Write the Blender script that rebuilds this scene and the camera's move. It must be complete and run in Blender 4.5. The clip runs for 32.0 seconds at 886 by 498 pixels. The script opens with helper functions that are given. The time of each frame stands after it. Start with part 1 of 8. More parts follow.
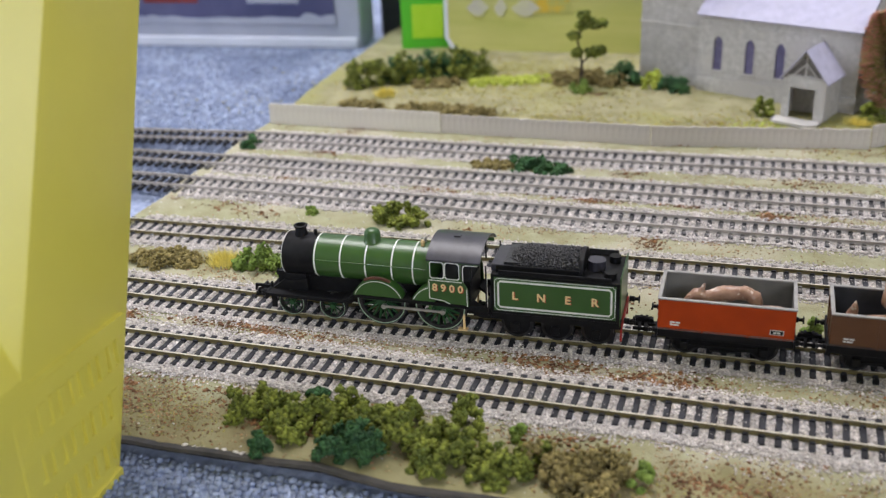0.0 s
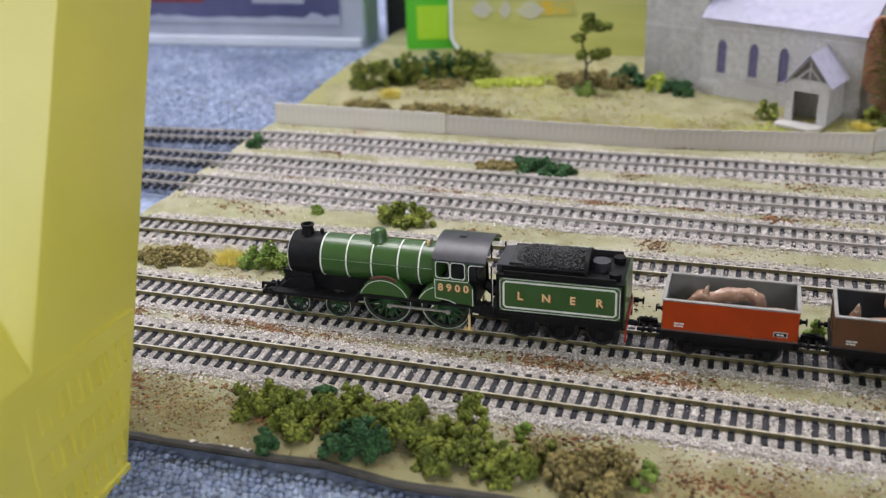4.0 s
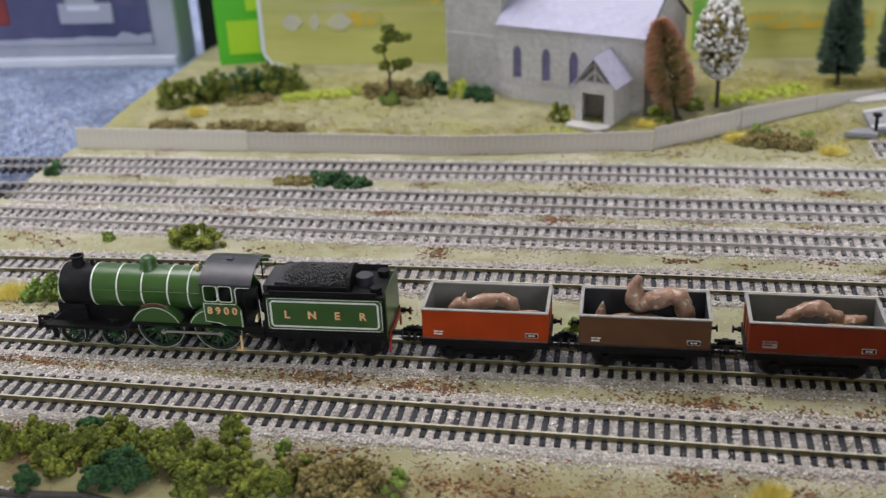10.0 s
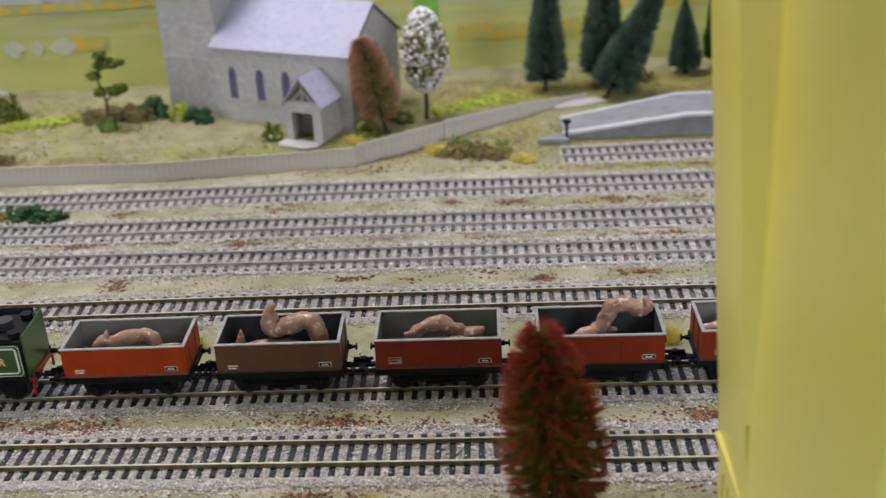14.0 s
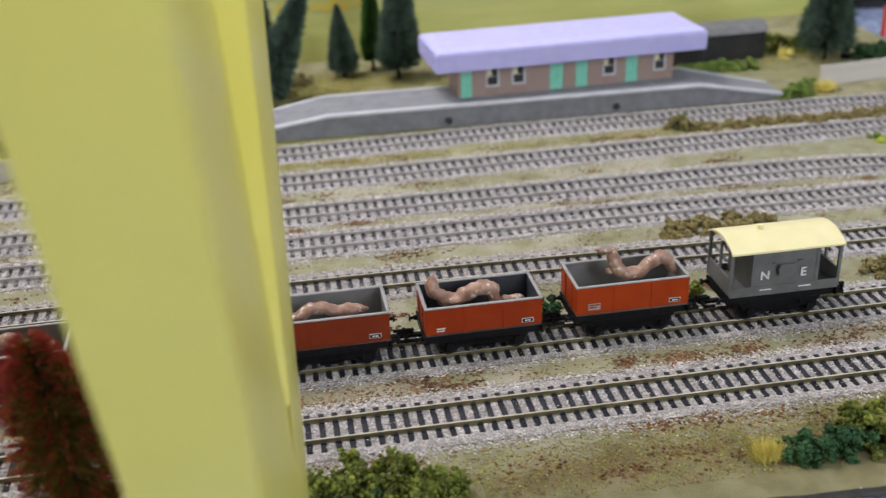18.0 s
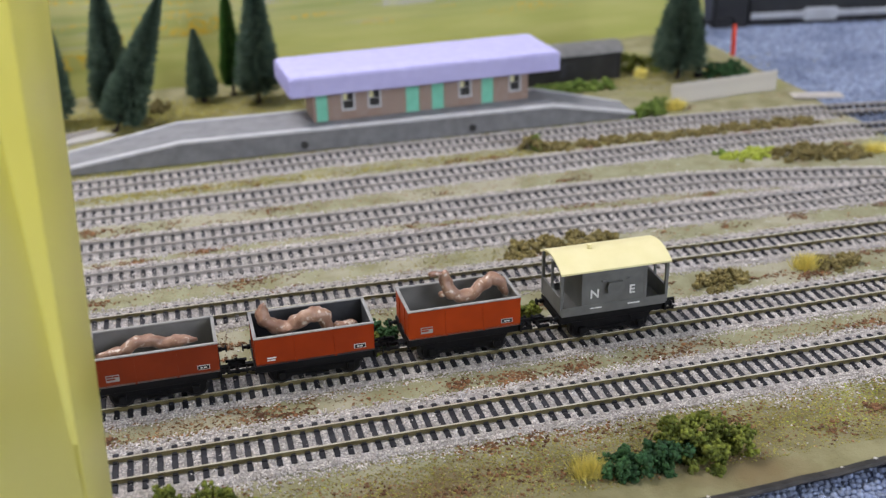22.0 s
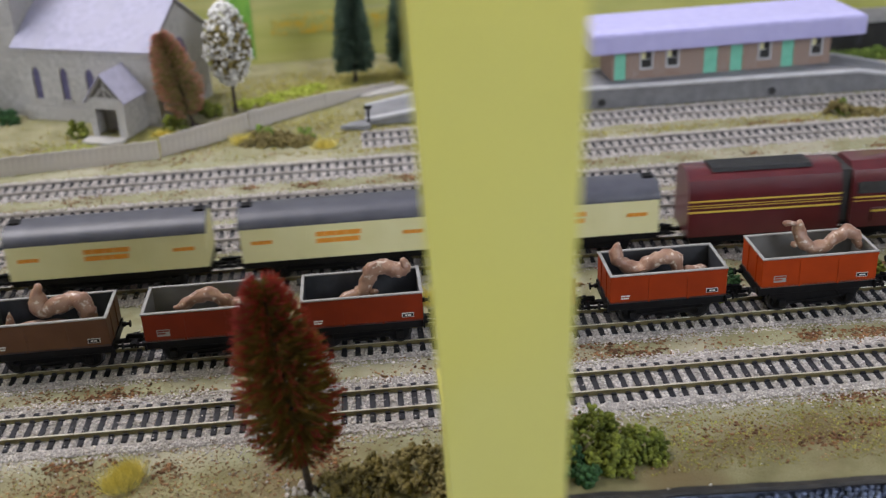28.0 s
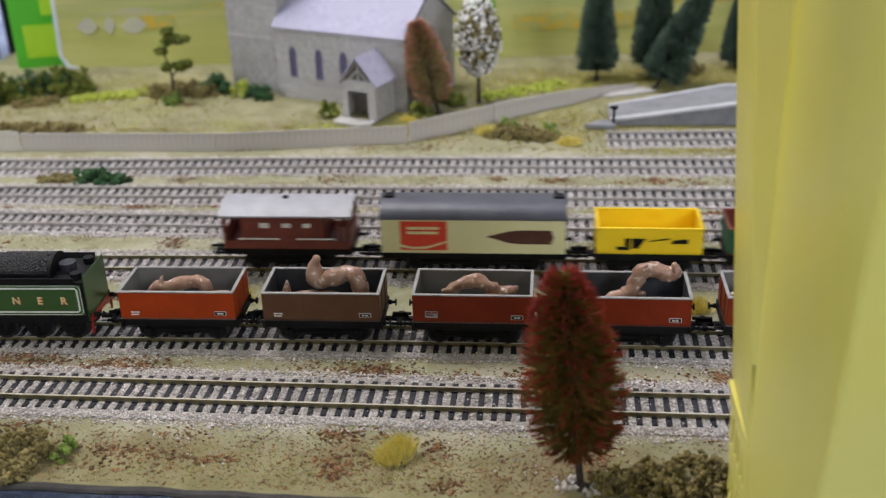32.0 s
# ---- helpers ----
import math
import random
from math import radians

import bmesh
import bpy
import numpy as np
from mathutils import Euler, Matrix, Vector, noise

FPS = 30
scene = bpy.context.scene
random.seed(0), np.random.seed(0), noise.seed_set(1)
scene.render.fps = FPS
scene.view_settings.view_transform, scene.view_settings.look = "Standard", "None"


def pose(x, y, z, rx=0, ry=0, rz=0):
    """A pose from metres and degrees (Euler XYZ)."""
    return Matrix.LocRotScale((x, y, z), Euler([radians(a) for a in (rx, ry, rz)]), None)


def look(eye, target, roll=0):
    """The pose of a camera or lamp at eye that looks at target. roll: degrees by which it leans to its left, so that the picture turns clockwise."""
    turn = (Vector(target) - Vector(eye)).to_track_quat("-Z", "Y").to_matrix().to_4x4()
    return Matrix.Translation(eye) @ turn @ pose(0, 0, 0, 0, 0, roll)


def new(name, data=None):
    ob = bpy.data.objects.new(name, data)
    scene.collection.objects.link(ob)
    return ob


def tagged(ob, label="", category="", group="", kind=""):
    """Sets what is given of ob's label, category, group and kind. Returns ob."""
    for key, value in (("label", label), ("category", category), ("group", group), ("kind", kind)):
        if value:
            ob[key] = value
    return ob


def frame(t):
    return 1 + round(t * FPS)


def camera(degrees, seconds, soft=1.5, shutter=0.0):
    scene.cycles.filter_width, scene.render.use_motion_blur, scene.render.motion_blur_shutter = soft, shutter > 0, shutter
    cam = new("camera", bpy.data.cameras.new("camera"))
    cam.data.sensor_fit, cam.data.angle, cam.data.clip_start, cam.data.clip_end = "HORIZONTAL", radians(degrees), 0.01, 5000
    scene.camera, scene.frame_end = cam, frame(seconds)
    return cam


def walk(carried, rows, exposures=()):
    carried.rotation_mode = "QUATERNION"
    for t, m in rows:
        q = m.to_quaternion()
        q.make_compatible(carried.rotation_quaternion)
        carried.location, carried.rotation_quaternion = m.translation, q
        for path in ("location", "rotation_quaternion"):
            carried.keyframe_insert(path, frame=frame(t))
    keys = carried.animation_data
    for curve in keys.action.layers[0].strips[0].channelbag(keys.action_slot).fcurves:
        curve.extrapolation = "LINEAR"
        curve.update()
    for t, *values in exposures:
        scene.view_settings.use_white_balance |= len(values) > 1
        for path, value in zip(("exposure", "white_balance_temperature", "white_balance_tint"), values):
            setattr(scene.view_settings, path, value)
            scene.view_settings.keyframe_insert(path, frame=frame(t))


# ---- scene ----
cam = camera(44.53, 32.0, soft=1.25, shutter=0.4)
cam.data.dof.use_dof, cam.data.dof.focus_distance, cam.data.dof.aperture_fstop = True, 0.54, 9.0
PATH = [
    (0, (0.0000, -0.3972, 0.2557), (-0.2843, 0.4664, -0.1607), -2.41),
    (0.5, (-0.0012, -0.3981, 0.2549), (-0.2891, 0.4645, -0.1612), -2.41),
    (1, (-0.0029, -0.4005, 0.2554), (-0.2911, 0.4617, -0.1611), -2.45),
    (1.5, (-0.0025, -0.4004, 0.2573), (-0.2949, 0.4615, -0.1570), -2.33),
    (2, (-0.0017, -0.4008, 0.2567), (-0.2909, 0.4621, -0.1576), -2.12),
    (2.5, (-0.0015, -0.4008, 0.2563), (-0.2882, 0.4628, -0.1586), -1.97),
    (3, (-0.0015, -0.4002, 0.2569), (-0.2863, 0.4636, -0.1587), -1.93),
    (3.5, (-0.0012, -0.4007, 0.2569), (-0.2860, 0.4633, -0.1582), -1.91),
    (5.5, (-0.0035, -0.4016, 0.2557), (-0.2897, 0.4611, -0.1612), -2.33),
    (6, (-0.0018, -0.3996, 0.2577), (-0.2902, 0.4629, -0.1581), -2.40),
    (6.5, (-0.0021, -0.4010, 0.2580), (-0.2906, 0.4628, -0.1550), -2.40),
    (7, (0.0001, -0.4007, 0.2573), (-0.2899, 0.4628, -0.1551), -2.63),
    (7.5, (0.0041, -0.4009, 0.2575), (-0.2841, 0.4620, -0.1577), -2.91),
    (8, (0.0135, -0.3996, 0.2568), (-0.2680, 0.4634, -0.1628), -3.28),
    (8.5, (0.0277, -0.3977, 0.2617), (-0.2184, 0.4763, -0.1574), -4.38),
    (9, (0.0393, -0.3952, 0.2652), (-0.1819, 0.4847, -0.1553), -4.19),
    (9.5, (0.0469, -0.3966, 0.2668), (-0.1549, 0.4880, -0.1537), -3.27),
    (10, (0.0578, -0.3970, 0.2696), (-0.1239, 0.4915, -0.1517), -2.66),
    (10.5, (0.0679, -0.3955, 0.2706), (-0.1070, 0.4952, -0.1491), -2.68),
    (11, (0.0834, -0.3938, 0.2728), (-0.0659, 0.5012, -0.1475), -2.62),
    (11.5, (0.0950, -0.3956, 0.2754), (-0.0319, 0.5021, -0.1466), -2.40),
    (12, (0.1072, -0.3957, 0.2788), (-0.0109, 0.5027, -0.1442), -2.68),
    (12.5, (0.1201, -0.3951, 0.2823), (0.0120, 0.5043, -0.1413), -3.22),
    (13, (0.1351, -0.3933, 0.2825), (0.0604, 0.5084, -0.1435), -2.49),
    (13.5, (0.1511, -0.3933, 0.2854), (0.0910, 0.5091, -0.1415), -2.62),
    (15.5, (0.2005, -0.4017, 0.2872), (0.2008, 0.4953, -0.1548), -2.36),
    (16, (0.2178, -0.4010, 0.2852), (0.2346, 0.4966, -0.1553), -2.74),
    (16.5, (0.2335, -0.4068, 0.2885), (0.2825, 0.4916, -0.1479), -2.72),
    (17, (0.2478, -0.4100, 0.2885), (0.3275, 0.4885, -0.1432), -2.53),
    (17.5, (0.2658, -0.4148, 0.2883), (0.3696, 0.4817, -0.1424), -3.16),
    (18, (0.2753, -0.4172, 0.2865), (0.4126, 0.4743, -0.1451), -2.00),
    (18.5, (0.2874, -0.4181, 0.2874), (0.4428, 0.4724, -0.1402), -1.72),
    (19, (0.3004, -0.4184, 0.2878), (0.4815, 0.4697, -0.1348), -1.71),
    (19.5, (0.3110, -0.4224, 0.2867), (0.5162, 0.4610, -0.1346), -1.42),
    (20, (0.3177, -0.4243, 0.2874), (0.5336, 0.4558, -0.1355), -1.18),
    (20.5, (0.3166, -0.4234, 0.2867), (0.5361, 0.4558, -0.1362), -0.85),
    (21, (0.3162, -0.4238, 0.2885), (0.5357, 0.4592, -0.1265), -1.43),
    (21.5, (0.3179, -0.4244, 0.2893), (0.5385, 0.4575, -0.1274), -1.47),
    (22, (0.3141, -0.4233, 0.2882), (0.5363, 0.4575, -0.1298), -1.23),
    (22.5, (0.3103, -0.4234, 0.2884), (0.5283, 0.4579, -0.1310), -1.15),
    (23, (0.3061, -0.4227, 0.2869), (0.5168, 0.4606, -0.1319), -1.26),
    (23.5, (0.3008, -0.4224, 0.2867), (0.5016, 0.4623, -0.1340), -1.11),
    (24, (0.2946, -0.4224, 0.2859), (0.4795, 0.4649, -0.1365), -1.65),
    (24.5, (0.2851, -0.4234, 0.2854), (0.4540, 0.4663, -0.1388), -1.77),
    (25, (0.2760, -0.4236, 0.2848), (0.4218, 0.4693, -0.1411), -2.28),
    (25.5, (0.2686, -0.4258, 0.2862), (0.3968, 0.4692, -0.1410), -2.50),
    (27.5, (0.2360, -0.4250, 0.2730), (0.2935, 0.4795, -0.1470), -2.90),
    (28, (0.2254, -0.4256, 0.2751), (0.2803, 0.4771, -0.1517), -2.83),
    (28.5, (0.2165, -0.4287, 0.2814), (0.2648, 0.4708, -0.1529), -1.82),
    (29, (0.2085, -0.4278, 0.2798), (0.2350, 0.4733, -0.1530), -1.76),
    (29.5, (0.2013, -0.4260, 0.2767), (0.2038, 0.4755, -0.1560), -1.85),
    (30, (0.1980, -0.4244, 0.2737), (0.1752, 0.4772, -0.1583), -2.31),
    (30.5, (0.1917, -0.4240, 0.2744), (0.1469, 0.4805, -0.1497), -2.15),
    (31, (0.1876, -0.4237, 0.2748), (0.1233, 0.4796, -0.1494), -1.98),
    (31.5, (0.1810, -0.4236, 0.2739), (0.0982, 0.4782, -0.1502), -1.99),
    (32, (0.1752, -0.4260, 0.2756), (0.0742, 0.4748, -0.1466), -1.89),
]
EXPOSURES = [(0.0, -0.15), (6.0, -0.16), (8.0, -0.17), (9.0, -0.27), (13.0, -0.36), (16.0, -0.4), (17.5, -0.3), (20.0, -0.27), (25.0, -0.25), (28.0, -0.41), (29.0, -0.44), (32.0, -0.36)]
walk(cam, [(t, look(eye, target, roll)) for t, eye, target, roll in PATH], EXPOSURES)

# ---- world and light ----
world = bpy.data.worlds.new("world")
scene.world = world
world.use_nodes = True
world.node_tree.nodes["Background"].inputs[0].default_value = (0.75, 0.82, 1.0, 1)
world.node_tree.nodes["Background"].inputs[1].default_value = 0.3


def area(name, eye, target, w, h, watts, colour):
    lamp = bpy.data.lights.new(name, "AREA")
    lamp.shape, lamp.size, lamp.size_y, lamp.energy, lamp.color = "RECTANGLE", w, h, watts, colour
    ob = new(name, lamp)
    ob.matrix_world = look(eye, target)
    return ob


# Assumed windows, never in view, placed to brighten the legs and layout.
area("assumed_window_light", (2.1, -2.75, 1.45), (0.1, 0.1, 0.0), 1.5, 1.2, 66, (0.88, 0.91, 1.0))
area("assumed_window_light", (-2.95, -1.2, 1.45), (0.1, 0.1, 0.0), 1.5, 1.2, 53, (0.88, 0.91, 1.0))
# Assumed overhead lamp, added out of view to set the soft shadows.
area("assumed_ceiling_lamp_light", (-0.7, 0.7, 2.27), (-0.7, 0.7, 0.0), 1.1, 1.1, 66, (1.0, 0.95, 0.98))


# ---- materials ----
def mat(name, c1, c2=None, scale=60.0, rough=0.6, metal=0.0, bump=0.0, bscale=900.0, c3=None, scale3=12.0, c3lo=0.48, c3hi=0.62, lo=0.35, hi=0.65, island=0.0, spec=0.5, sheen=0.0, coat=0.0):
    """A surface of two or three colours mixed by noise at two sizes, with fine relief."""
    m = bpy.data.materials.new(name)
    m.use_nodes = True
    n, l = m.node_tree.nodes, m.node_tree.links
    b = n["Principled BSDF"]
    b.inputs["Roughness"].default_value, b.inputs["Metallic"].default_value = rough, metal
    b.inputs["Specular IOR Level"].default_value = spec
    b.inputs["Coat Weight"].default_value = coat
    co = n.new("ShaderNodeTexCoord")
    c2 = c2 or tuple(min(1, v * 1.18 + 0.004) for v in c1)

    def noise_node(s, detail=5.0):
        x = n.new("ShaderNodeTexNoise")
        x.inputs["Scale"].default_value, x.inputs["Detail"].default_value = s, detail
        l.new(co.outputs["Object"], x.inputs["Vector"])
        return x

    def ramp(src, a, b2):
        r = n.new("ShaderNodeMapRange")
        r.inputs["From Min"].default_value, r.inputs["From Max"].default_value = a, b2
        l.new(src, r.inputs["Value"])
        return r.outputs["Result"]

    def mix(fac, a, b2):
        x = n.new("ShaderNodeMix")
        x.data_type = "RGBA"
        l.new(fac, x.inputs[0])
        for k, v in ((6, a), (7, b2)):
            if isinstance(v, tuple):
                x.inputs[k].default_value = (*v, 1)
            else:
                l.new(v, x.inputs[k])
        return x.outputs[2]

    col = mix(ramp(noise_node(scale).outputs["Fac"], lo, hi), c1, c2)
    if c3:
        col = mix(ramp(noise_node(scale3, 3.0).outputs["Fac"], c3lo, c3hi), col, c3)
    if island:
        g = n.new("ShaderNodeNewGeometry")
        hv = n.new("ShaderNodeHueSaturation")
        l.new(ramp_value(n, l, g.outputs["Random Per Island"], 1 - island, 1 + island), hv.inputs["Value"])
        l.new(col, hv.inputs["Color"])
        col = hv.outputs["Color"]
    l.new(col, b.inputs["Base Color"])
    if bump:
        bp = n.new("ShaderNodeBump")
        bp.inputs["Strength"].default_value, bp.inputs["Distance"].default_value = 0.6, bump
        l.new(noise_node(bscale, 3.0).outputs["Fac"], bp.inputs["Height"])
        l.new(bp.outputs["Normal"], b.inputs["Normal"])
    return m


def ramp_value(n, l, src, a, b):
    r = n.new("ShaderNodeMapRange")
    r.inputs["To Min"].default_value, r.inputs["To Max"].default_value = a, b
    l.new(src, r.inputs["Value"])
    return r.outputs["Result"]


BLACK = mat("black_plastic", (0.005, 0.005, 0.006), (0.009, 0.009, 0.01), 300, 0.55, bump=0.00005, spec=0.15)
DARKGREY = mat("dark_grey_plastic", (0.032, 0.031, 0.04), (0.046, 0.045, 0.056), 200, 0.38, spec=0.35)
WAGON_GREY = mat("wagon_grey", (0.15, 0.147, 0.14), (0.195, 0.19, 0.182), 120, 0.5)
RIM_GREY = mat("rim_grey", (0.27, 0.262, 0.25), (0.35, 0.34, 0.325), 200, 0.5)
DARK_INNER = mat("dark_inner", (0.035, 0.038, 0.045), (0.055, 0.058, 0.066), 150, 0.5)
LOCO_GREEN = mat("loco_green", (0.026, 0.076, 0.014), (0.033, 0.09, 0.019), 60, 0.36, coat=0.12)
LOCO_WHEEL = mat("dark_green_wheel", (0.012, 0.045, 0.015), (0.018, 0.062, 0.022), 200, 0.5, spec=0.3)
WHITE = mat("white_print", (0.62, 0.63, 0.6), (0.75, 0.75, 0.72), 300, 0.5)
GOLD = mat("gold_letter", (0.68, 0.48, 0.24), (0.76, 0.55, 0.28), 400, 0.5)
RED_SHADE = mat("red_shading", (0.35, 0.04, 0.02), (0.42, 0.06, 0.03), 400, 0.5)
STEEL = mat("bright_steel", (0.42, 0.42, 0.41), (0.55, 0.55, 0.53), 300, 0.3, 0.9)
TYRE = mat("dark_tyre", (0.02, 0.02, 0.022), (0.05, 0.05, 0.052), 300, 0.4, 0.6)
WHEEL_RIM = mat("wheel_rim", (0.27, 0.39, 0.27), (0.36, 0.47, 0.35), 300, 0.4, 0.2)
COAL = mat("coal", (0.006, 0.006, 0.007), (0.02, 0.02, 0.022), 900, 0.5, bump=0.0005, bscale=1200, island=0.5)
BUFFER_RED = mat("buffer_red", (0.3, 0.014, 0.01), (0.36, 0.02, 0.014), 200, 0.45)
# RAIL is paler than RAIL_SIDE: the top's highlight is put into its colour.
RAIL = mat("rail_metal", (0.66, 0.61, 0.46), (0.8, 0.76, 0.62), 90, 0.32, 0.55, bump=0.00003)
RAIL_SIDE = mat("brass_rail_side", (0.13, 0.108, 0.05), (0.22, 0.185, 0.09), 90, 0.5, 0.4, spec=0.3)
RAIL_DULL = mat("dull_rail", (0.36, 0.33, 0.3), (0.52, 0.48, 0.45), 90, 0.5, 0.2, bump=0.00003)
SLEEPER = mat("sleeper_plastic", (0.014, 0.014, 0.018), (0.035, 0.035, 0.042), 120, 0.65, bump=0.00015, bscale=700, spec=0.3)
SLEEPER_DUSTY = mat("dusty_sleeper", (0.03, 0.03, 0.034), (0.085, 0.082, 0.082), 160, 0.8, bump=0.0002, bscale=700, c3=(0.24, 0.225, 0.21), scale3=45, c3lo=0.55, c3hi=0.66, spec=0.3)
STONE = mat("ballast_stone", (0.46, 0.42, 0.395), (0.68, 0.63, 0.6), 260, 0.95, island=0.3, spec=0.15)
BED = mat("ballast_bed", (0.33, 0.305, 0.295), (0.57, 0.54, 0.525), 650, 0.9, bump=0.0012, bscale=750, c3=(0.42, 0.39, 0.35), scale3=25)
GROUND = mat("scenic_ground", (0.325, 0.32, 0.195), (0.25, 0.235, 0.125), 90, 0.9, bump=0.0007, bscale=900, c3=(0.38, 0.355, 0.25), scale3=22)


def flock_zones(m):
    """Olive flock on the front bank and a duller, greener sward on the far bank, with ragged borders."""
    n, l = m.node_tree.nodes, m.node_tree.links
    b = n["Principled BSDF"]
    co = n.new("ShaderNodeTexCoord")
    sep = n.new("ShaderNodeSeparateXYZ")
    l.new(co.outputs["Object"], sep.inputs[0])

    def blotch(size, lo, hi):
        x = n.new("ShaderNodeTexNoise")
        x.inputs["Scale"].default_value, x.inputs["Detail"].default_value = size, 5.0
        l.new(co.outputs["Object"], x.inputs["Vector"])
        return span(x.outputs["Fac"], lo, hi)

    def span(src, lo, hi, a=0.0, z=1.0):
        r = n.new("ShaderNodeMapRange")
        for k, v in zip(("From Min", "From Max", "To Min", "To Max"), (lo, hi, a, z)):
            r.inputs[k].default_value = v
        l.new(src, r.inputs["Value"])
        return r.outputs["Result"]

    def blend(f, a, c):
        x = n.new("ShaderNodeMix")
        x.data_type = "RGBA"
        l.new(f, x.inputs[0])
        for k, v in ((6, a), (7, c)):
            if isinstance(v, tuple):
                x.inputs[k].default_value = (*v, 1)
            else:
                l.new(v, x.inputs[k])
        return x.outputs[2]

    base = b.inputs["Base Color"].links[0].from_socket
    front = blend(blotch(70, 0.35, 0.65), (0.2, 0.178, 0.08), (0.285, 0.26, 0.135))
    front = blend(blotch(16, 0.52, 0.66), front, (0.2, 0.15, 0.07))
    back = blend(blotch(55, 0.35, 0.65), (0.215, 0.2, 0.095), (0.32, 0.295, 0.17))
    back = blend(blotch(14, 0.5, 0.64), back, (0.27, 0.26, 0.10))
    near_y = n.new("ShaderNodeMath")
    near_y.operation = "MULTIPLY_ADD"
    l.new(blotch(35, 0.2, 0.8), near_y.inputs[0])
    near_y.inputs[1].default_value = 0.03
    l.new(sep.outputs["Y"], near_y.inputs[2])
    col = blend(span(near_y.outputs[0], -0.012, -0.03), base, front)
    col = blend(span(near_y.outputs[0], 0.36, 0.4), col, back)
    l.new(col, b.inputs["Base Color"])


flock_zones(GROUND)
FLECK = mat("brown_flock", (0.2, 0.1, 0.045), (0.36, 0.2, 0.1), 150, 0.9, island=0.5)
RUST = mat("rust_flock", (0.12, 0.055, 0.024), (0.27, 0.135, 0.06), 150, 0.9, island=0.5)
FLECK_TAN = mat("tan_flock", (0.3, 0.22, 0.11), (0.4, 0.31, 0.17), 150, 0.9, island=0.4)
GRIT = mat("pale_grit", (0.6, 0.58, 0.54), (0.75, 0.73, 0.7), 300, 0.8, island=0.3)
CARPET = mat("carpet_loops", (0.16, 0.2, 0.315), (0.365, 0.42, 0.555), 170, 0.95, bump=0.003, bscale=330, c3=(0.19, 0.23, 0.345), scale3=14, lo=0.3, hi=0.7, island=0.25)
EDGE = mat("board_edge", (0.02, 0.019, 0.018), (0.05, 0.045, 0.04), 120, 0.7, bump=0.0006, bscale=400)
CHIP = mat("chipped_white", (0.62, 0.58, 0.52), (0.75, 0.7, 0.66), 200, 0.8)
YELLOW = mat("yellow_plastic", (0.69, 0.605, 0.09), (0.73, 0.64, 0.11), 14, 0.36, bump=0.00012, bscale=160, c3=(0.69, 0.62, 0.145), scale3=5)
OLIVE = mat("olive_foliage", (0.072, 0.095, 0.0105), (0.2, 0.225, 0.032), 150, 0.95, island=0.4)
DARKGREEN = mat("dark_green_foliage", (0.016, 0.058, 0.018), (0.045, 0.115, 0.036), 150, 0.95, island=0.4)
MIDGREEN = mat("green_foliage", (0.09, 0.15, 0.02), (0.19, 0.26, 0.05), 150, 0.95, island=0.35)
BROWN_F = mat("brown_foliage", (0.14, 0.112, 0.034), (0.25, 0.2, 0.075), 150, 0.95, island=0.4)
YELLOW_F = mat("yellow_tuft", (0.74, 0.62, 0.13), (0.85, 0.75, 0.24), 150, 0.95, island=0.3)
LIME_F = mat("lime_flock", (0.3, 0.36, 0.035), (0.42, 0.46, 0.08), 150, 0.95, island=0.3)
PINE = mat("pine_needles", (0.06, 0.105, 0.07), (0.135, 0.2, 0.135), 90, 0.9, island=0.4)
PINE_BRIGHT = mat("bright_pine_needles", (0.05, 0.15, 0.02), (0.1, 0.23, 0.04), 90, 0.9, island=0.4)
TAN_NEEDLE = mat("olive_needles", (0.24, 0.21, 0.06), (0.4, 0.35, 0.13), 120, 0.9, island=0.4)
PINK_NEEDLE = mat("pink_needles", (0.48, 0.19, 0.135), (0.6, 0.33, 0.23), 120, 0.9, island=0.35)
RED_NEEDLE = mat("red_needles", (0.3, 0.03, 0.024), (0.44, 0.065, 0.04), 120, 0.9, island=0.4)
GREEN_NEEDLE = mat("olive_brown_needles", (0.15, 0.105, 0.02), (0.28, 0.19, 0.035), 120, 0.9, island=0.4)
BLOSSOM = mat("white_blossom", (0.62, 0.6, 0.56), (0.8, 0.78, 0.74), 120, 0.9, island=0.25)
TRUNK = mat("dark_trunk", (0.03, 0.022, 0.02), (0.07, 0.05, 0.04), 300, 0.85, bump=0.0005, bscale=800)
CHURCH = mat("printed_stone", (0.36, 0.345, 0.325), (0.48, 0.465, 0.445), 240, 0.8, c3=(0.42, 0.4, 0.38), scale3=40)
CHURCH_LINE = mat("printed_joint", (0.2, 0.19, 0.185), (0.26, 0.25, 0.24), 200, 0.85)
SLATE = mat("lavender_roof", (0.40, 0.385, 0.49), (0.47, 0.455, 0.57), 160, 0.7, c3=(0.44, 0.425, 0.52), scale3=30)
LANCET = mat("violet_glass_print", (0.085, 0.075, 0.16), (0.13, 0.12, 0.23), 200, 0.5)
TIMBER = mat("grey_timber", (0.1, 0.09, 0.085), (0.15, 0.14, 0.13), 200, 0.8)
# SHADE paints the dark inside of openings on solid sheets.
SHADE = mat("painted_opening_shade", (0.03, 0.03, 0.03), (0.045, 0.044, 0.043), 200, 0.9)
PLATFORM = mat("platform_grey", (0.2, 0.2, 0.21), (0.26, 0.26, 0.27), 90, 0.75, bump=0.0002)
PLAT_SIDE = mat("platform_wall", (0.17, 0.17, 0.175), (0.22, 0.22, 0.225), 120, 0.8, bump=0.0003)
PLAT_EDGE = mat("platform_edge", (0.48, 0.48, 0.49), (0.57, 0.57, 0.58), 90, 0.7)
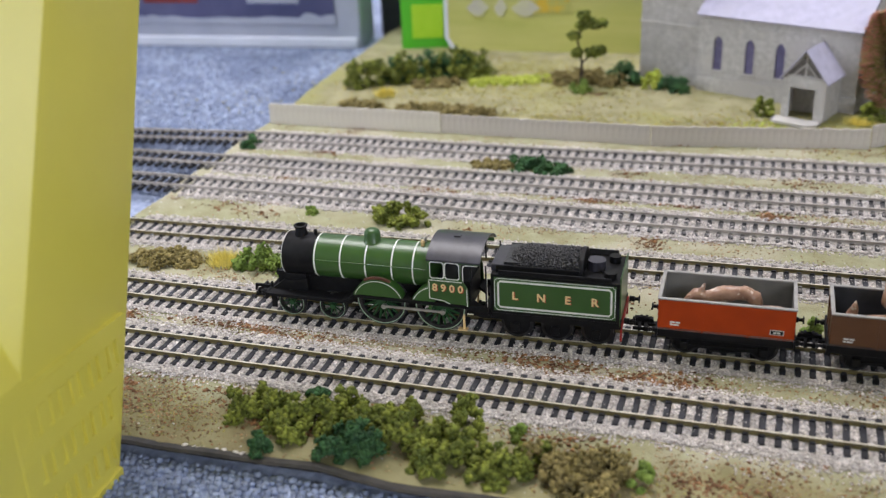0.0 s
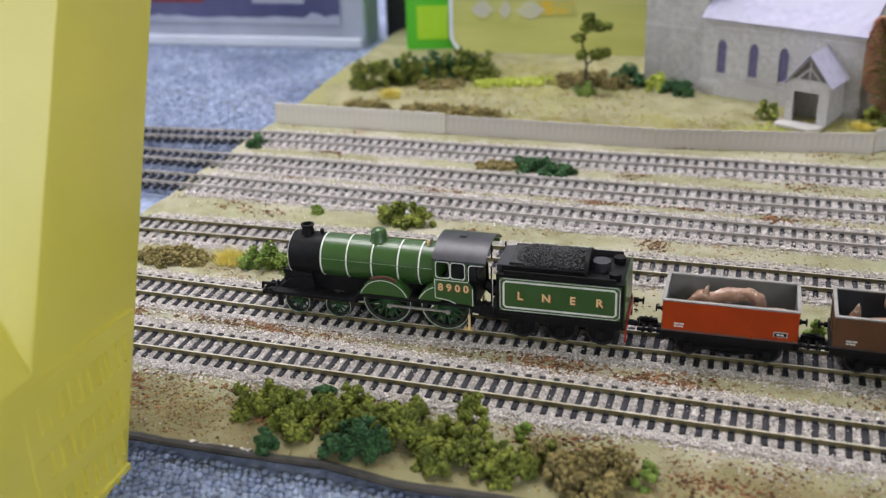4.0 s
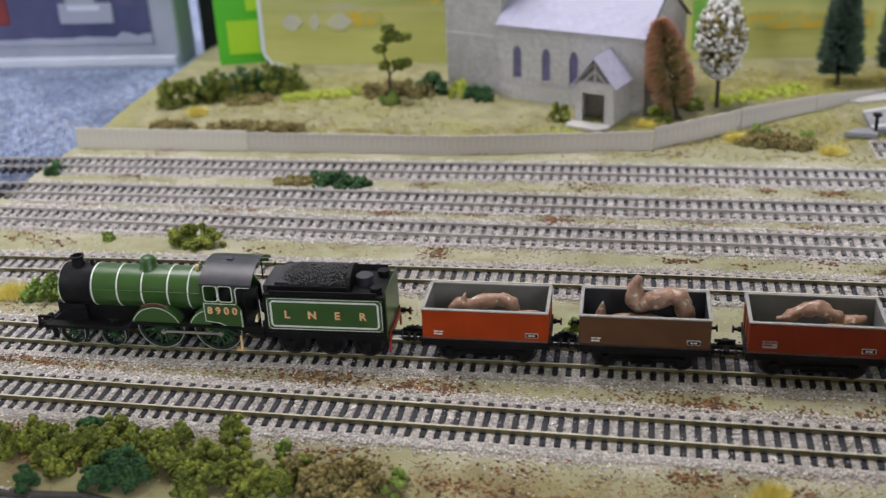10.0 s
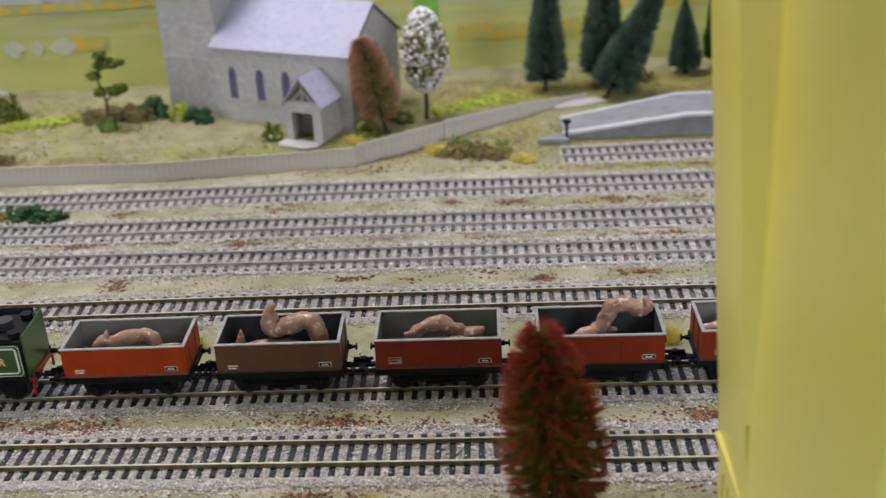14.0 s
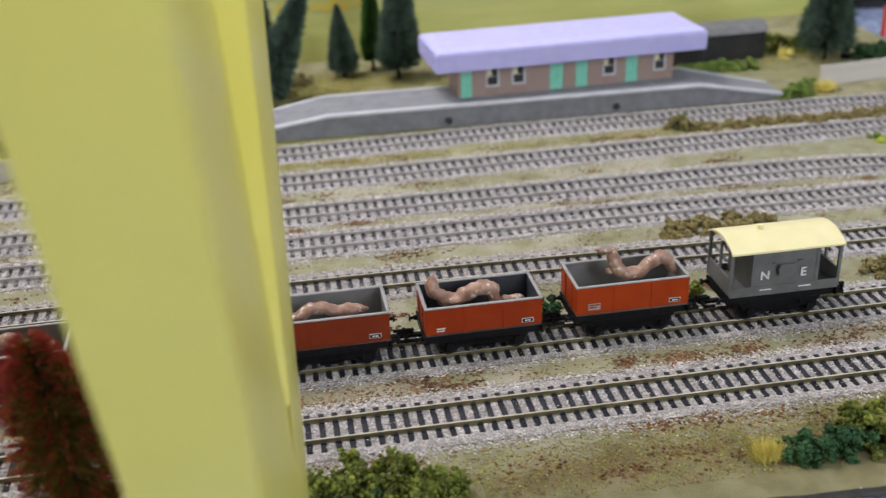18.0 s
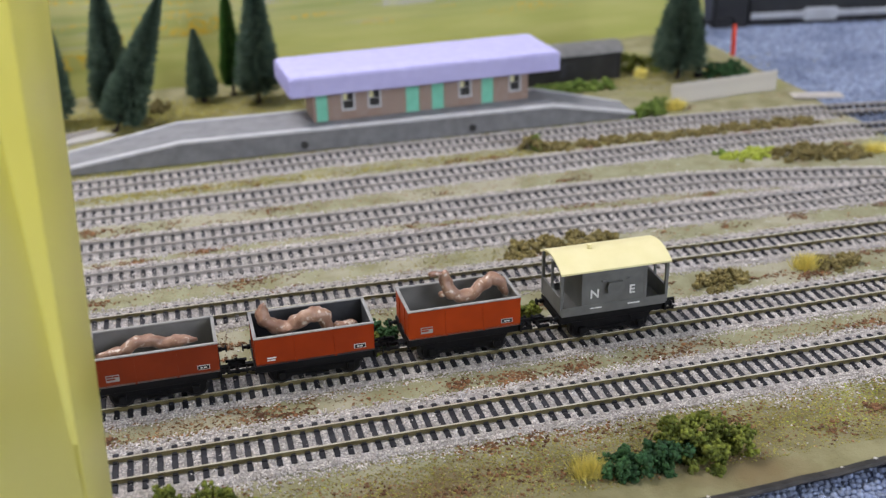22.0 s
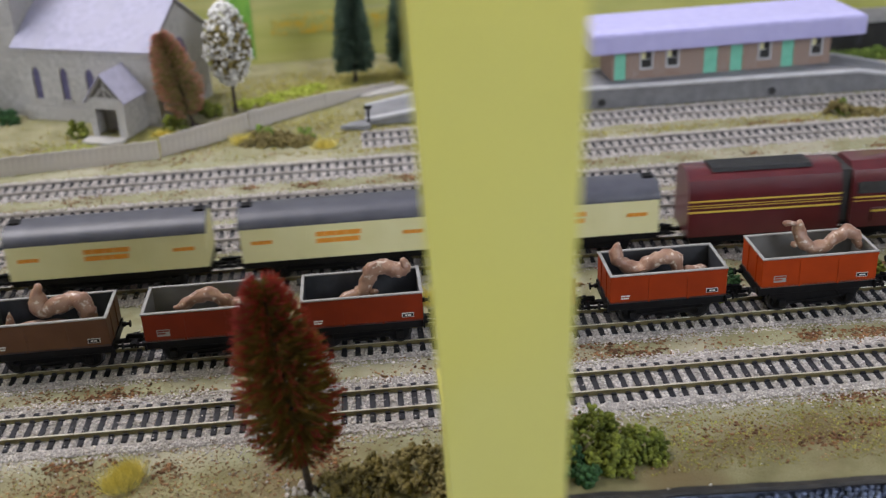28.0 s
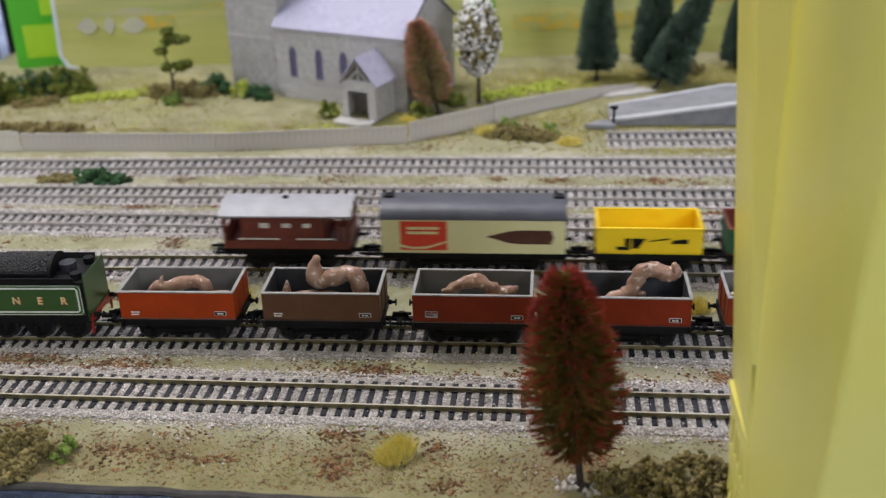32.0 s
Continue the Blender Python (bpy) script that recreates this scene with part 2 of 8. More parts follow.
# Darker canopy lavender, painting the shade in the fascia's flutes.
CANOPY_FLUTE_SHADE = mat("canopy_flute_shade", (0.36, 0.34, 0.6), (0.42, 0.4, 0.66), 120, 0.7)
CANOPY = mat("lavender_canopy", (0.5, 0.48, 0.77), (0.55, 0.53, 0.82), 120, 0.7)
BRICK = mat("brown_brick_print", (0.28, 0.19, 0.15), (0.36, 0.26, 0.21), 500, 0.8, bump=0.0002)
TEAL = mat("teal_door", (0.19, 0.58, 0.41), (0.23, 0.64, 0.47), 160, 0.6)
FENCE_PALE = mat("pale_fence", (0.56, 0.52, 0.45), (0.64, 0.6, 0.53), 120, 0.85, bump=0.0003)
FENCE_TAN = mat("tan_fence", (0.46, 0.42, 0.375), (0.58, 0.535, 0.485), 120, 0.85, bump=0.0003)
PATH_M = mat("pale_path", (0.42, 0.4, 0.37), (0.5, 0.48, 0.45), 60, 0.9, bump=0.0004)
CREAM = mat("cream_van", (0.76, 0.73, 0.4), (0.8, 0.77, 0.45), 60, 0.45)
VAN_ROOF = mat("van_roof_grey", (0.06, 0.062, 0.08), (0.085, 0.087, 0.108), 90, 0.42)
ORANGE = mat("orange_print", (0.78, 0.3, 0.03), (0.82, 0.36, 0.05), 200, 0.5)
MAROON = mat("maroon_paint", (0.085, 0.012, 0.016), (0.11, 0.016, 0.02), 60, 0.3, coat=0.25)
STRIPE = mat("gold_stripe", (0.68, 0.5, 0.07), (0.74, 0.56, 0.1), 200, 0.4)
BROWN_RED = mat("brown_red_van", (0.13, 0.024, 0.015), (0.17, 0.034, 0.022), 80, 0.5)
ROOF_PALE = mat("pale_grey_roof", (0.36, 0.36, 0.39), (0.42, 0.42, 0.45), 100, 0.5)
BRIGHT_YELLOW = mat("bright_yellow", (0.85, 0.58, 0.01), (0.88, 0.63, 0.02), 60, 0.4)
GREEN_WAGON = mat("green_wagon", (0.012, 0.085, 0.035), (0.018, 0.1, 0.045), 60, 0.4)
RED_PRINT = mat("red_print", (0.72, 0.05, 0.02), (0.76, 0.07, 0.03), 200, 0.5)
BROWN_PRINT = mat("brown_print", (0.07, 0.025, 0.015), (0.1, 0.035, 0.02), 200, 0.5)
BV_GREY = mat("brake_van_grey", (0.105, 0.107, 0.1), (0.14, 0.142, 0.133), 120, 0.55)
BV_ROOF = mat("cream_roof", (0.8, 0.72, 0.38), (0.84, 0.76, 0.43), 90, 0.45)
# Pale spots paint the clay's speckle and its glossy highlights together.
FLESH = mat("pink_clay", (0.26, 0.135, 0.09), (0.39, 0.235, 0.16), 170, 0.34, bump=0.0007, bscale=420, c3=(0.66, 0.55, 0.45), scale3=330, c3lo=0.585, c3hi=0.67)
BACK_GREEN = mat("printed_meadow", (0.4, 0.42, 0.1), (0.47, 0.46, 0.14), 9, 0.6)


def printed_country(m):
    """A printed landscape: meadow below, long fields and yellow hedges across it, grey-violet hills on top."""
    n, l = m.node_tree.nodes, m.node_tree.links
    b = n["Principled BSDF"]
    co = n.new("ShaderNodeTexCoord")
    sep = n.new("ShaderNodeSeparateXYZ")
    l.new(co.outputs["Object"], sep.inputs[0])

    def streak(sx, sz, lo, hi, detail=4.0):
        mp = n.new("ShaderNodeMapping")
        mp.inputs["Scale"].default_value = (sx, 1.0, sz)
        l.new(co.outputs["Object"], mp.inputs["Vector"])
        x = n.new("ShaderNodeTexNoise")
        x.inputs["Scale"].default_value, x.inputs["Detail"].default_value = 1.0, detail
        l.new(mp.outputs["Vector"], x.inputs["Vector"])
        return span(x.outputs["Fac"], lo, hi)

    def span(src, lo, hi):
        r = n.new("ShaderNodeMapRange")
        r.inputs["From Min"].default_value, r.inputs["From Max"].default_value = lo, hi
        l.new(src, r.inputs["Value"])
        return r.outputs["Result"]

    def times(a, c):
        x = n.new("ShaderNodeMath")
        x.operation = "MULTIPLY"
        l.new(a, x.inputs[0])
        l.new(c, x.inputs[1])
        return x.outputs[0]

    def blend(f, a, c):
        x = n.new("ShaderNodeMix")
        x.data_type = "RGBA"
        l.new(f, x.inputs[0])
        for k, v in ((6, a), (7, c)):
            if isinstance(v, tuple):
                x.inputs[k].default_value = (*v, 1)
            else:
                l.new(v, x.inputs[k])
        return x.outputs[2]

    z = sep.outputs["Z"]
    col = blend(streak(9, 60, 0.35, 0.65), (0.41, 0.42, 0.1), (0.5, 0.49, 0.15))
    far = blend(streak(7, 150, 0.38, 0.62), (0.33, 0.36, 0.11), (0.48, 0.46, 0.17))
    col = blend(span(z, 0.035, 0.06), col, far)
    col = blend(times(streak(11, 190, 0.6, 0.66), span(z, 0.04, 0.06)), col, (0.42, 0.38, 0.38))
    col = blend(times(times(streak(8, 130, 0.56, 0.62), streak(170, 260, 0.45, 0.6, 2.0)), span(z, 0.035, 0.05)), col, (0.62, 0.42, 0.04))
    col = blend(span(z, 0.1, 0.125), col, blend(streak(12, 90, 0.4, 0.6), (0.42, 0.39, 0.42), (0.47, 0.46, 0.36)))
    l.new(col, b.inputs["Base Color"])


printed_country(BACK_GREEN)
BACK_HEDGE = mat("printed_hedge", (0.55, 0.38, 0.03), (0.38, 0.38, 0.1), 90, 0.6, lo=0.42, hi=0.58)
BACK_GREY = mat("printed_grey", (0.44, 0.42, 0.36), (0.5, 0.5, 0.3), 60, 0.6)
BACK_HILL = mat("printed_hill", (0.4, 0.38, 0.38), (0.45, 0.44, 0.42), 40, 0.6, c3=(0.42, 0.42, 0.33), scale3=14)
MOSS = mat("olive_moss", (0.27, 0.23, 0.05), (0.38, 0.34, 0.09), 120, 0.95, island=0.3)
BACK_TREE = mat("printed_tree", (0.11, 0.3, 0.03), (0.2, 0.42, 0.05), 60, 0.6)
BOX_GREEN = mat("green_card", (0.08, 0.5, 0.02), (0.11, 0.56, 0.035), 20, 0.4)
BOX_LIME = mat("lime_print", (0.4, 0.72, 0.02), (0.46, 0.76, 0.04), 60, 0.45)
BOX_BLUE = mat("blue_print", (0.055, 0.06, 0.14), (0.1, 0.1, 0.2), 14, 0.4, c3=(0.14, 0.14, 0.24), scale3=9)
BOX_GREY = mat("grey_card", (0.36, 0.38, 0.46), (0.43, 0.45, 0.53), 20, 0.45)
BOX_WHITE = mat("white_card", (0.62, 0.65, 0.72), (0.7, 0.72, 0.79), 20, 0.45)
BOX_RED = mat("red_picture", (0.2, 0.025, 0.02), (0.26, 0.04, 0.03), 60, 0.45)
BOX_BLACK = mat("black_case", (0.01, 0.01, 0.012), (0.02, 0.02, 0.022), 60, 0.4)
SILVER = mat("silver_trim", (0.5, 0.51, 0.53), (0.6, 0.61, 0.63), 60, 0.35, 0.5)
WALL = mat("wall_paint", (0.68, 0.67, 0.64), (0.72, 0.71, 0.68), 3, 0.9, bump=0.0005, bscale=80)
CEILING = mat("ceiling_paint", (0.78, 0.78, 0.76), (0.82, 0.82, 0.8), 3, 0.9)
# Glowing face of the assumed ceiling lamp.
LAMP_GLOW = mat("lamp_diffuser", (0.8, 0.8, 0.78), (0.85, 0.85, 0.83), 3, 0.5)
LAMP_GLOW.node_tree.nodes["Principled BSDF"].inputs["Emission Color"].default_value = (1, 0.97, 0.92, 1)
LAMP_GLOW.node_tree.nodes["Principled BSDF"].inputs["Emission Strength"].default_value = 2.0
# Added glowing sheet behind the assumed windows.
GLASS_SKY = mat("glowing_sky_sheet", (0.7, 0.8, 0.95), (0.75, 0.84, 0.97), 1, 0.6)
GLASS_SKY.node_tree.nodes["Principled BSDF"].inputs["Emission Color"].default_value = (0.8, 0.88, 1, 1)
GLASS_SKY.node_tree.nodes["Principled BSDF"].inputs["Emission Strength"].default_value = 1.5


def wagon_paint(name, c):
    return mat(name, c, tuple(v * 1.2 for v in c), 70, 0.5, bump=0.00004, bscale=400, spec=0.2)


RED_A = wagon_paint("wagon_orange_red", (0.31, 0.036, 0.003))
RED_B = wagon_paint("wagon_dark_red", (0.175, 0.02, 0.004))
RED_C = wagon_paint("wagon_red", (0.25, 0.028, 0.003))
WAGON_BROWN = wagon_paint("wagon_brown", (0.105, 0.048, 0.024))
RED_D = wagon_paint("wagon_dull_red", (0.17, 0.024, 0.006))


# ---- mesh helpers ----
def bmn():
    return bmesh.new()


def part(name, bm, material, parent=None, label=""):
    me = bpy.data.meshes.new(name)
    bm.normal_update()
    bm.to_mesh(me)
    bm.free()
    me.materials.append(material)
    ob = new(name, me)
    ob.parent = parent
    if label:
        ob["label"] = label
    return ob


def thing(name, label, category, m=None, group="", kind=""):
    ob = new(name)
    ob.empty_display_size = 0.01
    if m is not None:
        ob.matrix_basis = m
    return tagged(ob, label, category, group, kind)


def solid(name, bm, material, label, category, m=None, group="", kind=""):
    ob = part(name, bm, material)
    if m is not None:
        ob.matrix_basis = m
    return tagged(ob, label, category, group, kind)


def box(bm, x0, x1, y0, y1, z0, z1, bevel=0.0):
    r = bmesh.ops.create_cube(bm, size=1.0)
    for v in r["verts"]:
        v.co = Vector(((x0 + x1) / 2 + v.co.x * (x1 - x0), (y0 + y1) / 2 + v.co.y * (y1 - y0), (z0 + z1) / 2 + v.co.z * (z1 - z0)))
    if bevel:
        es = list({e for v in r["verts"] for e in v.link_edges})
        bmesh.ops.bevel(bm, geom=es, offset=bevel, segments=1, affect="EDGES", profile=0.5)
    return bm


def cyl(bm, p, q, r, seg=12, r2=None):
    p, q = Vector(p), Vector(q)
    d = q - p
    m = Matrix.Translation((p + q) / 2) @ d.to_track_quat("Z", "Y").to_matrix().to_4x4()
    bmesh.ops.create_cone(bm, cap_ends=True, segments=seg, radius1=r, radius2=r if r2 is None else r2, depth=d.length, matrix=m)
    return bm


def prism(bm, poly, axis, a, b):
    """Extrude a flat outline from a to b along an axis; the outline's pairs are the two other axes in order."""
    def put(u, v, w):
        return {"x": (w, u, v), "y": (u, w, v), "z": (u, v, w)}[axis]
    lo = [bm.verts.new(put(u, v, a)) for u, v in poly]
    hi = [bm.verts.new(put(u, v, b)) for u, v in poly]
    fs = [bm.faces.new(lo), bm.faces.new(hi)]
    for i in range(len(poly)):
        j = (i + 1) % len(poly)
        fs.append(bm.faces.new((lo[i], lo[j], hi[j], hi[i])))
    bmesh.ops.recalc_face_normals(bm, faces=fs)
    return bm


def loft(bm, rings, caps=True):
    vs = [[bm.verts.new(p) for p in ring] for ring in rings]
    fs = []
    for a, b in zip(vs, vs[1:]):
        for i in range(len(a)):
            j = (i + 1) % len(a)
            fs.append(bm.faces.new((a[i], a[j], b[j], b[i])))
    if caps:
        fs += [bm.faces.new(vs[0]), bm.faces.new(vs[-1])]
    bmesh.ops.recalc_face_normals(bm, faces=fs)
    return bm


def lathe(bm, prof, c=(0, 0, 0), seg=20, axis="z"):
    def put(r, h, a):
        u, v = r * math.cos(a), r * math.sin(a)
        p = {"z": (u, v, h), "x": (h, u, v), "y": (u, h, v)}[axis]
        return Vector(c) + Vector(p)
    return loft(bm, [[put(max(r, 1e-5), h, 2 * math.pi * i / seg) for i in range(seg)] for r, h in prof], prof[0] != prof[-1])


def smooth(ob, angle=40):
    me = ob.data
    me.polygons.foreach_set("use_smooth", [True] * len(me.polygons))
    bm = bmesh.new()
    bm.from_mesh(me)
    for e in bm.edges:
        if len(e.link_faces) == 2 and e.calc_face_angle(0) > radians(angle):
            e.smooth = False
    bm.to_mesh(me)
    bm.free()
    return ob


def raw(name, verts, faces, material, parent=None, label=""):
    me = bpy.data.meshes.new(name)
    me.from_pydata([tuple(v) for v in verts], [], [tuple(f) for f in faces])
    me.update()
    me.materials.append(material)
    ob = new(name, me)
    ob.parent = parent
    if label:
        ob["label"] = label
    return ob


def arr_mesh(name, V, F, material, parent=None):
    """A mesh from arrays of corners (n, 3) and of triangles (m, 3)."""
    me = bpy.data.meshes.new(name)
    me.vertices.add(len(V))
    me.vertices.foreach_set("co", np.asarray(V, dtype=np.float32).ravel())
    me.loops.add(3 * len(F))
    me.loops.foreach_set("vertex_index", np.asarray(F, dtype=np.int32).ravel())
    me.polygons.add(len(F))
    me.polygons.foreach_set("loop_start", np.arange(0, 3 * len(F), 3, dtype=np.int32))
    me.update(calc_edges=True)
    me.materials.append(material)
    ob = new(name, me)
    ob.parent = parent
    return ob


def ico():
    bm = bmesh.new()
    bmesh.ops.create_icosphere(bm, subdivisions=1, radius=1.0)
    V = np.array([v.co[:] for v in bm.verts])
    F = np.array([[v.index for v in f.verts] for f in bm.faces])
    bm.free()
    return V, F


ICO_V, ICO_F = ico()
OCT_V = np.array([(1, 0, 0), (-1, 0, 0), (0, 1, 0), (0, -1, 0), (0, 0, 1), (0, 0, -1)], float)
OCT_F = np.array([(0, 2, 4), (2, 1, 4), (1, 3, 4), (3, 0, 4), (2, 0, 5), (1, 2, 5), (3, 1, 5), (0, 3, 5)])
rng = np.random.default_rng(7)


def scatter(name, P, size, material, parent=None, flat=1.0, shape="oct", jit=0.35):
    """One mesh of many small uneven lumps at the places P, of the sizes given."""
    BV, BF = (OCT_V, OCT_F) if shape == "oct" else (ICO_V, ICO_F)
    n, k = len(P), len(BV)
    size = np.broadcast_to(np.asarray(size, float), (n,))
    V = np.tile(BV, (n, 1, 1)) * (1 + rng.uniform(-jit, jit, (n, k, 1)))
    a = rng.uniform(0, 6.28, n)
    c, s = np.cos(a)[:, None], np.sin(a)[:, None]
    X, Y = V[:, :, 0] * c - V[:, :, 1] * s, V[:, :, 0] * s + V[:, :, 1] * c
    V = np.stack([X, Y, V[:, :, 2] * flat], -1) * size[:, None, None] + np.asarray(P)[:, None, :]
    F = (BF[None] + (np.arange(n) * k)[:, None, None]).reshape(-1, 3)
    return arr_mesh(name, V.reshape(-1, 3), F, material, parent)


def text(body, size, depth, material, name, parent, m, label=""):
    cu = bpy.data.curves.new(name, "FONT")
    cu.body, cu.size, cu.extrude, cu.align_x, cu.offset = body, size, depth, "CENTER", size * 0.022
    ob = new(name, cu)
    bpy.context.view_layer.update()
    me = bpy.data.meshes.new_from_object(ob.evaluated_get(bpy.context.evaluated_depsgraph_get()))
    bpy.data.objects.remove(ob)
    me.materials.append(material)
    o = new(name, me)
    o.parent, o.matrix_basis = parent, m
    if label:
        o["label"] = label
    return o


def curve_y(knots, x):
    return float(np.interp(x, [k[0] for k in knots], [k[1] for k in knots]))


def smooth_y(knots, x):
    """The knots' line, rounded over a hand's width."""
    return sum(curve_y(knots, x + d) * w for d, w in ((-0.05, 1), (-0.025, 2), (0, 3), (0.025, 2), (0.05, 1))) / 9


def gz(x, y):
    """Height of the scenic ground."""
    s = min(max((y - 0.392) / 0.03, 0), 1)
    return -0.0036 + 0.0028 * s * s * (3 - 2 * s)


# ---- room ----
FLOOR_Z = -0.012
X0, X1, Y0, Y1, TOP = -3.0, 3.2, -2.8, 2.6, 2.35


def room():
    bm = bmn()
    box(bm, X0 - 0.1, X1 + 0.1, Y0 - 0.1, Y1 + 0.1, FLOOR_Z - 0.05, FLOOR_Z)
    solid("floor", bm, CARPET, "blue-grey loop-pile carpet on the floor", "carpet", kind="structure")
    for nm, q in (("wall_north", (X0, X1, Y1, Y1 + 0.1)), ("wall_east", (X1, X1 + 0.1, Y0, Y1))):
        bm = bmn()
        box(bm, *q, FLOOR_Z, TOP)
        solid(nm, bm, WALL, "plain off-white painted wall", "wall", kind="structure")

    def window_wall(nm, wn, a, b, w0, w1, turn):
        """A wall from a to b along its own x, with an assumed framed window opening from w0 to w1."""
        wz0, wz1 = 0.8, 2.05
        bm = bmn()
        for q in ((a, w0, FLOOR_Z, TOP), (w1, b, FLOOR_Z, TOP), (w0, w1, FLOOR_Z, wz0), (w0, w1, wz1, TOP)):
            box(bm, q[0], q[1], 0, 0.1, q[2], q[3])
        solid(nm, bm, WALL, "off-white painted wall with an assumed window opening", "wall", turn, kind="structure")
        win = thing(wn, "white-framed window with bright sky outside, assumed and out of view", "window", turn, kind="structure")
        mid = (w0 + w1) / 2
        bm = bmn()
        for q in ((w0, w0 + 0.05, wz0, wz1), (w1 - 0.05, w1, wz0, wz1), (w0 + 0.05, w1 - 0.05, wz0, wz0 + 0.05), (w0 + 0.05, w1 - 0.05, wz1 - 0.05, wz1), (mid - 0.025, mid + 0.025, wz0 + 0.05, wz1 - 0.05)):
            box(bm, q[0], q[1], 0.03, 0.08, q[2], q[3], 0.004)
        part("window_frame", bm, BOX_WHITE, win)
        bm = bmn()
        box(bm, w0 - 0.3, w1 + 0.3, 0.38, 0.4, wz0 - 0.3, wz1 + 0.3)
        solid("backdrop", bm, GLASS_SKY, "glowing sheet as overcast sky outside the assumed window", "sky", turn, kind="structure")

    # Both windows are assumed; they stay out of view and carry the light.
    window_wall("wall_west", "assumed_window_1", Y0, Y1, -2.0, -0.4, pose(X0, 0, 0, 0, 0, 90))
    window_wall("wall_south", "assumed_window_2", -X1, -X0, -2.9, -1.3, pose(0, Y0, 0, 0, 0, 180))
    bm = bmn()
    box(bm, X0, X1, Y0, Y1, TOP, TOP + 0.1)
    solid("ceiling", bm, CEILING, "plain white ceiling", "ceiling", kind="structure")
    # Unseen ceiling fitting, added to go with the overhead lamp.
    lamp = thing("assumed_ceiling_light", "square white ceiling light with glowing diffuser, assumed and out of view", "lamp", pose(-0.7, 0.7, TOP))
    bm = bmn()
    box(bm, -0.57, 0.57, -0.57, 0.57, -0.045, 0.0, 0.006)
    part("frame", bm, BOX_WHITE, lamp)
    bm = bmn()
    box(bm, -0.55, 0.55, -0.55, 0.55, -0.052, -0.046, 0.002)
    part("diffuser", bm, LAMP_GLOW, lamp)


room()

# ---- board and ground ----
FRONT = [(-0.40, -0.075), (-0.25, -0.074), (-0.217, -0.074), (-0.164, -0.072), (-0.13, -0.077), (-0.05, -0.073), (0.04, -0.074), (0.2, -0.078), (0.3, -0.08), (0.42, -0.085), (0.51, -0.09), (0.554, -0.088), (0.603, -0.085), (0.9, -0.08)]
BX0, BX1, BY1 = -0.384, 0.872, 0.68


def board():
    nx, ny = 180, 90
    V, F = [], []
    for i in range(nx + 1):
        x = BX0 + (BX1 - BX0) * i / nx
        yf = curve_y(FRONT, x)
        for j in range(ny + 1):
            y = yf + (BY1 - yf) * j / ny
            z = gz(x, y) + 0.0006 * noise.noise(Vector((x * 40, y * 40, 0))) + 0.00025 * noise.noise(Vector((x * 160, y * 160, 3)))
            wob = 0.003 * noise.noise(Vector((y * 25, 7, 0))) if i in (0, nx) else 0
            V.append((x + wob, y, z))
    for i in range(nx):
        for j in range(ny):
            a = i * (ny + 1) + j
            F.append((a, a + ny + 1, a + ny + 2, a + 1))
    g = raw("ground", V, F, GROUND)
    g.data.polygons.foreach_set("use_smooth", [True] * len(F))
    tagged(g, "flocked yellow-green and sandy scenic ground of a model railway", "ground", kind="structure")
    # the board under it, with a dark worn edge
    V, F = [], []
    n = 120
    for i in range(n + 1):
        x = BX0 + (BX1 - BX0) * i / n
        y = curve_y(FRONT, x) - 0.0015 + 0.0012 * noise.noise(Vector((x * 60, 1, 0)))
        zt = gz(x, y) + 0.0012 + 0.0008 * noise.noise(Vector((x * 45, 5, 0)))
        V += [(x, y + 0.004, zt - 0.0008), (x, y, zt), (x, y - 0.0009, zt - 0.0010), (x, y - 0.0002, zt - 0.0022), (x, y + 0.008, -0.0085), (x, y + 0.009, FLOOR_Z), (x, BY1, FLOOR_Z), (x, BY1, -0.0085), (x, y + 0.0055, -0.0065)]
    for i in range(n):
        for k in range(9):
            a, b = i * 9 + k, i * 9 + (k + 1) % 9
            F.append((a, b, b + 9, a + 9))
    F += [tuple(range(9)), tuple(n * 9 + k for k in range(8, -1, -1))]
    b = raw("baseboard_layout", V, F, EDGE)
    tagged(b, "dark frayed edge of the layout board on the carpet", "board", kind="structure")
    P = [(x, curve_y(FRONT, x) + rng.uniform(0.0005, 0.003), gz(x, -0.07) + 0.0006) for x in np.r_[rng.uniform(-0.225, -0.195, 40), rng.uniform(0.3, 0.85, 14)]]
    tagged(scatter("edge_chips", P, rng.uniform(0.0004, 0.0012, len(P)), CHIP, flat=0.2), "white chips along the torn board edge", "debris", kind="stuff")


board()


def carpet_loops():
    P = []
    for x0, x1, y0, y1, step in ((-0.30, 0.10, -0.17, -0.068, 0.0031), (0.27, 0.72, -0.17, -0.074, 0.0031), (-0.72, -0.387, 0.2, 0.62, 0.0036), (0.876, 1.25, 0.33, 0.72, 0.0036)):
        for i in range(int((x1 - x0) / step)):
            for j in range(int((y1 - y0) / step)):
                P.append((x0 + (i + 0.5 * (j % 2)) * step, y0 + j * step, FLOOR_Z + 0.0006))
    P = np.array(P) + rng.normal(0, 0.0004, (len(P), 3))
    tagged(scatter("carpet_pile", P, rng.uniform(0.0014, 0.0022, len(P)) * np.where(P[:, 1] > 0.1, 1.15, 1.0), CARPET, shape="ico", jit=0.15, flat=0.8), "blue-grey loops of the carpet pile", "carpet", kind="stuff")


carpet_loops()

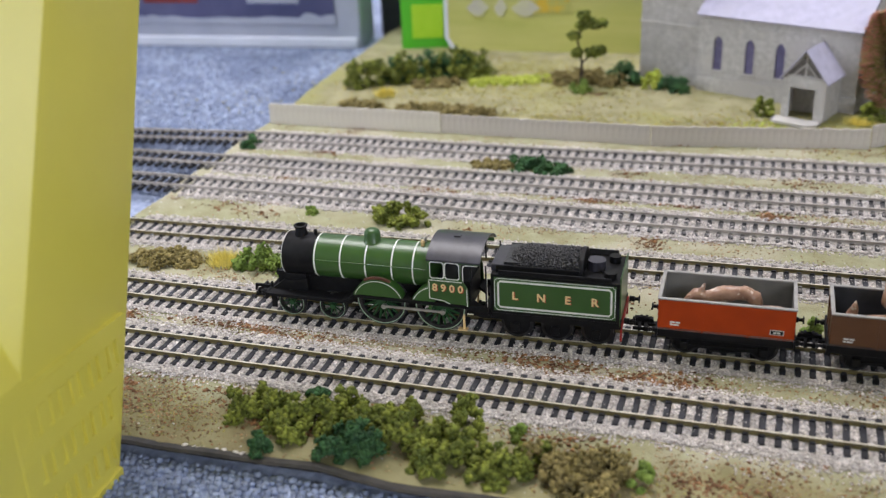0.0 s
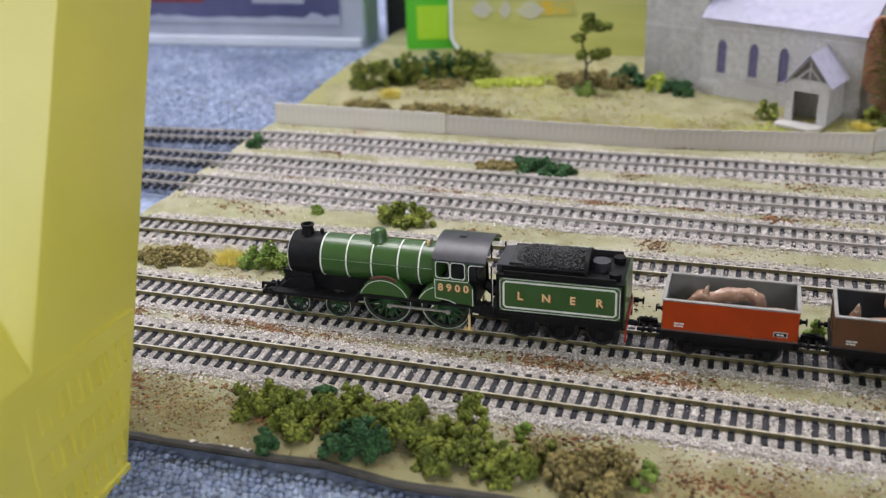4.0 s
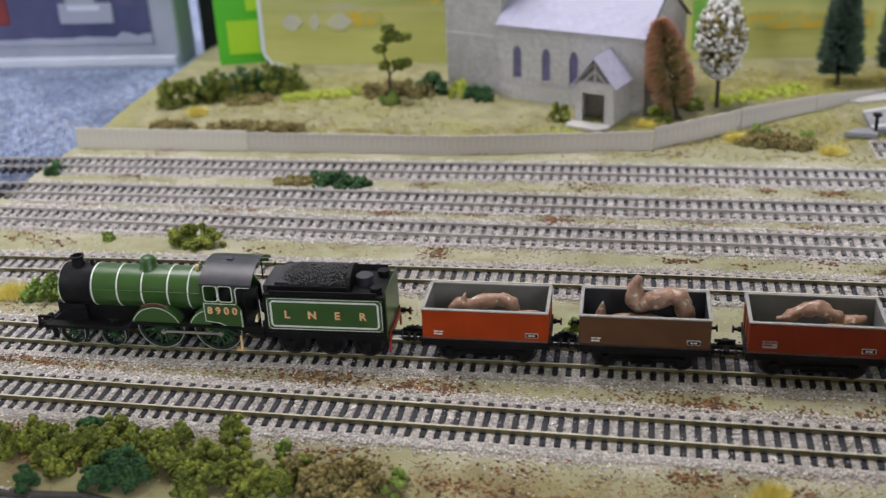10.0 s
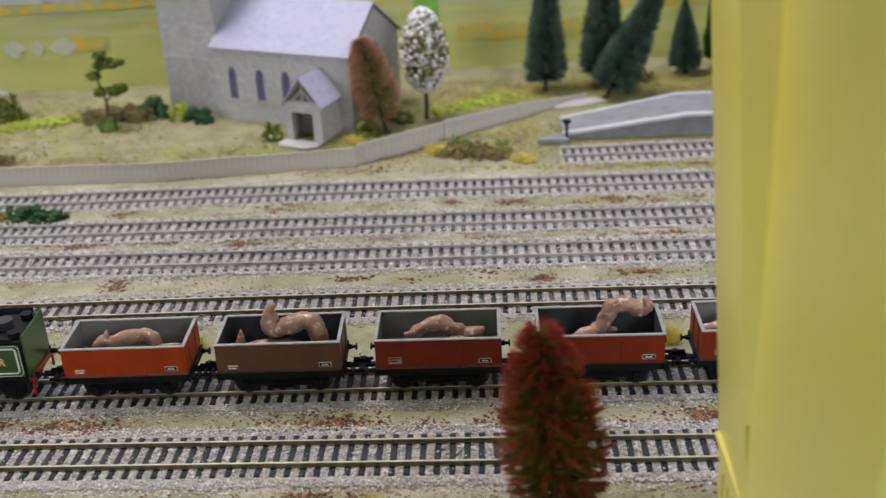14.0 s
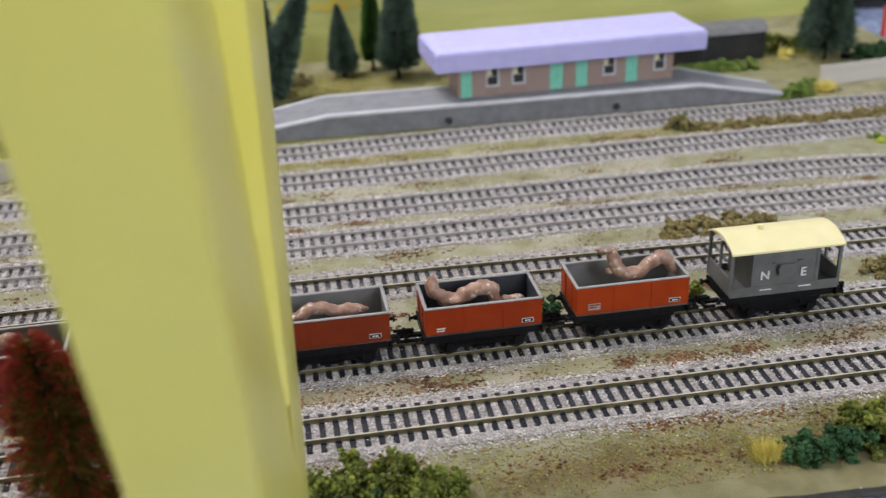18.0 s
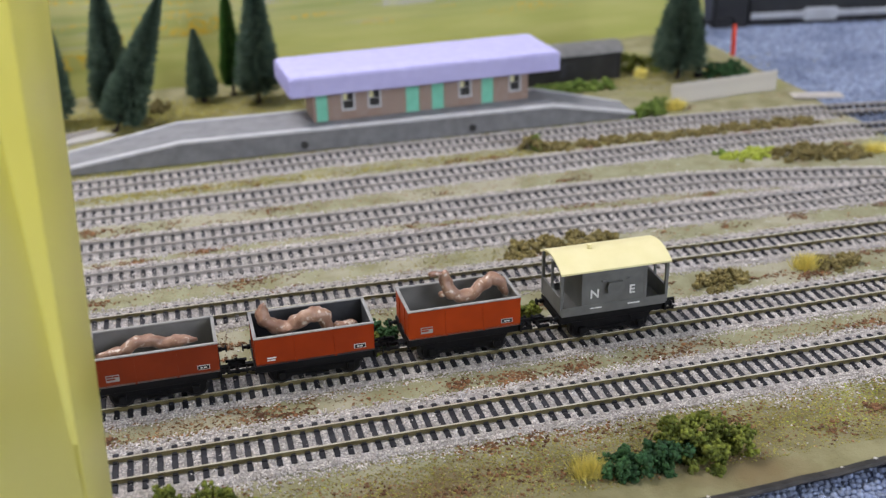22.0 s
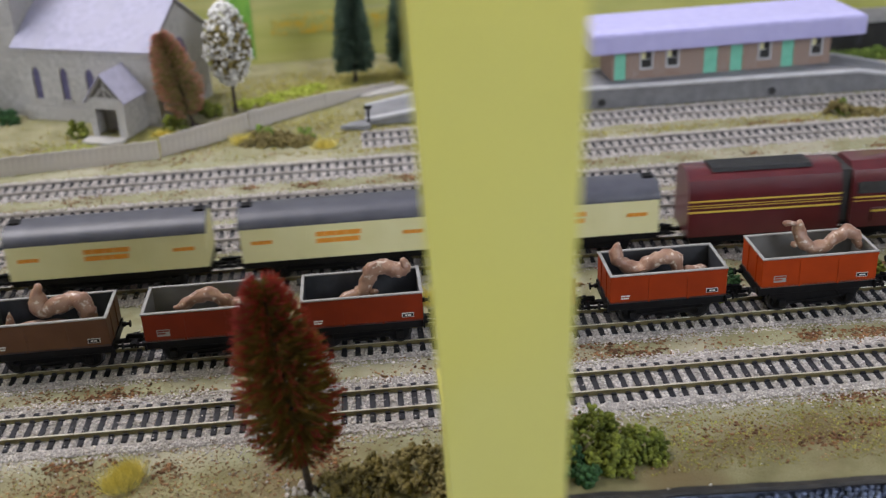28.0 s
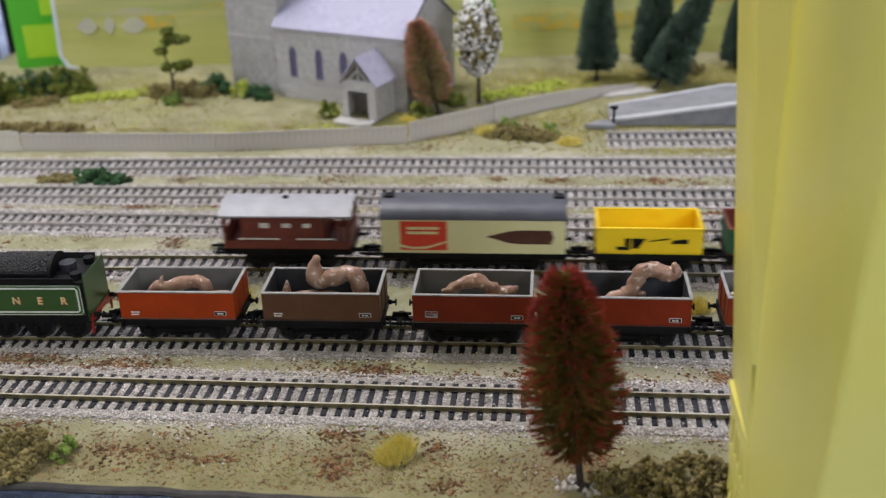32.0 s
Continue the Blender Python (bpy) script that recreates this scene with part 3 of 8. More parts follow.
# ---- tracks ----
TRACKS = {
    1: [(-0.8, 0.0), (1.1, 0.0)],
    2: [(-0.8, 0.054), (-0.35, 0.0522), (-0.2, 0.0510), (-0.12, 0.0535), (-0.06, 0.0560), (0.04, 0.0580), (0.1, 0.0590), (0.35, 0.0607), (0.5, 0.0612), (0.7, 0.0615), (1.1, 0.0615)],
    3: [(-2.6, 0.118), (-0.4, 0.1265), (-0.2, 0.1350), (0.0, 0.141), (0.2, 0.143), (0.35, 0.1435), (0.6, 0.1372), (0.75, 0.1335), (2.2, 0.112)],
    4: [(-0.8, 0.2), (-0.37, 0.203), (0.0, 0.202), (0.3, 0.205), (0.5, 0.206), (0.64, 0.2), (0.8, 0.195), (1.1, 0.185)],
    5: [(-0.8, 0.235), (-0.39, 0.247), (0.0, 0.252), (0.4, 0.256), (0.64, 0.2545), (0.70, 0.249), (0.76, 0.236), (0.82, 0.219), (0.88, 0.2), (1.1, 0.14)],
    6: [(-0.8, 0.27), (-0.46, 0.290), (-0.37, 0.301), (-0.2, 0.303), (0.01, 0.311), (0.28, 0.314), (0.45, 0.318), (0.7, 0.323), (0.85, 0.318), (1.1, 0.3)],
    7: [(0.214, 0.371), (0.28, 0.374), (0.46, 0.3835), (0.73, 0.382), (0.88, 0.369), (1.1, 0.335)],
}
SPANS = {1: (-0.62, 0.9), 2: (-0.62, 0.9), 3: (-2.5, 2.1), 4: (-0.75, 1.05), 5: (-0.75, 0.87), 6: (-0.75, 1.05), 7: (0.215, 1.05)}
PITCH = 0.00655


def track_pose(k, x, z=0.0):
    d = 0.004
    y = smooth_y(TRACKS[k], x)
    return pose(x, y, z, 0, 0, math.degrees(math.atan2(smooth_y(TRACKS[k], x + d) - smooth_y(TRACKS[k], x - d), 2 * d)))


def sleeper_mesh(material):
    bm = bmn()
    box(bm, -0.0014, 0.0014, -0.0150, 0.0150, -0.0042, -0.0021, 0.0003)
    for y in (-0.00825, 0.00825):
        for s in (-1, 1):
            box(bm, -0.0011, 0.0011, y + s * 0.0013 - 0.0006, y + s * 0.0013 + 0.0006, -0.0022, -0.0013)
    me = bpy.data.meshes.new("sleeper")
    bm.normal_update()
    bm.to_mesh(me)
    bm.free()
    me.materials.append(material)
    return me


def rails():
    clean, dusty = sleeper_mesh(SLEEPER), sleeper_mesh(SLEEPER_DUSTY)
    prof = [(-0.00048, -0.0001), (0.00048, -0.0001), (0.00048, -0.0007), (0.0002, -0.0009), (0.0002, -0.0018), (0.0008, -0.0022), (-0.0008, -0.0022), (-0.0002, -0.0018), (-0.0002, -0.0009), (-0.00048, -0.0007)]
    head = [(-0.00046, 0.0), (0.00046, 0.0), (0.0005, -0.0001), (-0.0005, -0.0001)]
    for k, knots in TRACKS.items():
        a, b = SPANS[k]
        tr = thing("railway_track", "model railway track with bright rails and black sleepers", "track", group="tracks on the layout")
        for side in (-1, 1):
            bm = bmn()
            n = int((b - a) / 0.02) + 1
            ms = [track_pose(k, a + (b - a) * i / n) for i in range(n + 1)]
            loft(bm, [[m @ Vector((0, side * 0.00825 + u, w)) for u, w in prof] for m in ms])
            rail = part("rail", bm, RAIL_SIDE if k < 4 else RAIL_DULL, tr)
            bm = bmn()
            loft(bm, [[m @ Vector((0, side * 0.00825 + u, w)) for u, w in head] for m in ms])
            part("rail_head", bm, RAIL if k < 4 else RAIL_DULL, rail, "rail top, its highlight painted in on near tracks")
        n = int((b - a) / PITCH)
        far = bmn() if k == 3 else None
        for i in range(n):
            x = a + (i + 0.5) * PITCH
            m = track_pose(k, x) @ pose(0, 0.0002 * math.sin(i * 7.1), 0, 0, 0, 0.6 * math.sin(i * 3.7))
            if k == 3 and not -0.75 < x < 1.05:
                box(far, 0, 0.0032, 0, 0.03, 0, 0.002)
                far.verts.ensure_lookup_table()
                for v in far.verts[-8:]:
                    v.co = m @ Vector((v.co.x - 0.0016, v.co.y - 0.015, v.co.z - 0.0042))
                continue
            s = new("sleeper", clean if k < 3 or (k == 3 and i % 3) or x < BX0 else dusty)
            s.parent, s.matrix_basis = tr, m
        if far:
            part("sleeper_run", far, SLEEPER, tr)["kind"] = "stuff"


def ballast():
    P = []
    for k in TRACKS:
        a, b = max(SPANS[k][0], BX0 + 0.01), min(SPANS[k][1], BX1 - 0.01)
        wide = {1: 0.0245, 2: 0.0225, 3: 0.0235, 4: 0.022}.get(k, 0.021)
        V, F = [], []
        n = 200
        for i in range(n + 1):
            x = a + (b - a) * i / n
            m = track_pose(k, x)
            for u, w in ((-wide, -0.0045), (-wide * 0.8, -0.0032), (-0.013, -0.0027), (-0.006, -0.0029), (0.006, -0.0029), (0.013, -0.0027), (wide * 0.8, -0.0032), (wide, -0.0045)):
                e = 0.0016 * noise.noise(Vector((x * 50, u * 300, k)))
                p = m @ Vector((0, u + e * (abs(u) > 0.014), w + 0.0003 * noise.noise(Vector((x * 120, u * 400, k)))))
                V.append(p)
        for i in range(n):
            for j in range(7):
                q = i * 8 + j
                F.append((q, q + 8, q + 9, q + 1))
        o = raw("ballast_bed", V, F, BED)
        o.data.polygons.foreach_set("use_smooth", [True] * len(F))
        tagged(o, "pale grey crushed-stone bed under the track", "ballast", kind="structure")
        dens = {1: 62000, 2: 62000, 3: 42000, 4: 34000, 5: 24000, 6: 21000, 7: 16000}[k]
        cnt = int(dens * (b - a) * 0.95)
        xs = rng.uniform(a, b, cnt)
        us = rng.uniform(-1, 1, cnt) * wide * rng.uniform(0.85, 1.12, cnt)
        ph = (xs - SPANS[k][0]) / PITCH % 1
        on = (np.abs(ph - 0.5) < 0.26) & (np.abs(us) < 0.0158) & (rng.random(cnt) > (0.06 if k < 3 else 0.3))
        keep = ~on & (np.abs(np.abs(us) - 0.00825) > 0.0013)
        ys = np.array([smooth_y(TRACKS[k], x) for x in xs]) + us
        zs = np.where(np.abs(us) > wide * 0.9, -0.0034, np.where(np.abs(us) > 0.015, -0.0026, -0.0024))
        P.append(np.stack([xs, ys, zs], -1)[keep])
    P = np.concatenate(P)
    size = rng.uniform(0.00034, 0.00085, len(P)) * np.where(P[:, 1] > 0.18, 1.25, 1.0)
    tagged(scatter("ballast_stones", P, size, STONE, flat=0.75), "pale grey and white ballast stones along the tracks", "ballast", kind="stuff")


def spilled_ballast():
    """Loose stones that have rolled off the ballast on to the ground beside it."""
    P = []
    for k, side, n, reach in ((1, -1, 9000, 0.0085), (1, 1, 2600, 0.004), (2, -1, 3600, 0.005), (2, 1, 2600, 0.005)):
        xs = rng.uniform(BX0 + 0.01, BX1 - 0.01, n)
        drift = np.array([0.55 + 0.9 * noise.noise(Vector((x * 14, 3.0 + k, side))) for x in xs])
        ys = np.interp(xs, [q[0] for q in TRACKS[k]], [q[1] for q in TRACKS[k]]) + side * (0.0165 + rng.exponential(reach, n) * np.clip(drift, 0.1, 1.4))
        keep = (ys > -0.064) & (np.abs(ys - 0.0265) > 0.002)
        P += [(x, y, gz(x, y) + 0.0003) for x, y in zip(xs[keep], ys[keep])]
    tagged(scatter("spilled_ballast", P, rng.uniform(0.00032, 0.0008, len(P)), STONE, flat=0.75), "pale ballast stones spilled beside the tracks", "ballast", kind="stuff")


rails()
ballast()
spilled_ballast()


def litter():
    """Brown and tan flock strewn over the ground, thick in patches, and pale grit."""
    spots = [(-0.247, -0.038, 0.02, 330), (-0.25, -0.055, 0.016, 120), (-0.17, 0.022, 0.035, 420), (-0.05, 0.022, 0.04, 380), (0.06, 0.026, 0.05, 300), (0.3, 0.025, 0.022, 420), (0.26, 0.027, 0.04, 200), (0.45, 0.027, 0.06, 330), (0.6, 0.028, 0.05, 360),
             (-0.30, 0.092, 0.03, 250), (-0.05, 0.17, 0.05, 140), (0.2, 0.17, 0.06, 160), (0.4, 0.1, 0.04, 120), (0.0, 0.232, 0.08, 320), (0.25, 0.235, 0.1, 300), (-0.2, 0.228, 0.05, 160), (0.5, 0.23, 0.08, 260), (0.65, 0.225, 0.04, 200), (0.1, 0.285, 0.12, 260), (0.45, 0.29, 0.08, 260), (0.3, 0.345, 0.06, 220), (0.5, 0.35, 0.08, 240), (0.05, 0.352, 0.04, 110), (-0.2, 0.335, 0.06, 130), (0.1, -0.05, 0.06, 430), (0.0, -0.05, 0.05, 260), (0.15, -0.045, 0.05, 330), (0.42, -0.05, 0.06, 330), (0.58, -0.04, 0.06, 260), (-0.1, 0.4, 0.06, 120), (0.05, 0.385, 0.04, 60)]
    P = [np.stack([rng.normal(x, r, 3 * n), rng.normal(y, min(r, 0.009 if 0 < y < 0.3 else 0.014), 3 * n), np.zeros(3 * n)], -1) for x, y, r, n in spots]
    P.append(np.stack([rng.uniform(-0.3, 0.87, 7000), rng.uniform(-0.074, -0.02, 7000), np.zeros(7000)], -1))
    P += [np.stack([rng.normal(x, 0.005, 40), rng.normal(y, 0.0026, 40), np.zeros(40)], -1) for x, y in zip(rng.uniform(BX0, BX1, 420), rng.uniform(-0.065, 0.42, 420))]
    P.append(np.stack([rng.uniform(BX0, BX1, 11000), rng.uniform(-0.07, 0.56, 11000), np.zeros(11000)], -1))
    P = np.concatenate(P)
    P = P[(P[:, 0] > BX0 + 0.004) & (P[:, 0] < BX1 - 0.004) & (P[:, 1] > -0.069)]
    for k in TRACKS:
        y = np.interp(P[:, 0], [q[0] for q in TRACKS[k]], [q[1] for q in TRACKS[k]])
        P = P[(np.abs(P[:, 1] - y) > 0.017) | (P[:, 0] < SPANS[k][0])]
    P[:, 2] = [gz(x, y) + 0.0003 for x, y in P[:, :2]]
    half = rng.random(len(P)) < 0.62
    tagged(scatter("leaf_litter", P[half], rng.uniform(0.0002, 0.0006, half.sum()) * rng.uniform(0.6, 1.6, half.sum()), FLECK, flat=0.5, jit=0.5), "rust-brown crumbs strewn over the ground", "scatter", kind="stuff")
    tagged(scatter("tan_litter", P[~half], rng.uniform(0.0002, 0.0007, (~half).sum()), FLECK_TAN, flat=0.4, jit=0.5), "tan crumbs strewn over the ground", "scatter", kind="stuff")
    n = 2600
    Q = np.stack([rng.uniform(BX0, BX1, n), rng.uniform(-0.068, 0.4, n), np.full(n, -0.0033)], -1)
    Q[:, 2] = [gz(x, y) + 0.0002 for x, y in Q[:, :2]]
    tagged(scatter("pale_grit", Q, rng.uniform(0.00025, 0.0006, n), GRIT), "pale grit grains on the ground", "scatter", kind="stuff")


litter()


def rust_patches():
    """Loose drifts of rust-brown flock between the tracks and on the bank."""
    P = []
    for y, h, n in ((0.026, 0.006, 40), (0.1, 0.008, 14), (0.172, 0.009, 22), (0.229, 0.006, 24), (0.283, 0.006, 22), (0.347, 0.006, 24), (0.38, 0.01, 12), (-0.05, 0.012, 34), (-0.03, 0.008, 26), (0.026, 0.005, 30), (0.093, 0.006, 14), (0.44, 0.03, 10)):
        for x, dy in zip(rng.uniform(BX0 + 0.03, BX1 - 0.03, n), rng.normal(0, h * 0.6, n)):
            k = int(rng.uniform(15, 125))
            P.append(np.stack([rng.normal(x, rng.uniform(0.003, 0.012), k), rng.normal(y + dy, rng.uniform(0.0015, 0.005), k), np.zeros(k)], -1))
    P = np.concatenate(P)
    P = P[P[:, 1] > -0.069]
    for k in TRACKS:
        y = np.interp(P[:, 0], [q[0] for q in TRACKS[k]], [q[1] for q in TRACKS[k]])
        P = P[(np.abs(P[:, 1] - y) > 0.0165) | (P[:, 0] < SPANS[k][0])]
    P[:, 2] = [gz(x, y) + 0.0004 for x, y in P[:, :2]]
    tagged(scatter("rust_flock", P, rng.uniform(0.0003, 0.0011, len(P)) * rng.uniform(0.5, 1.5, len(P)), RUST, flat=0.45, jit=0.5), "rust-brown flock drifts on the ground", "scatter", kind="stuff")


rust_patches()


def moss():
    """Fine olive and lime flock in patches."""
    for nm, lab, mt, spots in (("moss", "yellow-olive moss flock in patches", MOSS, ((0.31, 0.535, 0.07, 0.025, 6500), (0.16, 0.52, 0.05, 0.025, 2600), (-0.2, 0.5, 0.07, 0.03, 2200), (0.74, 0.53, 0.06, 0.025, 2200), (0.21, 0.515, 0.03, 0.018, 900), (0.15, 0.5, 0.04, 0.02, 900), (0.5, 0.172, 0.05, 0.007, 900), (0.75, 0.515, 0.04, 0.02, 900), (0.62, -0.045, 0.1, 0.018, 13000), (0.4, -0.05, 0.08, 0.015, 5200), (0.5, -0.035, 0.07, 0.012, 3200), (0.2, 0.41, 0.07, 0.02, 2600), (-0.1, 0.385, 0.15, 0.014, 2400), (0.05, -0.055, 0.07, 0.01, 1200), (-0.245, -0.045, 0.02, 0.012, 500), (0.3, 0.348, 0.1, 0.004, 900), (0.6, 0.35, 0.08, 0.005, 900), (-0.25, 0.44, 0.07, 0.02, 900), (0.02, 0.41, 0.04, 0.01, 400))),
                               ("lime_moss", "lime-yellow flock strewn in patches", LIME_F, ((0.62, -0.035, 0.012, 0.006, 260), (0.655, -0.025, 0.008, 0.004, 130), (0.6, -0.05, 0.012, 0.004, 120), (0.18, 0.505, 0.03, 0.012, 500), (0.0, 0.4, 0.02, 0.006, 200), (0.34, -0.045, 0.02, 0.006, 120)))):
        P = np.concatenate([np.stack([rng.normal(x, a, n), rng.normal(y, b, n), np.zeros(n)], -1) for x, y, a, b, n in spots])
        P = P[(P[:, 1] > -0.07) & (P[:, 1] < 0.59)]
        for k in TRACKS:
            y = np.interp(P[:, 0], [q[0] for q in TRACKS[k]], [q[1] for q in TRACKS[k]])
            P = P[(np.abs(P[:, 1] - y) > 0.019) | (P[:, 0] < SPANS[k][0])]
        P[:, 2] = [gz(x, y) + 0.0002 for x, y in P[:, :2]]
        tagged(scatter(nm, P, rng.uniform(0.0005, 0.0015, len(P)) * np.where(P[:, 1] < 0.3, 0.45, 1.0), mt, flat=0.35, jit=0.5), lab, "scatter", kind="stuff")


moss()


# ---- yellow plastic legs ----
def line(a, b, z):
    """A place (x, y) on an edge that runs from a at z 0 to b at z 0.3."""
    return (a[0] + (b[0] - a[0]) * z / 0.3, a[1] + (b[1] - a[1]) * z / 0.3)


STOOL = thing("plastic_stool", "yellow plastic stool straddling the front of the layout, its seat added out of view", "stool")


def yellow_leg(name, sx, x_in, edges, fold, label):
    """A folded plastic leg: edges are its four corners (depth, y) low and high, fold the apex and slopes of its front crease."""
    bl, fl, fr, br = edges
    zf, yf, s0, s1, deep = fold

    def ring(z):
        t = max(z - zf, 0)
        pb, pf, qf, qb = (line(*e, z) for e in (bl, fl, fr, br))
        slant = min(max((yf - pb[1]) / (pf[1] - pb[1]), 0), 1)
        xf = pb[0] + (pf[0] - pb[0]) * slant
        f0, f1 = (xf, yf + s0 * (z - zf)), (xf + deep * t, yf - 0.0004 + s1 * t + (s0 * (z - zf) if z < zf else 0))
        mid = (pf[0] * 0.6 + f1[0] * 0.4, pf[1] * 0.6 + f1[1] * 0.4)
        xg = qb[0] + (qf[0] - qb[0]) * slant
        g0, g1 = (xg, f0[1]), (xg - min(deep, 0.06) * t, f1[1])
        gm = (qf[0] * 0.6 + g1[0] * 0.4, mid[1])
        pts = [pb, f0, f1, mid, pf, qf, gm, g1, g0, qb]
        return [(x_in + sx * a, b, z) for a, b in pts]
    bm = bmn()
    loft(bm, [ring(z) for z in (FLOOR_Z, zf, 0.085, 0.13, 0.2, 0.3, 0.402)])
    es = [e for e in bm.edges if abs(e.verts[0].co.z - e.verts[1].co.z) > 0.01]
    bmesh.ops.bevel(bm, geom=es, offset=0.0009, segments=2, affect="EDGES", profile=0.6)
    leg = smooth(part(name, bm, YELLOW, STOOL, label), 18)
    # slotted panel at the foot, of upright bars between paired slots, under a slanting ledge
    bm = bmn()
    xo, xi = x_in - sx * 0.0022, x_in + sx * 0.0008
    lo, hi = min(xo, xi), max(xo, xi)
    y0 = -0.139
    rows = ((-0.0125, -0.0035), (0.0072, 0.0152), (0.0262, 0.0347), (0.0458, 0.0535))
    for a, b in rows:
        box(bm, lo, hi, y0, line(*bl, a)[1] - 0.0045, a, b, 0.0003)
    for n, ((a, b), (c, d)) in enumerate(zip(rows, rows[1:])):
        edge, y = y0, y0 + 0.005 + 0.003 * (n % 2)
        y1 = line(*bl, b)[1] - 0.0045
        k = 0
        while y < y1 - 0.004:
            box(bm, lo, hi, edge, y, b, c)
            edge = y + 0.0031
            y += 0.0056 if k % 2 == 0 else 0.0072
            k += 1
        box(bm, lo, hi, edge, y1, b, c)
    part("lattice_panel", bm, YELLOW, leg)
    bm = bmn()
    prism(bm, [(-0.066, 0.0520), (-0.066, 0.0538), (y0 - 0.003, 0.0580), (y0 - 0.003, 0.0556)], "x", lo - 0.0006, hi + 0.0002)
    part("ledge", bm, YELLOW, leg)
    bm = bmn()
    rings = []
    ye = line(*bl, FLOOR_Z)[1] - 0.002
    for i in range(15):
        yy = y0 + (ye - y0) * i / 14
        dz = 0.003 * noise.noise(Vector((yy * 130, sx, 2)))
        dx = 0.0012 + 0.001 * noise.noise(Vector((yy * 90, sx, 9)))
        rings.append([(lo - dx, yy, FLOOR_Z), (hi + dx, yy, FLOOR_Z), (hi + dx, yy, FLOOR_Z + 0.004 + dz), (lo - dx, yy, FLOOR_Z + 0.0045 + dz)])
    loft(bm, rings)
    part("foot_lip", bm, YELLOW, leg, "ragged moulded lip at the foot")
    return leg


yellow_leg("leg", -1, -0.249, (((0.0, -0.080), (0.0, 0.032)), ((-0.003, -0.188), (-0.010, -0.267)), ((0.022, -0.189), (0.17, -0.273)), ((0.027, -0.075), (0.18, 0.026))), (0.0600, -0.1300, 0.40, 0.055, 0.50), "yellow plastic leg with a slotted foot standing on the carpet")
yellow_leg("leg", 1, 0.245, (((0.0, -0.082), (-0.004, 0.030)), ((-0.004, -0.188), (-0.016, -0.267)), ((0.022, -0.189), (0.015, -0.273)), ((0.027, -0.075), (0.030, 0.024))), (0.055, -0.115, 0.27, 0.235, 0.075), "yellow plastic leg tapering down to a slotted foot on the carpet")


def unseen_stool_seat():
    # Seat slab added out of view, sized to shade the front bank.
    bm = bmn()
    box(bm, -0.43, 0.285, -0.30, -0.05, 0.40, 0.425)
    bmesh.ops.bevel(bm, geom=bm.edges[:], offset=0.008, segments=3, affect="EDGES")
    smooth(part("unseen_seat", bm, YELLOW, STOOL), 40)


unseen_stool_seat()


# ---- rolling stock ----
def wheelset(parent, x, r, half=0.0075, material=BLACK, rim=TYRE, spokes=0, line=None):
    for s in (-1, 1):
        bm = bmn()
        prof = [(r * 0.2, -0.0012), (r * 0.2, -0.0016), (r * 0.82, -0.0012), (r * 0.82, 0.0008), (r * 0.2, 0.0008)]
        if spokes:
            cyl(bm, (0, -0.0012, 0), (0, 0.001, 0), r * 0.2, 12)
        else:
            lathe(bm, prof, seg=20, axis="y")
        w = part("wheel", bm, material, parent)
        w.matrix_basis = pose(x, s * (half + 0.0008), r, 0, 0, 0 if s < 0 else 180)
        spoke = None
        for i in range(spokes):
            if spoke is None:
                bm = bmn()
                cyl(bm, (r * 0.15, 0, 0), (r * 0.86, 0, 0), r * 0.06, 6, r * 0.045)
                ob = part("spoke", bm, material, w)
                spoke = ob.data
            else:
                ob = new("spoke", spoke)
                ob.parent = w
            ob.matrix_basis = pose(0, 0, 0, 0, 360 * i / spokes, 0)
        bm = bmn()
        lathe(bm, [(r * 0.8, -0.0011), (r, -0.0011), (r, 0.0008), (r + 0.0006, 0.001), (r + 0.0006, 0.0015), (r * 0.8, 0.0015), (r * 0.8, -0.0011)], seg=28, axis="y")
        part("tyre", bm, rim, w)
        if line:
            bm = bmn()
            lathe(bm, [(r * 0.925, -0.00125), (r * 0.965, -0.00125), (r * 0.965, -0.001), (r * 0.925, -0.001), (r * 0.925, -0.00125)], seg=32, axis="y")
            part("rim_line", bm, line, w, "pale line round the wheel rim")
    bm = bmn()
    cyl(bm, (x, -half, r), (x, half, r), 0.0009, 8)
    part("axle", bm, BLACK, parent)


def buffers(parent, x, z, way, material=BLACK, y=0.0113):
    for s in (-1, 1):
        bm = bmn()
        lathe(bm, [(0.0013, 0), (0.0013, 0.0024), (0.0008, 0.0026), (0.0008, 0.0042), (0.0019, 0.0044), (0.0017, 0.005)], seg=12, axis="x")
        b = part("buffer", bm, material, parent)
        b.matrix_basis = pose(x, s * y, z, 0, 0, 0 if way > 0 else 180)


def coupling(parent, x, way, z=0.0085):
    bm = bmn()
    s = way
    a, b = sorted((x, x + s * 0.0095))
    box(bm, a, b, -0.0014, 0.0014, z - 0.0008, z + 0.0008)
    c = x + s * 0.0095
    box(bm, min(c, c + s * 0.0012), max(c, c + s * 0.0012), -0.0062, 0.0062, z - 0.001, z + 0.0012)
    for y in (-0.0055, 0.0055):
        box(bm, min(c, c - s * 0.005), max(c, c - s * 0.005), y - 0.0007, y + 0.0007, z - 0.0006, z + 0.0006)
    box(bm, min(c - s * 0.004, c + s * 0.004), max(c - s * 0.004, c + s * 0.004), -0.0006, 0.0006, z + 0.0014, z + 0.0028)
    prism(bm, [(c + s * 0.004, z + 0.0028), (c + s * 0.0045, z - 0.001), (c + s * 0.0035, z - 0.001), (c + s * 0.0028, z + 0.0014)], "y", -0.0006, 0.0006)
    part("coupling", bm, BLACK, parent)


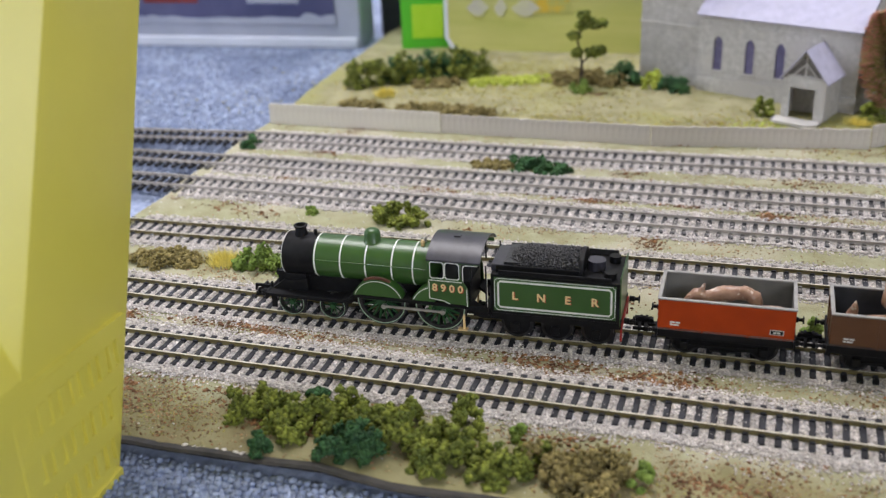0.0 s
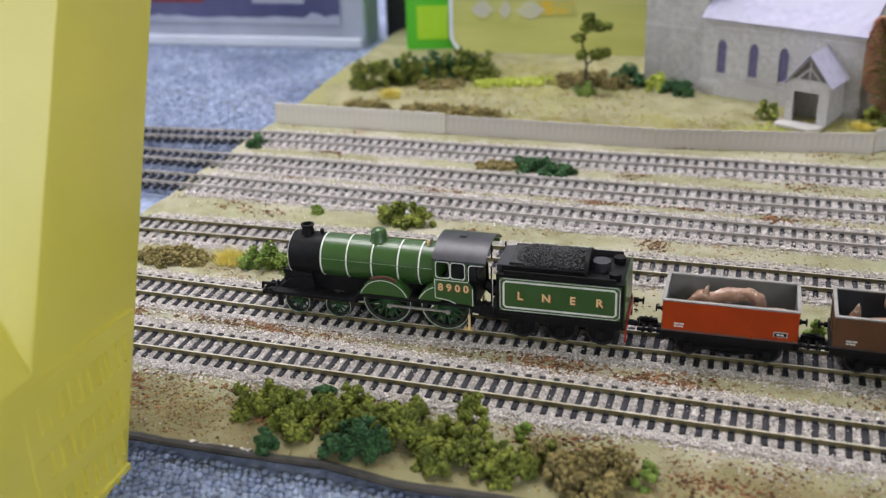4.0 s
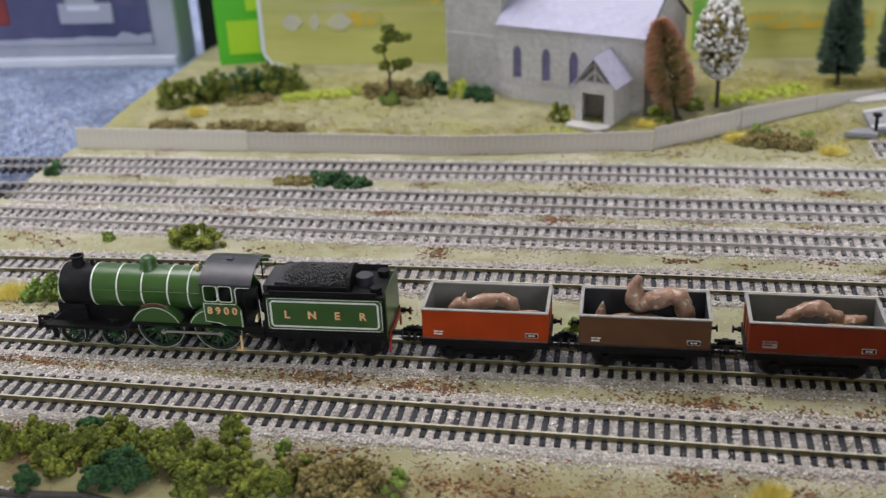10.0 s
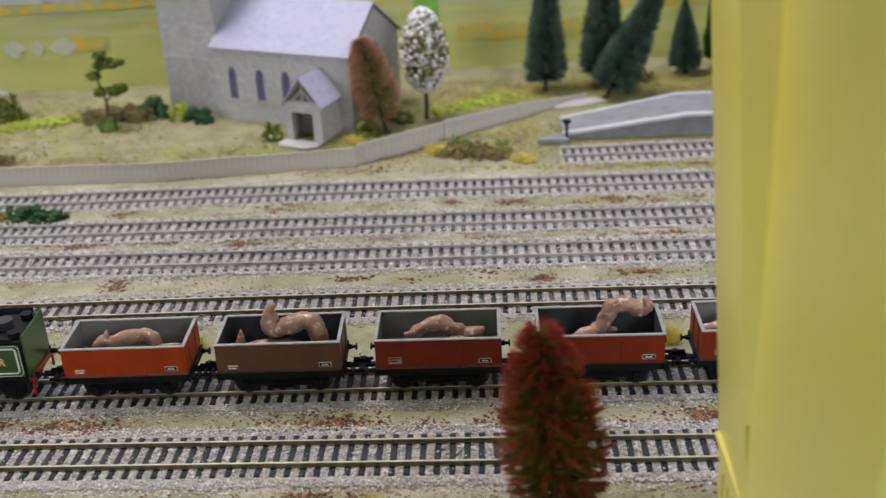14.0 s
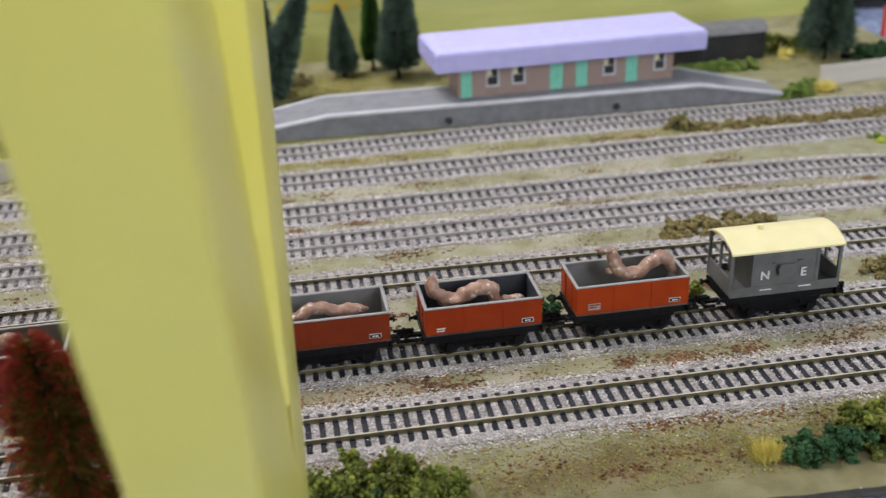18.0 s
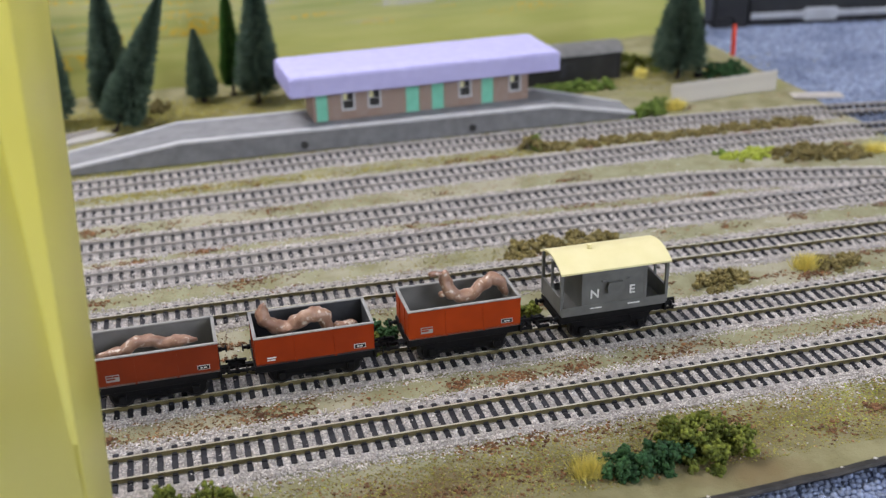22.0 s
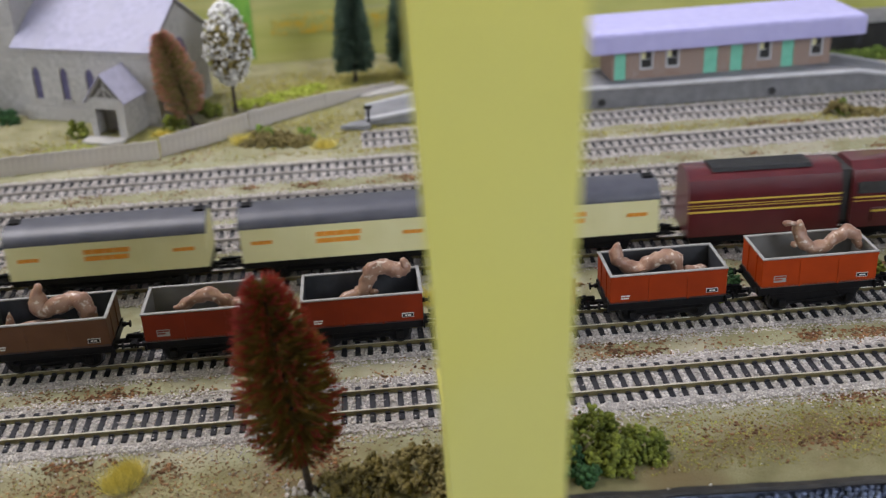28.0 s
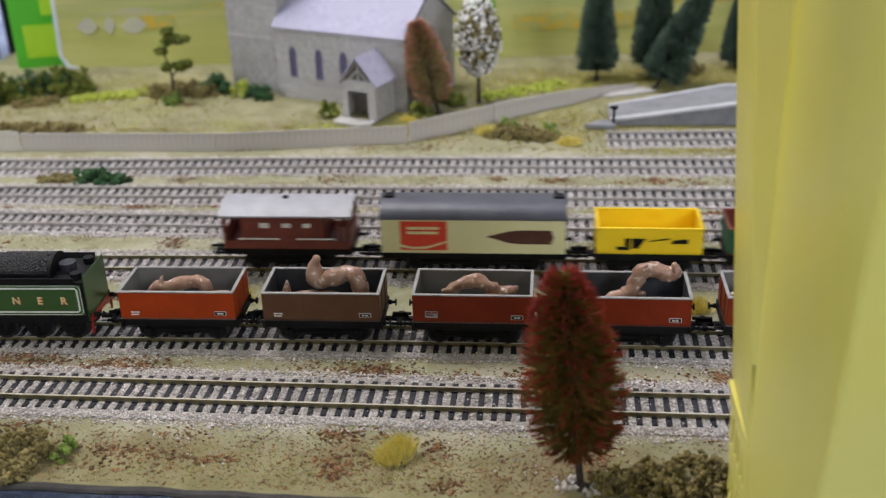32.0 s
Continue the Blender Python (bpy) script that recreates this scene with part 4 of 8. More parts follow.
def under(parent, half, base, wr=0.0061, z=0.0178, axles=None):
    """Solebars, axle guards and wheels."""
    for s in (-1, 1):
        bm = bmn()
        box(bm, -half, half, s * 0.0118 - 0.0008, s * 0.0118 + 0.0008, z - 0.0048, z, 0.0002)
        part("solebar", bm, BLACK, parent)
        for ax in axles or (-base, base):
            bm = bmn()
            prism(bm, [(ax - 0.0068, z - 0.0045), (ax + 0.0068, z - 0.0045), (ax + 0.0022, wr - 0.001), (ax - 0.0022, wr - 0.001)], "y", s * 0.0112 - 0.0006, s * 0.0112 + 0.0006)
            box(bm, ax - 0.0018, ax + 0.0018, s * 0.0124 - 0.0014, s * 0.0124 + 0.0014, wr - 0.0015, wr + 0.0022, 0.0003)
            part("axle_guard", bm, BLACK, parent)
    bm = bmn()
    box(bm, -half + 0.0006, half - 0.0006, -0.0108, 0.0108, z - 0.0012, z - 0.0002)
    box(bm, -0.006, 0.006, -0.0135, -0.0125, 0.0045, 0.0055)
    part("underframe", bm, BLACK, parent)
    # Brake rods, with black panels added as the shade under the body.
    bm = bmn()
    for s in (-1, 1):
        box(bm, -half * 0.72, half * 0.72, s * 0.0102 - 0.0004, s * 0.0102 + 0.0004, 0.0042, z - 0.004)
        cyl(bm, (-half * 0.6, s * 0.0122, 0.0062), (half * 0.6, s * 0.0122, 0.0078), 0.0005, 6)
    box(bm, -half * 0.45, half * 0.45, -0.006, 0.006, 0.006, z - 0.002)
    part("brake_gear_and_shade", bm, BLACK, parent)
    for ax in axles or (-base, base):
        wheelset(parent, ax, wr, 0.0072)
    for s in (-1, 1):
        bm = bmn()
        box(bm, min(s * half, s * (half + 0.0008)), max(s * half, s * (half + 0.0008)), -0.0145, 0.0145, z - 0.0045, z)
        part("headstock", bm, BLACK, parent)
        buffers(parent, s * half, z - 0.0022, s)
        coupling(parent, s * (half - 0.001), s)


def bars(parent, name, x0, x1, y, z, rows, material, h=0.0007, gap=0.0006, label=""):
    bm = bmn()
    for i, fill in enumerate(rows):
        zz = z - i * (h + gap)
        x = x0
        for f in fill:
            box(bm, x, x0 + (x1 - x0) * f, y - 0.0001, y + 0.0001, zz - h, zz)
            x = x0 + (x1 - x0) * f + 0.0003
    return part(name, bm, material, parent, label)


HL, HW, ZB, ZT, TH = 0.0297, 0.0146, 0.0143, 0.0294, 0.0011


def open_wagon(name, label, m, paint, inner, plate, rim=RIM_GREY, group="open wagons in the train", hl=HL, ribs=(-1, 1), lift=0.0):
    zb, zt = ZB + lift, ZT + lift * 1.3
    w = thing(name, label, "wagon", m, group)
    bm = bmn()
    prism(bm, [(-hl, -HW), (hl, -HW), (hl, HW), (-hl, HW)], "z", zb, zb + 0.001)
    part("floor", bm, inner, w)
    for s in (-1, 1):
        bm = bmn()
        a, b = sorted((s * HW, s * (HW - TH * 0.55)))
        box(bm, -hl, hl, a, b, zb, zt, 0.00015)
        for rx in ribs:
            box(bm, rx * hl / 3 - 0.0004, rx * hl / 3 + 0.0004, min(s * HW, s * (HW + 0.0003)), max(s * HW, s * (HW + 0.0003)), zb, zt - 0.0006)
        box(bm, -hl, hl, min(s * HW, s * (HW + 0.00035)), max(s * HW, s * (HW + 0.00035)), zt - 0.0013, zt - 0.0002)
        part("side", bm, paint, w)
        bm = bmn()
        a, b = sorted((s * (HW - TH * 0.55), s * (HW - TH)))
        box(bm, -hl + 0.0006, hl - 0.0006, a, b, zb + 0.001, zt - 0.0001)
        part("inner_side", bm, inner, w)
        bm = bmn()
        a, b = sorted((s * hl, s * (hl - TH * 0.55)))
        box(bm, a, b, -HW + 0.0006, HW - 0.0006, zb, zt, 0.00015)
        for ry in (-0.006, 0.006):
            box(bm, min(s * hl, s * (hl + 0.0004)), max(s * hl, s * (hl + 0.0004)), ry - 0.0006, ry + 0.0006, zb, zt - 0.0006)
        part("end", bm, paint, w)
        bm = bmn()
        a, b = sorted((s * (hl - TH * 0.55), s * (hl - TH)))
        box(bm, a, b, -HW + 0.0011, HW - 0.0011, zb + 0.001, zt - 0.0001)
        part("inner_end", bm, inner, w)
    bm = bmn()
    for s in (-1, 1):
        a, b = sorted((s * (HW + 0.0004), s * (HW - 0.0013)))
        box(bm, -hl - 0.0004, hl + 0.0004, a, b, zt, zt + 0.0008, 0.0002)
        a, b = sorted((s * (hl + 0.0004), s * (hl - 0.0013)))
        box(bm, a, b, -HW + 0.0013, HW - 0.0013, zt, zt + 0.0008, 0.0002)
    part("rim", bm, rim, w)
    y = -HW - 0.0002
    if plate == "panel":
        bm = bmn()
        box(bm, -hl + 0.0062, -hl + 0.0125, y - 0.0001, y + 0.0001, zb + 0.003, zb + 0.0066)
        part("number_panel", bm, RIM_GREY, w, "pale patch with unreadable marks")
        bars(w, "marking", -hl + 0.0066, -hl + 0.0122, y - 0.0002, zb + 0.0062, ((0.5, 1.0), (0.7,)), paint)
    elif plate == "bars":
        bars(w, "marking", -hl + 0.0055, -hl + 0.0105, y, zb + 0.0045, ((0.45, 0.9), (0.25, 0.8)), WHITE)
    if plate:
        bm = bmn()
        box(bm, hl - 0.0105, hl - 0.0045, y - 0.0001, y + 0.0001, zb + 0.0026, zb + 0.005)
        part("plate", bm, WHITE, w)
        bm = bmn()
        box(bm, hl - 0.0102, hl - 0.0048, y - 0.0003, y - 0.0001, zb + 0.0029, zb + 0.0047)
        part("plate_face", bm, BLACK, w)
        bars(w, "marking", hl - 0.009, hl - 0.006, y - 0.0004, zb + 0.0042, ((0.4, 1.0),), WHITE)
    under(w, hl, 0.0175, z=0.0142 + lift)
    return w


def worm(pts, r, m, label, seed, spikes=()):
    """A lumpy tube along the given places (x, y, z), with blunt ends."""
    P = [Vector(p) for p in pts]
    fine = []
    for i in range(len(P) - 1):
        a, b, c, d = P[max(i - 1, 0)], P[i], P[i + 1], P[min(i + 2, len(P) - 1)]
        for k in range(7):
            t = k / 7
            fine.append(0.5 * ((2 * b) + (c - a) * t + (2 * a - 5 * b + 4 * c - d) * t * t + (3 * b - a - 3 * c + d) * t ** 3))
    fine.append(P[-1])
    n = len(fine)
    rings = []
    for i, p in enumerate(fine):
        t = (fine[min(i + 1, n - 1)] - fine[max(i - 1, 0)]).normalized()
        side = t.cross(Vector((0, 1, 0.15))).normalized()
        up = side.cross(t).normalized()
        e = min(i, n - 1 - i) / 9
        rr = r * (0.16 + 0.84 * min(1, e) ** 0.62)
        ring = []
        for k in range(14):
            a = 2 * math.pi * k / 14
            d = side * math.cos(a) + up * math.sin(a)
            q = p + d * rr
            ring.append(q + d * (r * 0.34 * noise.noise(q * 240 + Vector((seed, 0, 0))) + r * 0.16 * noise.noise(q * 650)))
        rings.append(ring)
    bm = bmn()
    loft(bm, rings)
    for (a, b, ra, rb) in spikes:
        a, b = Vector(a), Vector(b)
        t = (b - a).normalized()
        side = t.cross(Vector((0.1, 1, 0.2))).normalized()
        up = side.cross(t)
        rings = []
        for i in range(11):
            f = i / 10
            p = a.lerp(b, f)
            q = max(rb + (ra - rb) * f, 0.0002) * min(1, 0.35 + min(f, 1 - f) * 5)
            rings.append([p + (side * math.cos(k * 0.628) + up * math.sin(k * 0.628)) * q * (1 + 0.4 * noise.noise(p * 300 + Vector((k * 0.5, seed, 0)))) for k in range(10)])
        loft(bm, rings)
    return smooth(solid("lumpy_worm", bm, FLESH, label, "clay worm", m, "clay worms in the wagons"), 60)


WAGON_X = [-0.0143, 0.0597, 0.1358, 0.2128, 0.2891, 0.3662, 0.4435]


def train_wagons():
    kinds = [("bright orange-red open mineral wagon with a grey interior", RED_A, WAGON_GREY, "bars"), ("brown open mineral wagon with a dark interior", WAGON_BROWN, DARK_INNER, "bars"), ("dark red open mineral wagon with a grey interior", RED_B, WAGON_GREY, "panel"), ("dark red open wagon half hidden by a red tree", RED_B, DARK_INNER, "bars"), ("dull red open mineral wagon with grey interior", RED_D, WAGON_GREY, "panel"), ("red open mineral wagon with a dark interior", RED_C, DARK_INNER, "bars"), ("red open mineral wagon coupled to the brake van", RED_A, WAGON_GREY, "panel")]
    W = [([(-0.019, 0, 0.0305), (-0.014, 0, 0.034), (-0.009, 0.001, 0.0335), (0.0, 0.001, 0.036), (0.008, 0.0, 0.0375), (0.0125, -0.001, 0.034), (0.0145, -0.002, 0.029)], 0.0042, [((-0.0125, 0, 0.035), (-0.0105, 0.0, 0.0405), 0.0006, 0.0022), ((0.014, -0.003, 0.032), (0.025, -0.002, 0.0325), 0.0008, 0.0018)]),
         ([(-0.0035, 0.001, 0.0520), (-0.0048, 0.001, 0.045), (-0.0038, 0, 0.0385), (0.004, 0, 0.0395), (0.012, 0, 0.0425), (0.017, -0.001, 0.0405), (0.0185, -0.002, 0.034), (0.0195, -0.003, 0.029)], 0.0055, [((-0.021, 0, 0.027), (-0.0195, 0, 0.0385), 0.0006, 0.0045), ((-0.018, -0.003, 0.03), (0.012, -0.003, 0.0305), 0.0035, 0.0045)]),
         ([(-0.0165, 0, 0.0325), (-0.011, 0, 0.0345), (-0.004, 0.001, 0.038), (0.002, 0, 0.0395), (0.008, 0, 0.036), (0.0125, 0, 0.0325), (0.018, -0.001, 0.034), (0.0225, -0.001, 0.0365)], 0.0041, [((0.004, -0.004, 0.032), (0.019, -0.004, 0.031), 0.0025, 0.003)]),
         ([(-0.0135, -0.001, 0.0295), (-0.007, -0.001, 0.031), (-0.0005, 0, 0.0325), (0.003, 0, 0.039), (0.0055, 0, 0.0455), (0.0115, 0, 0.047), (0.0175, 0, 0.045), (0.0225, 0, 0.0455), (0.022, 0, 0.051)], 0.0048, [((0.004, -0.002, 0.034), (0.0085, -0.003, 0.035), 0.0015, 0.002)]),
         ([(-0.028, 0, 0.0325), (-0.022, 0, 0.0315), (-0.015, 0, 0.033), (-0.009, 0, 0.0365), (-0.001, 0.001, 0.0365), (0.006, 0.001, 0.034), (0.013, 0, 0.035), (0.021, 0, 0.034)], 0.0039, []),
         ([(-0.0225, 0.001, 0.0495), (-0.0235, 0.001, 0.0435), (-0.0205, 0, 0.038), (-0.013, 0, 0.0345), (-0.006, 0, 0.0375), (0.001, 0, 0.0405), (0.0065, 0, 0.0385), (0.0085, -0.001, 0.033), (0.0095, -0.002, 0.029)], 0.0046, [((0.011, -0.001, 0.031), (0.024, 0.0, 0.0315), 0.0028, 0.0035)]),
         ([(-0.0095, 0.001, 0.0515), (-0.009, 0.001, 0.046), (-0.0065, 0, 0.0395), (-0.001, 0, 0.036), (0.006, 0, 0.037), (0.011, 0, 0.0415), (0.0165, 0, 0.0435), (0.021, 0, 0.04), (0.0235, -0.001, 0.033)], 0.0043, [((-0.018, 0.001, 0.0505), (-0.009, 0.001, 0.0495), 0.0009, 0.0022), ((-0.013, 0, 0.038), (-0.007, 0, 0.04), 0.0014, 0.0022), ((-0.024, -0.002, 0.0285), (-0.012, -0.002, 0.0285), 0.002, 0.0025)])]
    for x, (lab, paint, inner, plate), (pts, r, sp) in zip(WAGON_X, kinds, W):
        m = track_pose(2, x)
        up = {4: 0.0008, 6: 0.0021}.get(WAGON_X.index(x), 0.0)
        open_wagon("open_wagon", lab, m, paint, inner, plate, lift=up)
        dz, dx = 0.0085 - 1.3 * up, 0.003 if up > 0.002 else 0.0
        worm([(a + dx, b, c - dz) for a, b, c in pts], r * 0.8, m.copy(), "lumpy pink-brown clay worm lying in an open wagon", x * 50, [(Vector(a) + Vector((dx, 0, -dz)), Vector(b) + Vector((dx, 0, -dz)), c * 0.85, d * 0.85) for a, b, c, d in sp])


train_wagons()


def ring_frame(bm, x0, x1, z0, z1, w, y0, y1, rc=0.0009):
    """A thin frame with cut corners round an opening, as one closed band."""
    def loop(e, y):
        a, b, c, d = x0 - e, x1 + e, z0 - e, z1 + e
        return [(a + rc, y, c), (b - rc, y, c), (b, y, c + rc), (b, y, d - rc), (b - rc, y, d), (a + rc, y, d), (a, y, d - rc), (a, y, c + rc)]
    return loft(bm, [loop(0, y0), loop(w, y0), loop(w, y1), loop(0, y1), loop(0, y0)], False)


def green_loco():
    O = -0.185
    L = thing("steam_locomotive", "green tender locomotive with black smokebox and white boiler bands", "locomotive", track_pose(2, O))
    X = lambda x: x - O
    r, zc = 0.0108, 0.0302
    bm = bmn()
    lathe(bm, [(r, X(-0.2120)), (r, X(-0.153))], (0, 0, zc), 36, "x")
    smooth(part("boiler", bm, LOCO_GREEN, L), 40)
    bm = bmn()
    lathe(bm, [(r * 0.86, X(-0.2289)), (r * 0.97, X(-0.2286)), (r * 1.0, X(-0.2278)), (r * 1.0, X(-0.2122))], (0, 0, zc), 36, "x")
    sm = smooth(part("smokebox", bm, BLACK, L), 40)
    bm = bmn()
    lathe(bm, [(0.002, X(-0.2302)), (0.0075, X(-0.2296)), (0.0082, X(-0.2288))], (0, 0, zc), 24, "x")
    box(bm, X(-0.2306), X(-0.230), -0.007, 0.007, zc + 0.002, zc + 0.003)
    part("smokebox_door", bm, BLACK, sm)
    bm = bmn()
    lathe(bm, [(r * 1.002, X(-0.2289)), (r * 1.02, X(-0.2289)), (r * 1.02, X(-0.22868)), (r * 1.002, X(-0.22868)), (r * 1.002, X(-0.2289))], (0, 0, zc), 36, "x")
    part("smokebox_ring", bm, WHITE, sm)
    for x in (-0.2113, -0.1978, -0.1848, -0.1712, -0.1605):
        bm = bmn()
        lathe(bm, [(r * 1.002, X(x) - 0.00036), (r * 1.014, X(x) - 0.00036), (r * 1.014, X(x) + 0.00036), (r * 1.002, X(x) + 0.00036), (r * 1.002, X(x) - 0.00036)], (0, 0, zc), 36, "x")
        part("boiler_band", bm, WHITE, L, "white boiler band")
    bm = bmn()
    cyl(bm, (X(-0.211), -r * 0.985, zc + 0.002), (X(-0.154), -r * 0.985, zc + 0.002), 0.00025, 6)
    for x in (-0.205, -0.19, -0.175, -0.165):
        cyl(bm, (X(x), -r * 0.9, zc + 0.002), (X(x), -r * 1.02, zc + 0.002), 0.0004, 6)
    part("handrail", bm, LOCO_GREEN, L)
    bm = bmn()
    lathe(bm, [(0.0036, zc + r * 0.93), (0.0030, zc + r + 0.0012), (0.0028, zc + r + 0.0034), (0.0034, zc + r + 0.0038), (0.0035, zc + r + 0.0045), (0.0024, zc + r + 0.0047), (0.002, zc + r + 0.0026)], (X(-0.2215), 0, 0), 20)
    smooth(part("chimney", bm, BLACK, L), 50)
    bm = bmn()
    lathe(bm, [(0.0052, zc + r * 0.9), (0.0041, zc + r + 0.0004), (0.0040, zc + r + 0.0034), (0.0035, zc + r + 0.0048), (0.0022, zc + r + 0.0056), (0.0004, zc + r + 0.0059)], (X(-0.1838), 0, 0), 24)
    smooth(part("dome", bm, LOCO_GREEN, L), 60)
    bm = bmn()
    cyl(bm, (X(-0.2138), 0.0, zc + r - 0.0005), (X(-0.2138), 0.0, zc + r + 0.0025), 0.0009, 10)
    part("snifting_valve", bm, BLACK, L)
    for y in (-0.0018, 0.0018):
        bm = bmn()
        lathe(bm, [(0.0011, zc + r - 0.0006), (0.0008, zc + r + 0.001), (0.0011, zc + r + 0.0014), (0.0006, zc + r + 0.0026)], (X(-0.1575), y, 0), 12)
        part("safety_valve", bm, STEEL if y > 0 else GOLD, L, "brass safety valve")
    # running plate, steps and frames
    bm = bmn()
    for s in (-1, 1):
        top = [(X(-0.2365), 0.0137), (X(-0.1965), 0.0137), (X(-0.1935), 0.0145), (X(-0.1905), 0.0168), (X(-0.1875), 0.0176), (X(-0.1345), 0.0176), (X(-0.1315), 0.0168), (X(-0.1285), 0.0145), (X(-0.1255), 0.0137), (X(-0.121), 0.0137)]
        prism(bm, top + [(u, w - 0.0016) for u, w in top[::-1]], "y", *sorted((s * 0.0153, s * 0.0065)))
    box(bm, X(-0.2365), X(-0.2), -0.0064, 0.0064, 0.0122, 0.0136)
    part("running_plate", bm, BLACK, L)
    bm = bmn()
    prism(bm, [(X(-0.2355), 0.0137), (X(-0.2295), 0.0185), (X(-0.2165), 0.0205), (X(-0.2165), 0.0137)], "y", -0.0095, 0.0095)
    box(bm, X(-0.2335), X(-0.157), -0.0062, 0.0062, 0.0085, 0.022)
    box(bm, X(-0.2292), X(-0.2175), -0.0085, 0.0085, 0.016, 0.0225)
    part("frames", bm, BLACK, L)
    bm = bmn()
    box(bm, X(-0.2375), X(-0.2363), -0.0153, 0.0153, 0.0102, 0.0140, 0.0002)
    part("buffer_beam", bm, BLACK, L)
    buffers(L, X(-0.2375), 0.0125, -1)
    for s in (-1, 1):
        bm = bmn()
        cyl(bm, (X(-0.2366), s * 0.008, 0.0137), (X(-0.2366), s * 0.008, 0.0165), 0.0006, 6)
        box(bm, X(-0.2356), X(-0.2330), s * 0.012 - 0.0004, s * 0.012 + 0.0004, 0.0045, 0.0125)
        part("lamp_iron_and_step", bm, BLACK, L)
    coupling(L, X(-0.2365), -1, 0.0075)
    # splashers with white lining
    for s in (-1, 1):
        for cx, a0, a1, rr in ((-0.1775, 23, 157, 0.0136), (-0.1475, 95, 155, 0.0136)):
            arc = [(X(cx) + rr * math.cos(radians(a0 + (a1 - a0) * i / 16)), 0.0128 + rr * math.sin(radians(a0 + (a1 - a0) * i / 16))) for i in range(17)]
            base = [(X(cx) + rr * math.cos(radians(a1)), 0.0172), (X(cx) + rr * math.cos(radians(a0)), 0.0172)]
            bm = bmn()
            a, b = sorted((s * 0.0148, s * 0.0095))
            prism(bm, arc + base, "y", a, b)
            sp = part("splasher", bm, LOCO_GREEN, L)
            bm = bmn()
            inn = [(X(cx) + (q[0] - X(cx)) * 0.93, 0.0128 + (q[1] - 0.0128) * 0.93) for q in arc]
            inn2 = [(X(cx) + (q[0] - X(cx)) * 0.955, 0.0128 + (q[1] - 0.0128) * 0.955) for q in arc]
            prism(bm, inn2 + inn[::-1], "y", *sorted((s * 0.0149, s * 0.0147)))
            part("lining", bm, WHITE, sp)
        bm = bmn()
        ar = [(X(-0.1775) + 0.0151 * math.cos(radians(t)), 0.0128 + 0.0151 * math.sin(radians(t))) for t in range(62, 119, 6)]
        ar2 = [(X(-0.1775) + 0.0139 * math.cos(radians(t)), 0.0128 + 0.0139 * math.sin(radians(t))) for t in range(118, 61, -6)]
        prism(bm, ar + ar2, "y", *sorted((s * 0.0149, s * 0.0141)))
        part("nameplate", bm, BROWN_PRINT, L, "dark brown curved nameplate over the splasher")
    # cab
    for s in (-1, 1):
        a, b = sorted((s * 0.0150, s * 0.0143))
        bm = bmn()
        zt, zw0, zw1 = 0.0404, 0.0308, 0.0388
        box(bm, X(-0.1518), X(-0.1505), a, b, 0.0135, zt)
        box(bm, X(-0.1505), X(-0.1262), a, b, zw1, zt)
        box(bm, X(-0.1437), X(-0.1429), a, b, zw0, zw1)
        box(bm, X(-0.1362), X(-0.1352), a, b, zw0, zw1)
        prism(bm, [(X(-0.1505), 0.0190), (X(-0.1505), zw0), (X(-0.1352), zw0), (X(-0.1338), 0.0285), (X(-0.1322), 0.0262), (X(-0.1318), 0.0158), (X(-0.1388), 0.0158), (X(-0.1435), 0.0182)], "y", a, b)
        cs = part("cab_side", bm, LOCO_GREEN, L)
        bm = bmn()
        y0, y1 = sorted((s * 0.01505, s * 0.0151))
        for x0, x1 in ((-0.1502, -0.1438), (-0.1428, -0.1363)):
            w = 0.0004
            ring_frame(bm, X(x0), X(x1), zw0, zw1, w, y0, y1)
            part("window_lining", bm, WHITE, cs)
            bm = bmn()
        bm.free()
        bm = bmn()
        arch = [(X(-0.1345), 0.0300), (X(-0.1345), 0.0372), (X(-0.1338), 0.0383), (X(-0.1326), 0.0387), (X(-0.1270), 0.0387)]
        prism(bm, arch + [(u + 0.0004 * (u < X(-0.128)), w - 0.0004 * (w > 0.0305)) for u, w in arch[::-1]], "y", y0, y1)
        part("opening_lining", bm, WHITE, cs)
        bm = bmn()
        w = 0.0004
        box(bm, X(-0.1512), X(-0.1345), y0, y1, 0.0292, 0.0292 + w)
        box(bm, X(-0.1512), X(-0.1512) + w, y0, y1, 0.0196, 0.029)
        box(bm, X(-0.1327), X(-0.1327) + w, y0, y1, 0.0166, 0.0262)
        prism(bm, [(X(-0.1512), 0.0200), (X(-0.1442), 0.0192), (X(-0.1392), 0.0170), (X(-0.1327), 0.0170), (X(-0.1327), 0.0166), (X(-0.1394), 0.0166), (X(-0.1443), 0.0188), (X(-0.1512), 0.0196)], "y", y0, y1)
        part("panel_lining", bm, WHITE, cs)
        if s < 0:
            for i, ch in enumerate("8900"):
                q = pose(X(-0.1482) + i * 0.0042, -0.0153, 0.0241, 90, 0, 0)
                text(ch, 0.0052, 0.0001, GOLD, "number", cs, q, "shaded gold running number")
                text(ch, 0.0052, 0.00005, RED_SHADE, "number_shade", cs, pose(X(-0.1482) + i * 0.0042 + 0.00035, -0.01518, 0.0238, 90, 0, 0))
    bm = bmn()
    box(bm, X(-0.1518), X(-0.1512), -0.0143, 0.0143, 0.0135, 0.041)
    part("cab_front", bm, LOCO_GREEN, L)
    bm = bmn()
    box(bm, X(-0.1488), X(-0.1322), -0.0095, 0.0095, 0.0137, 0.0275)
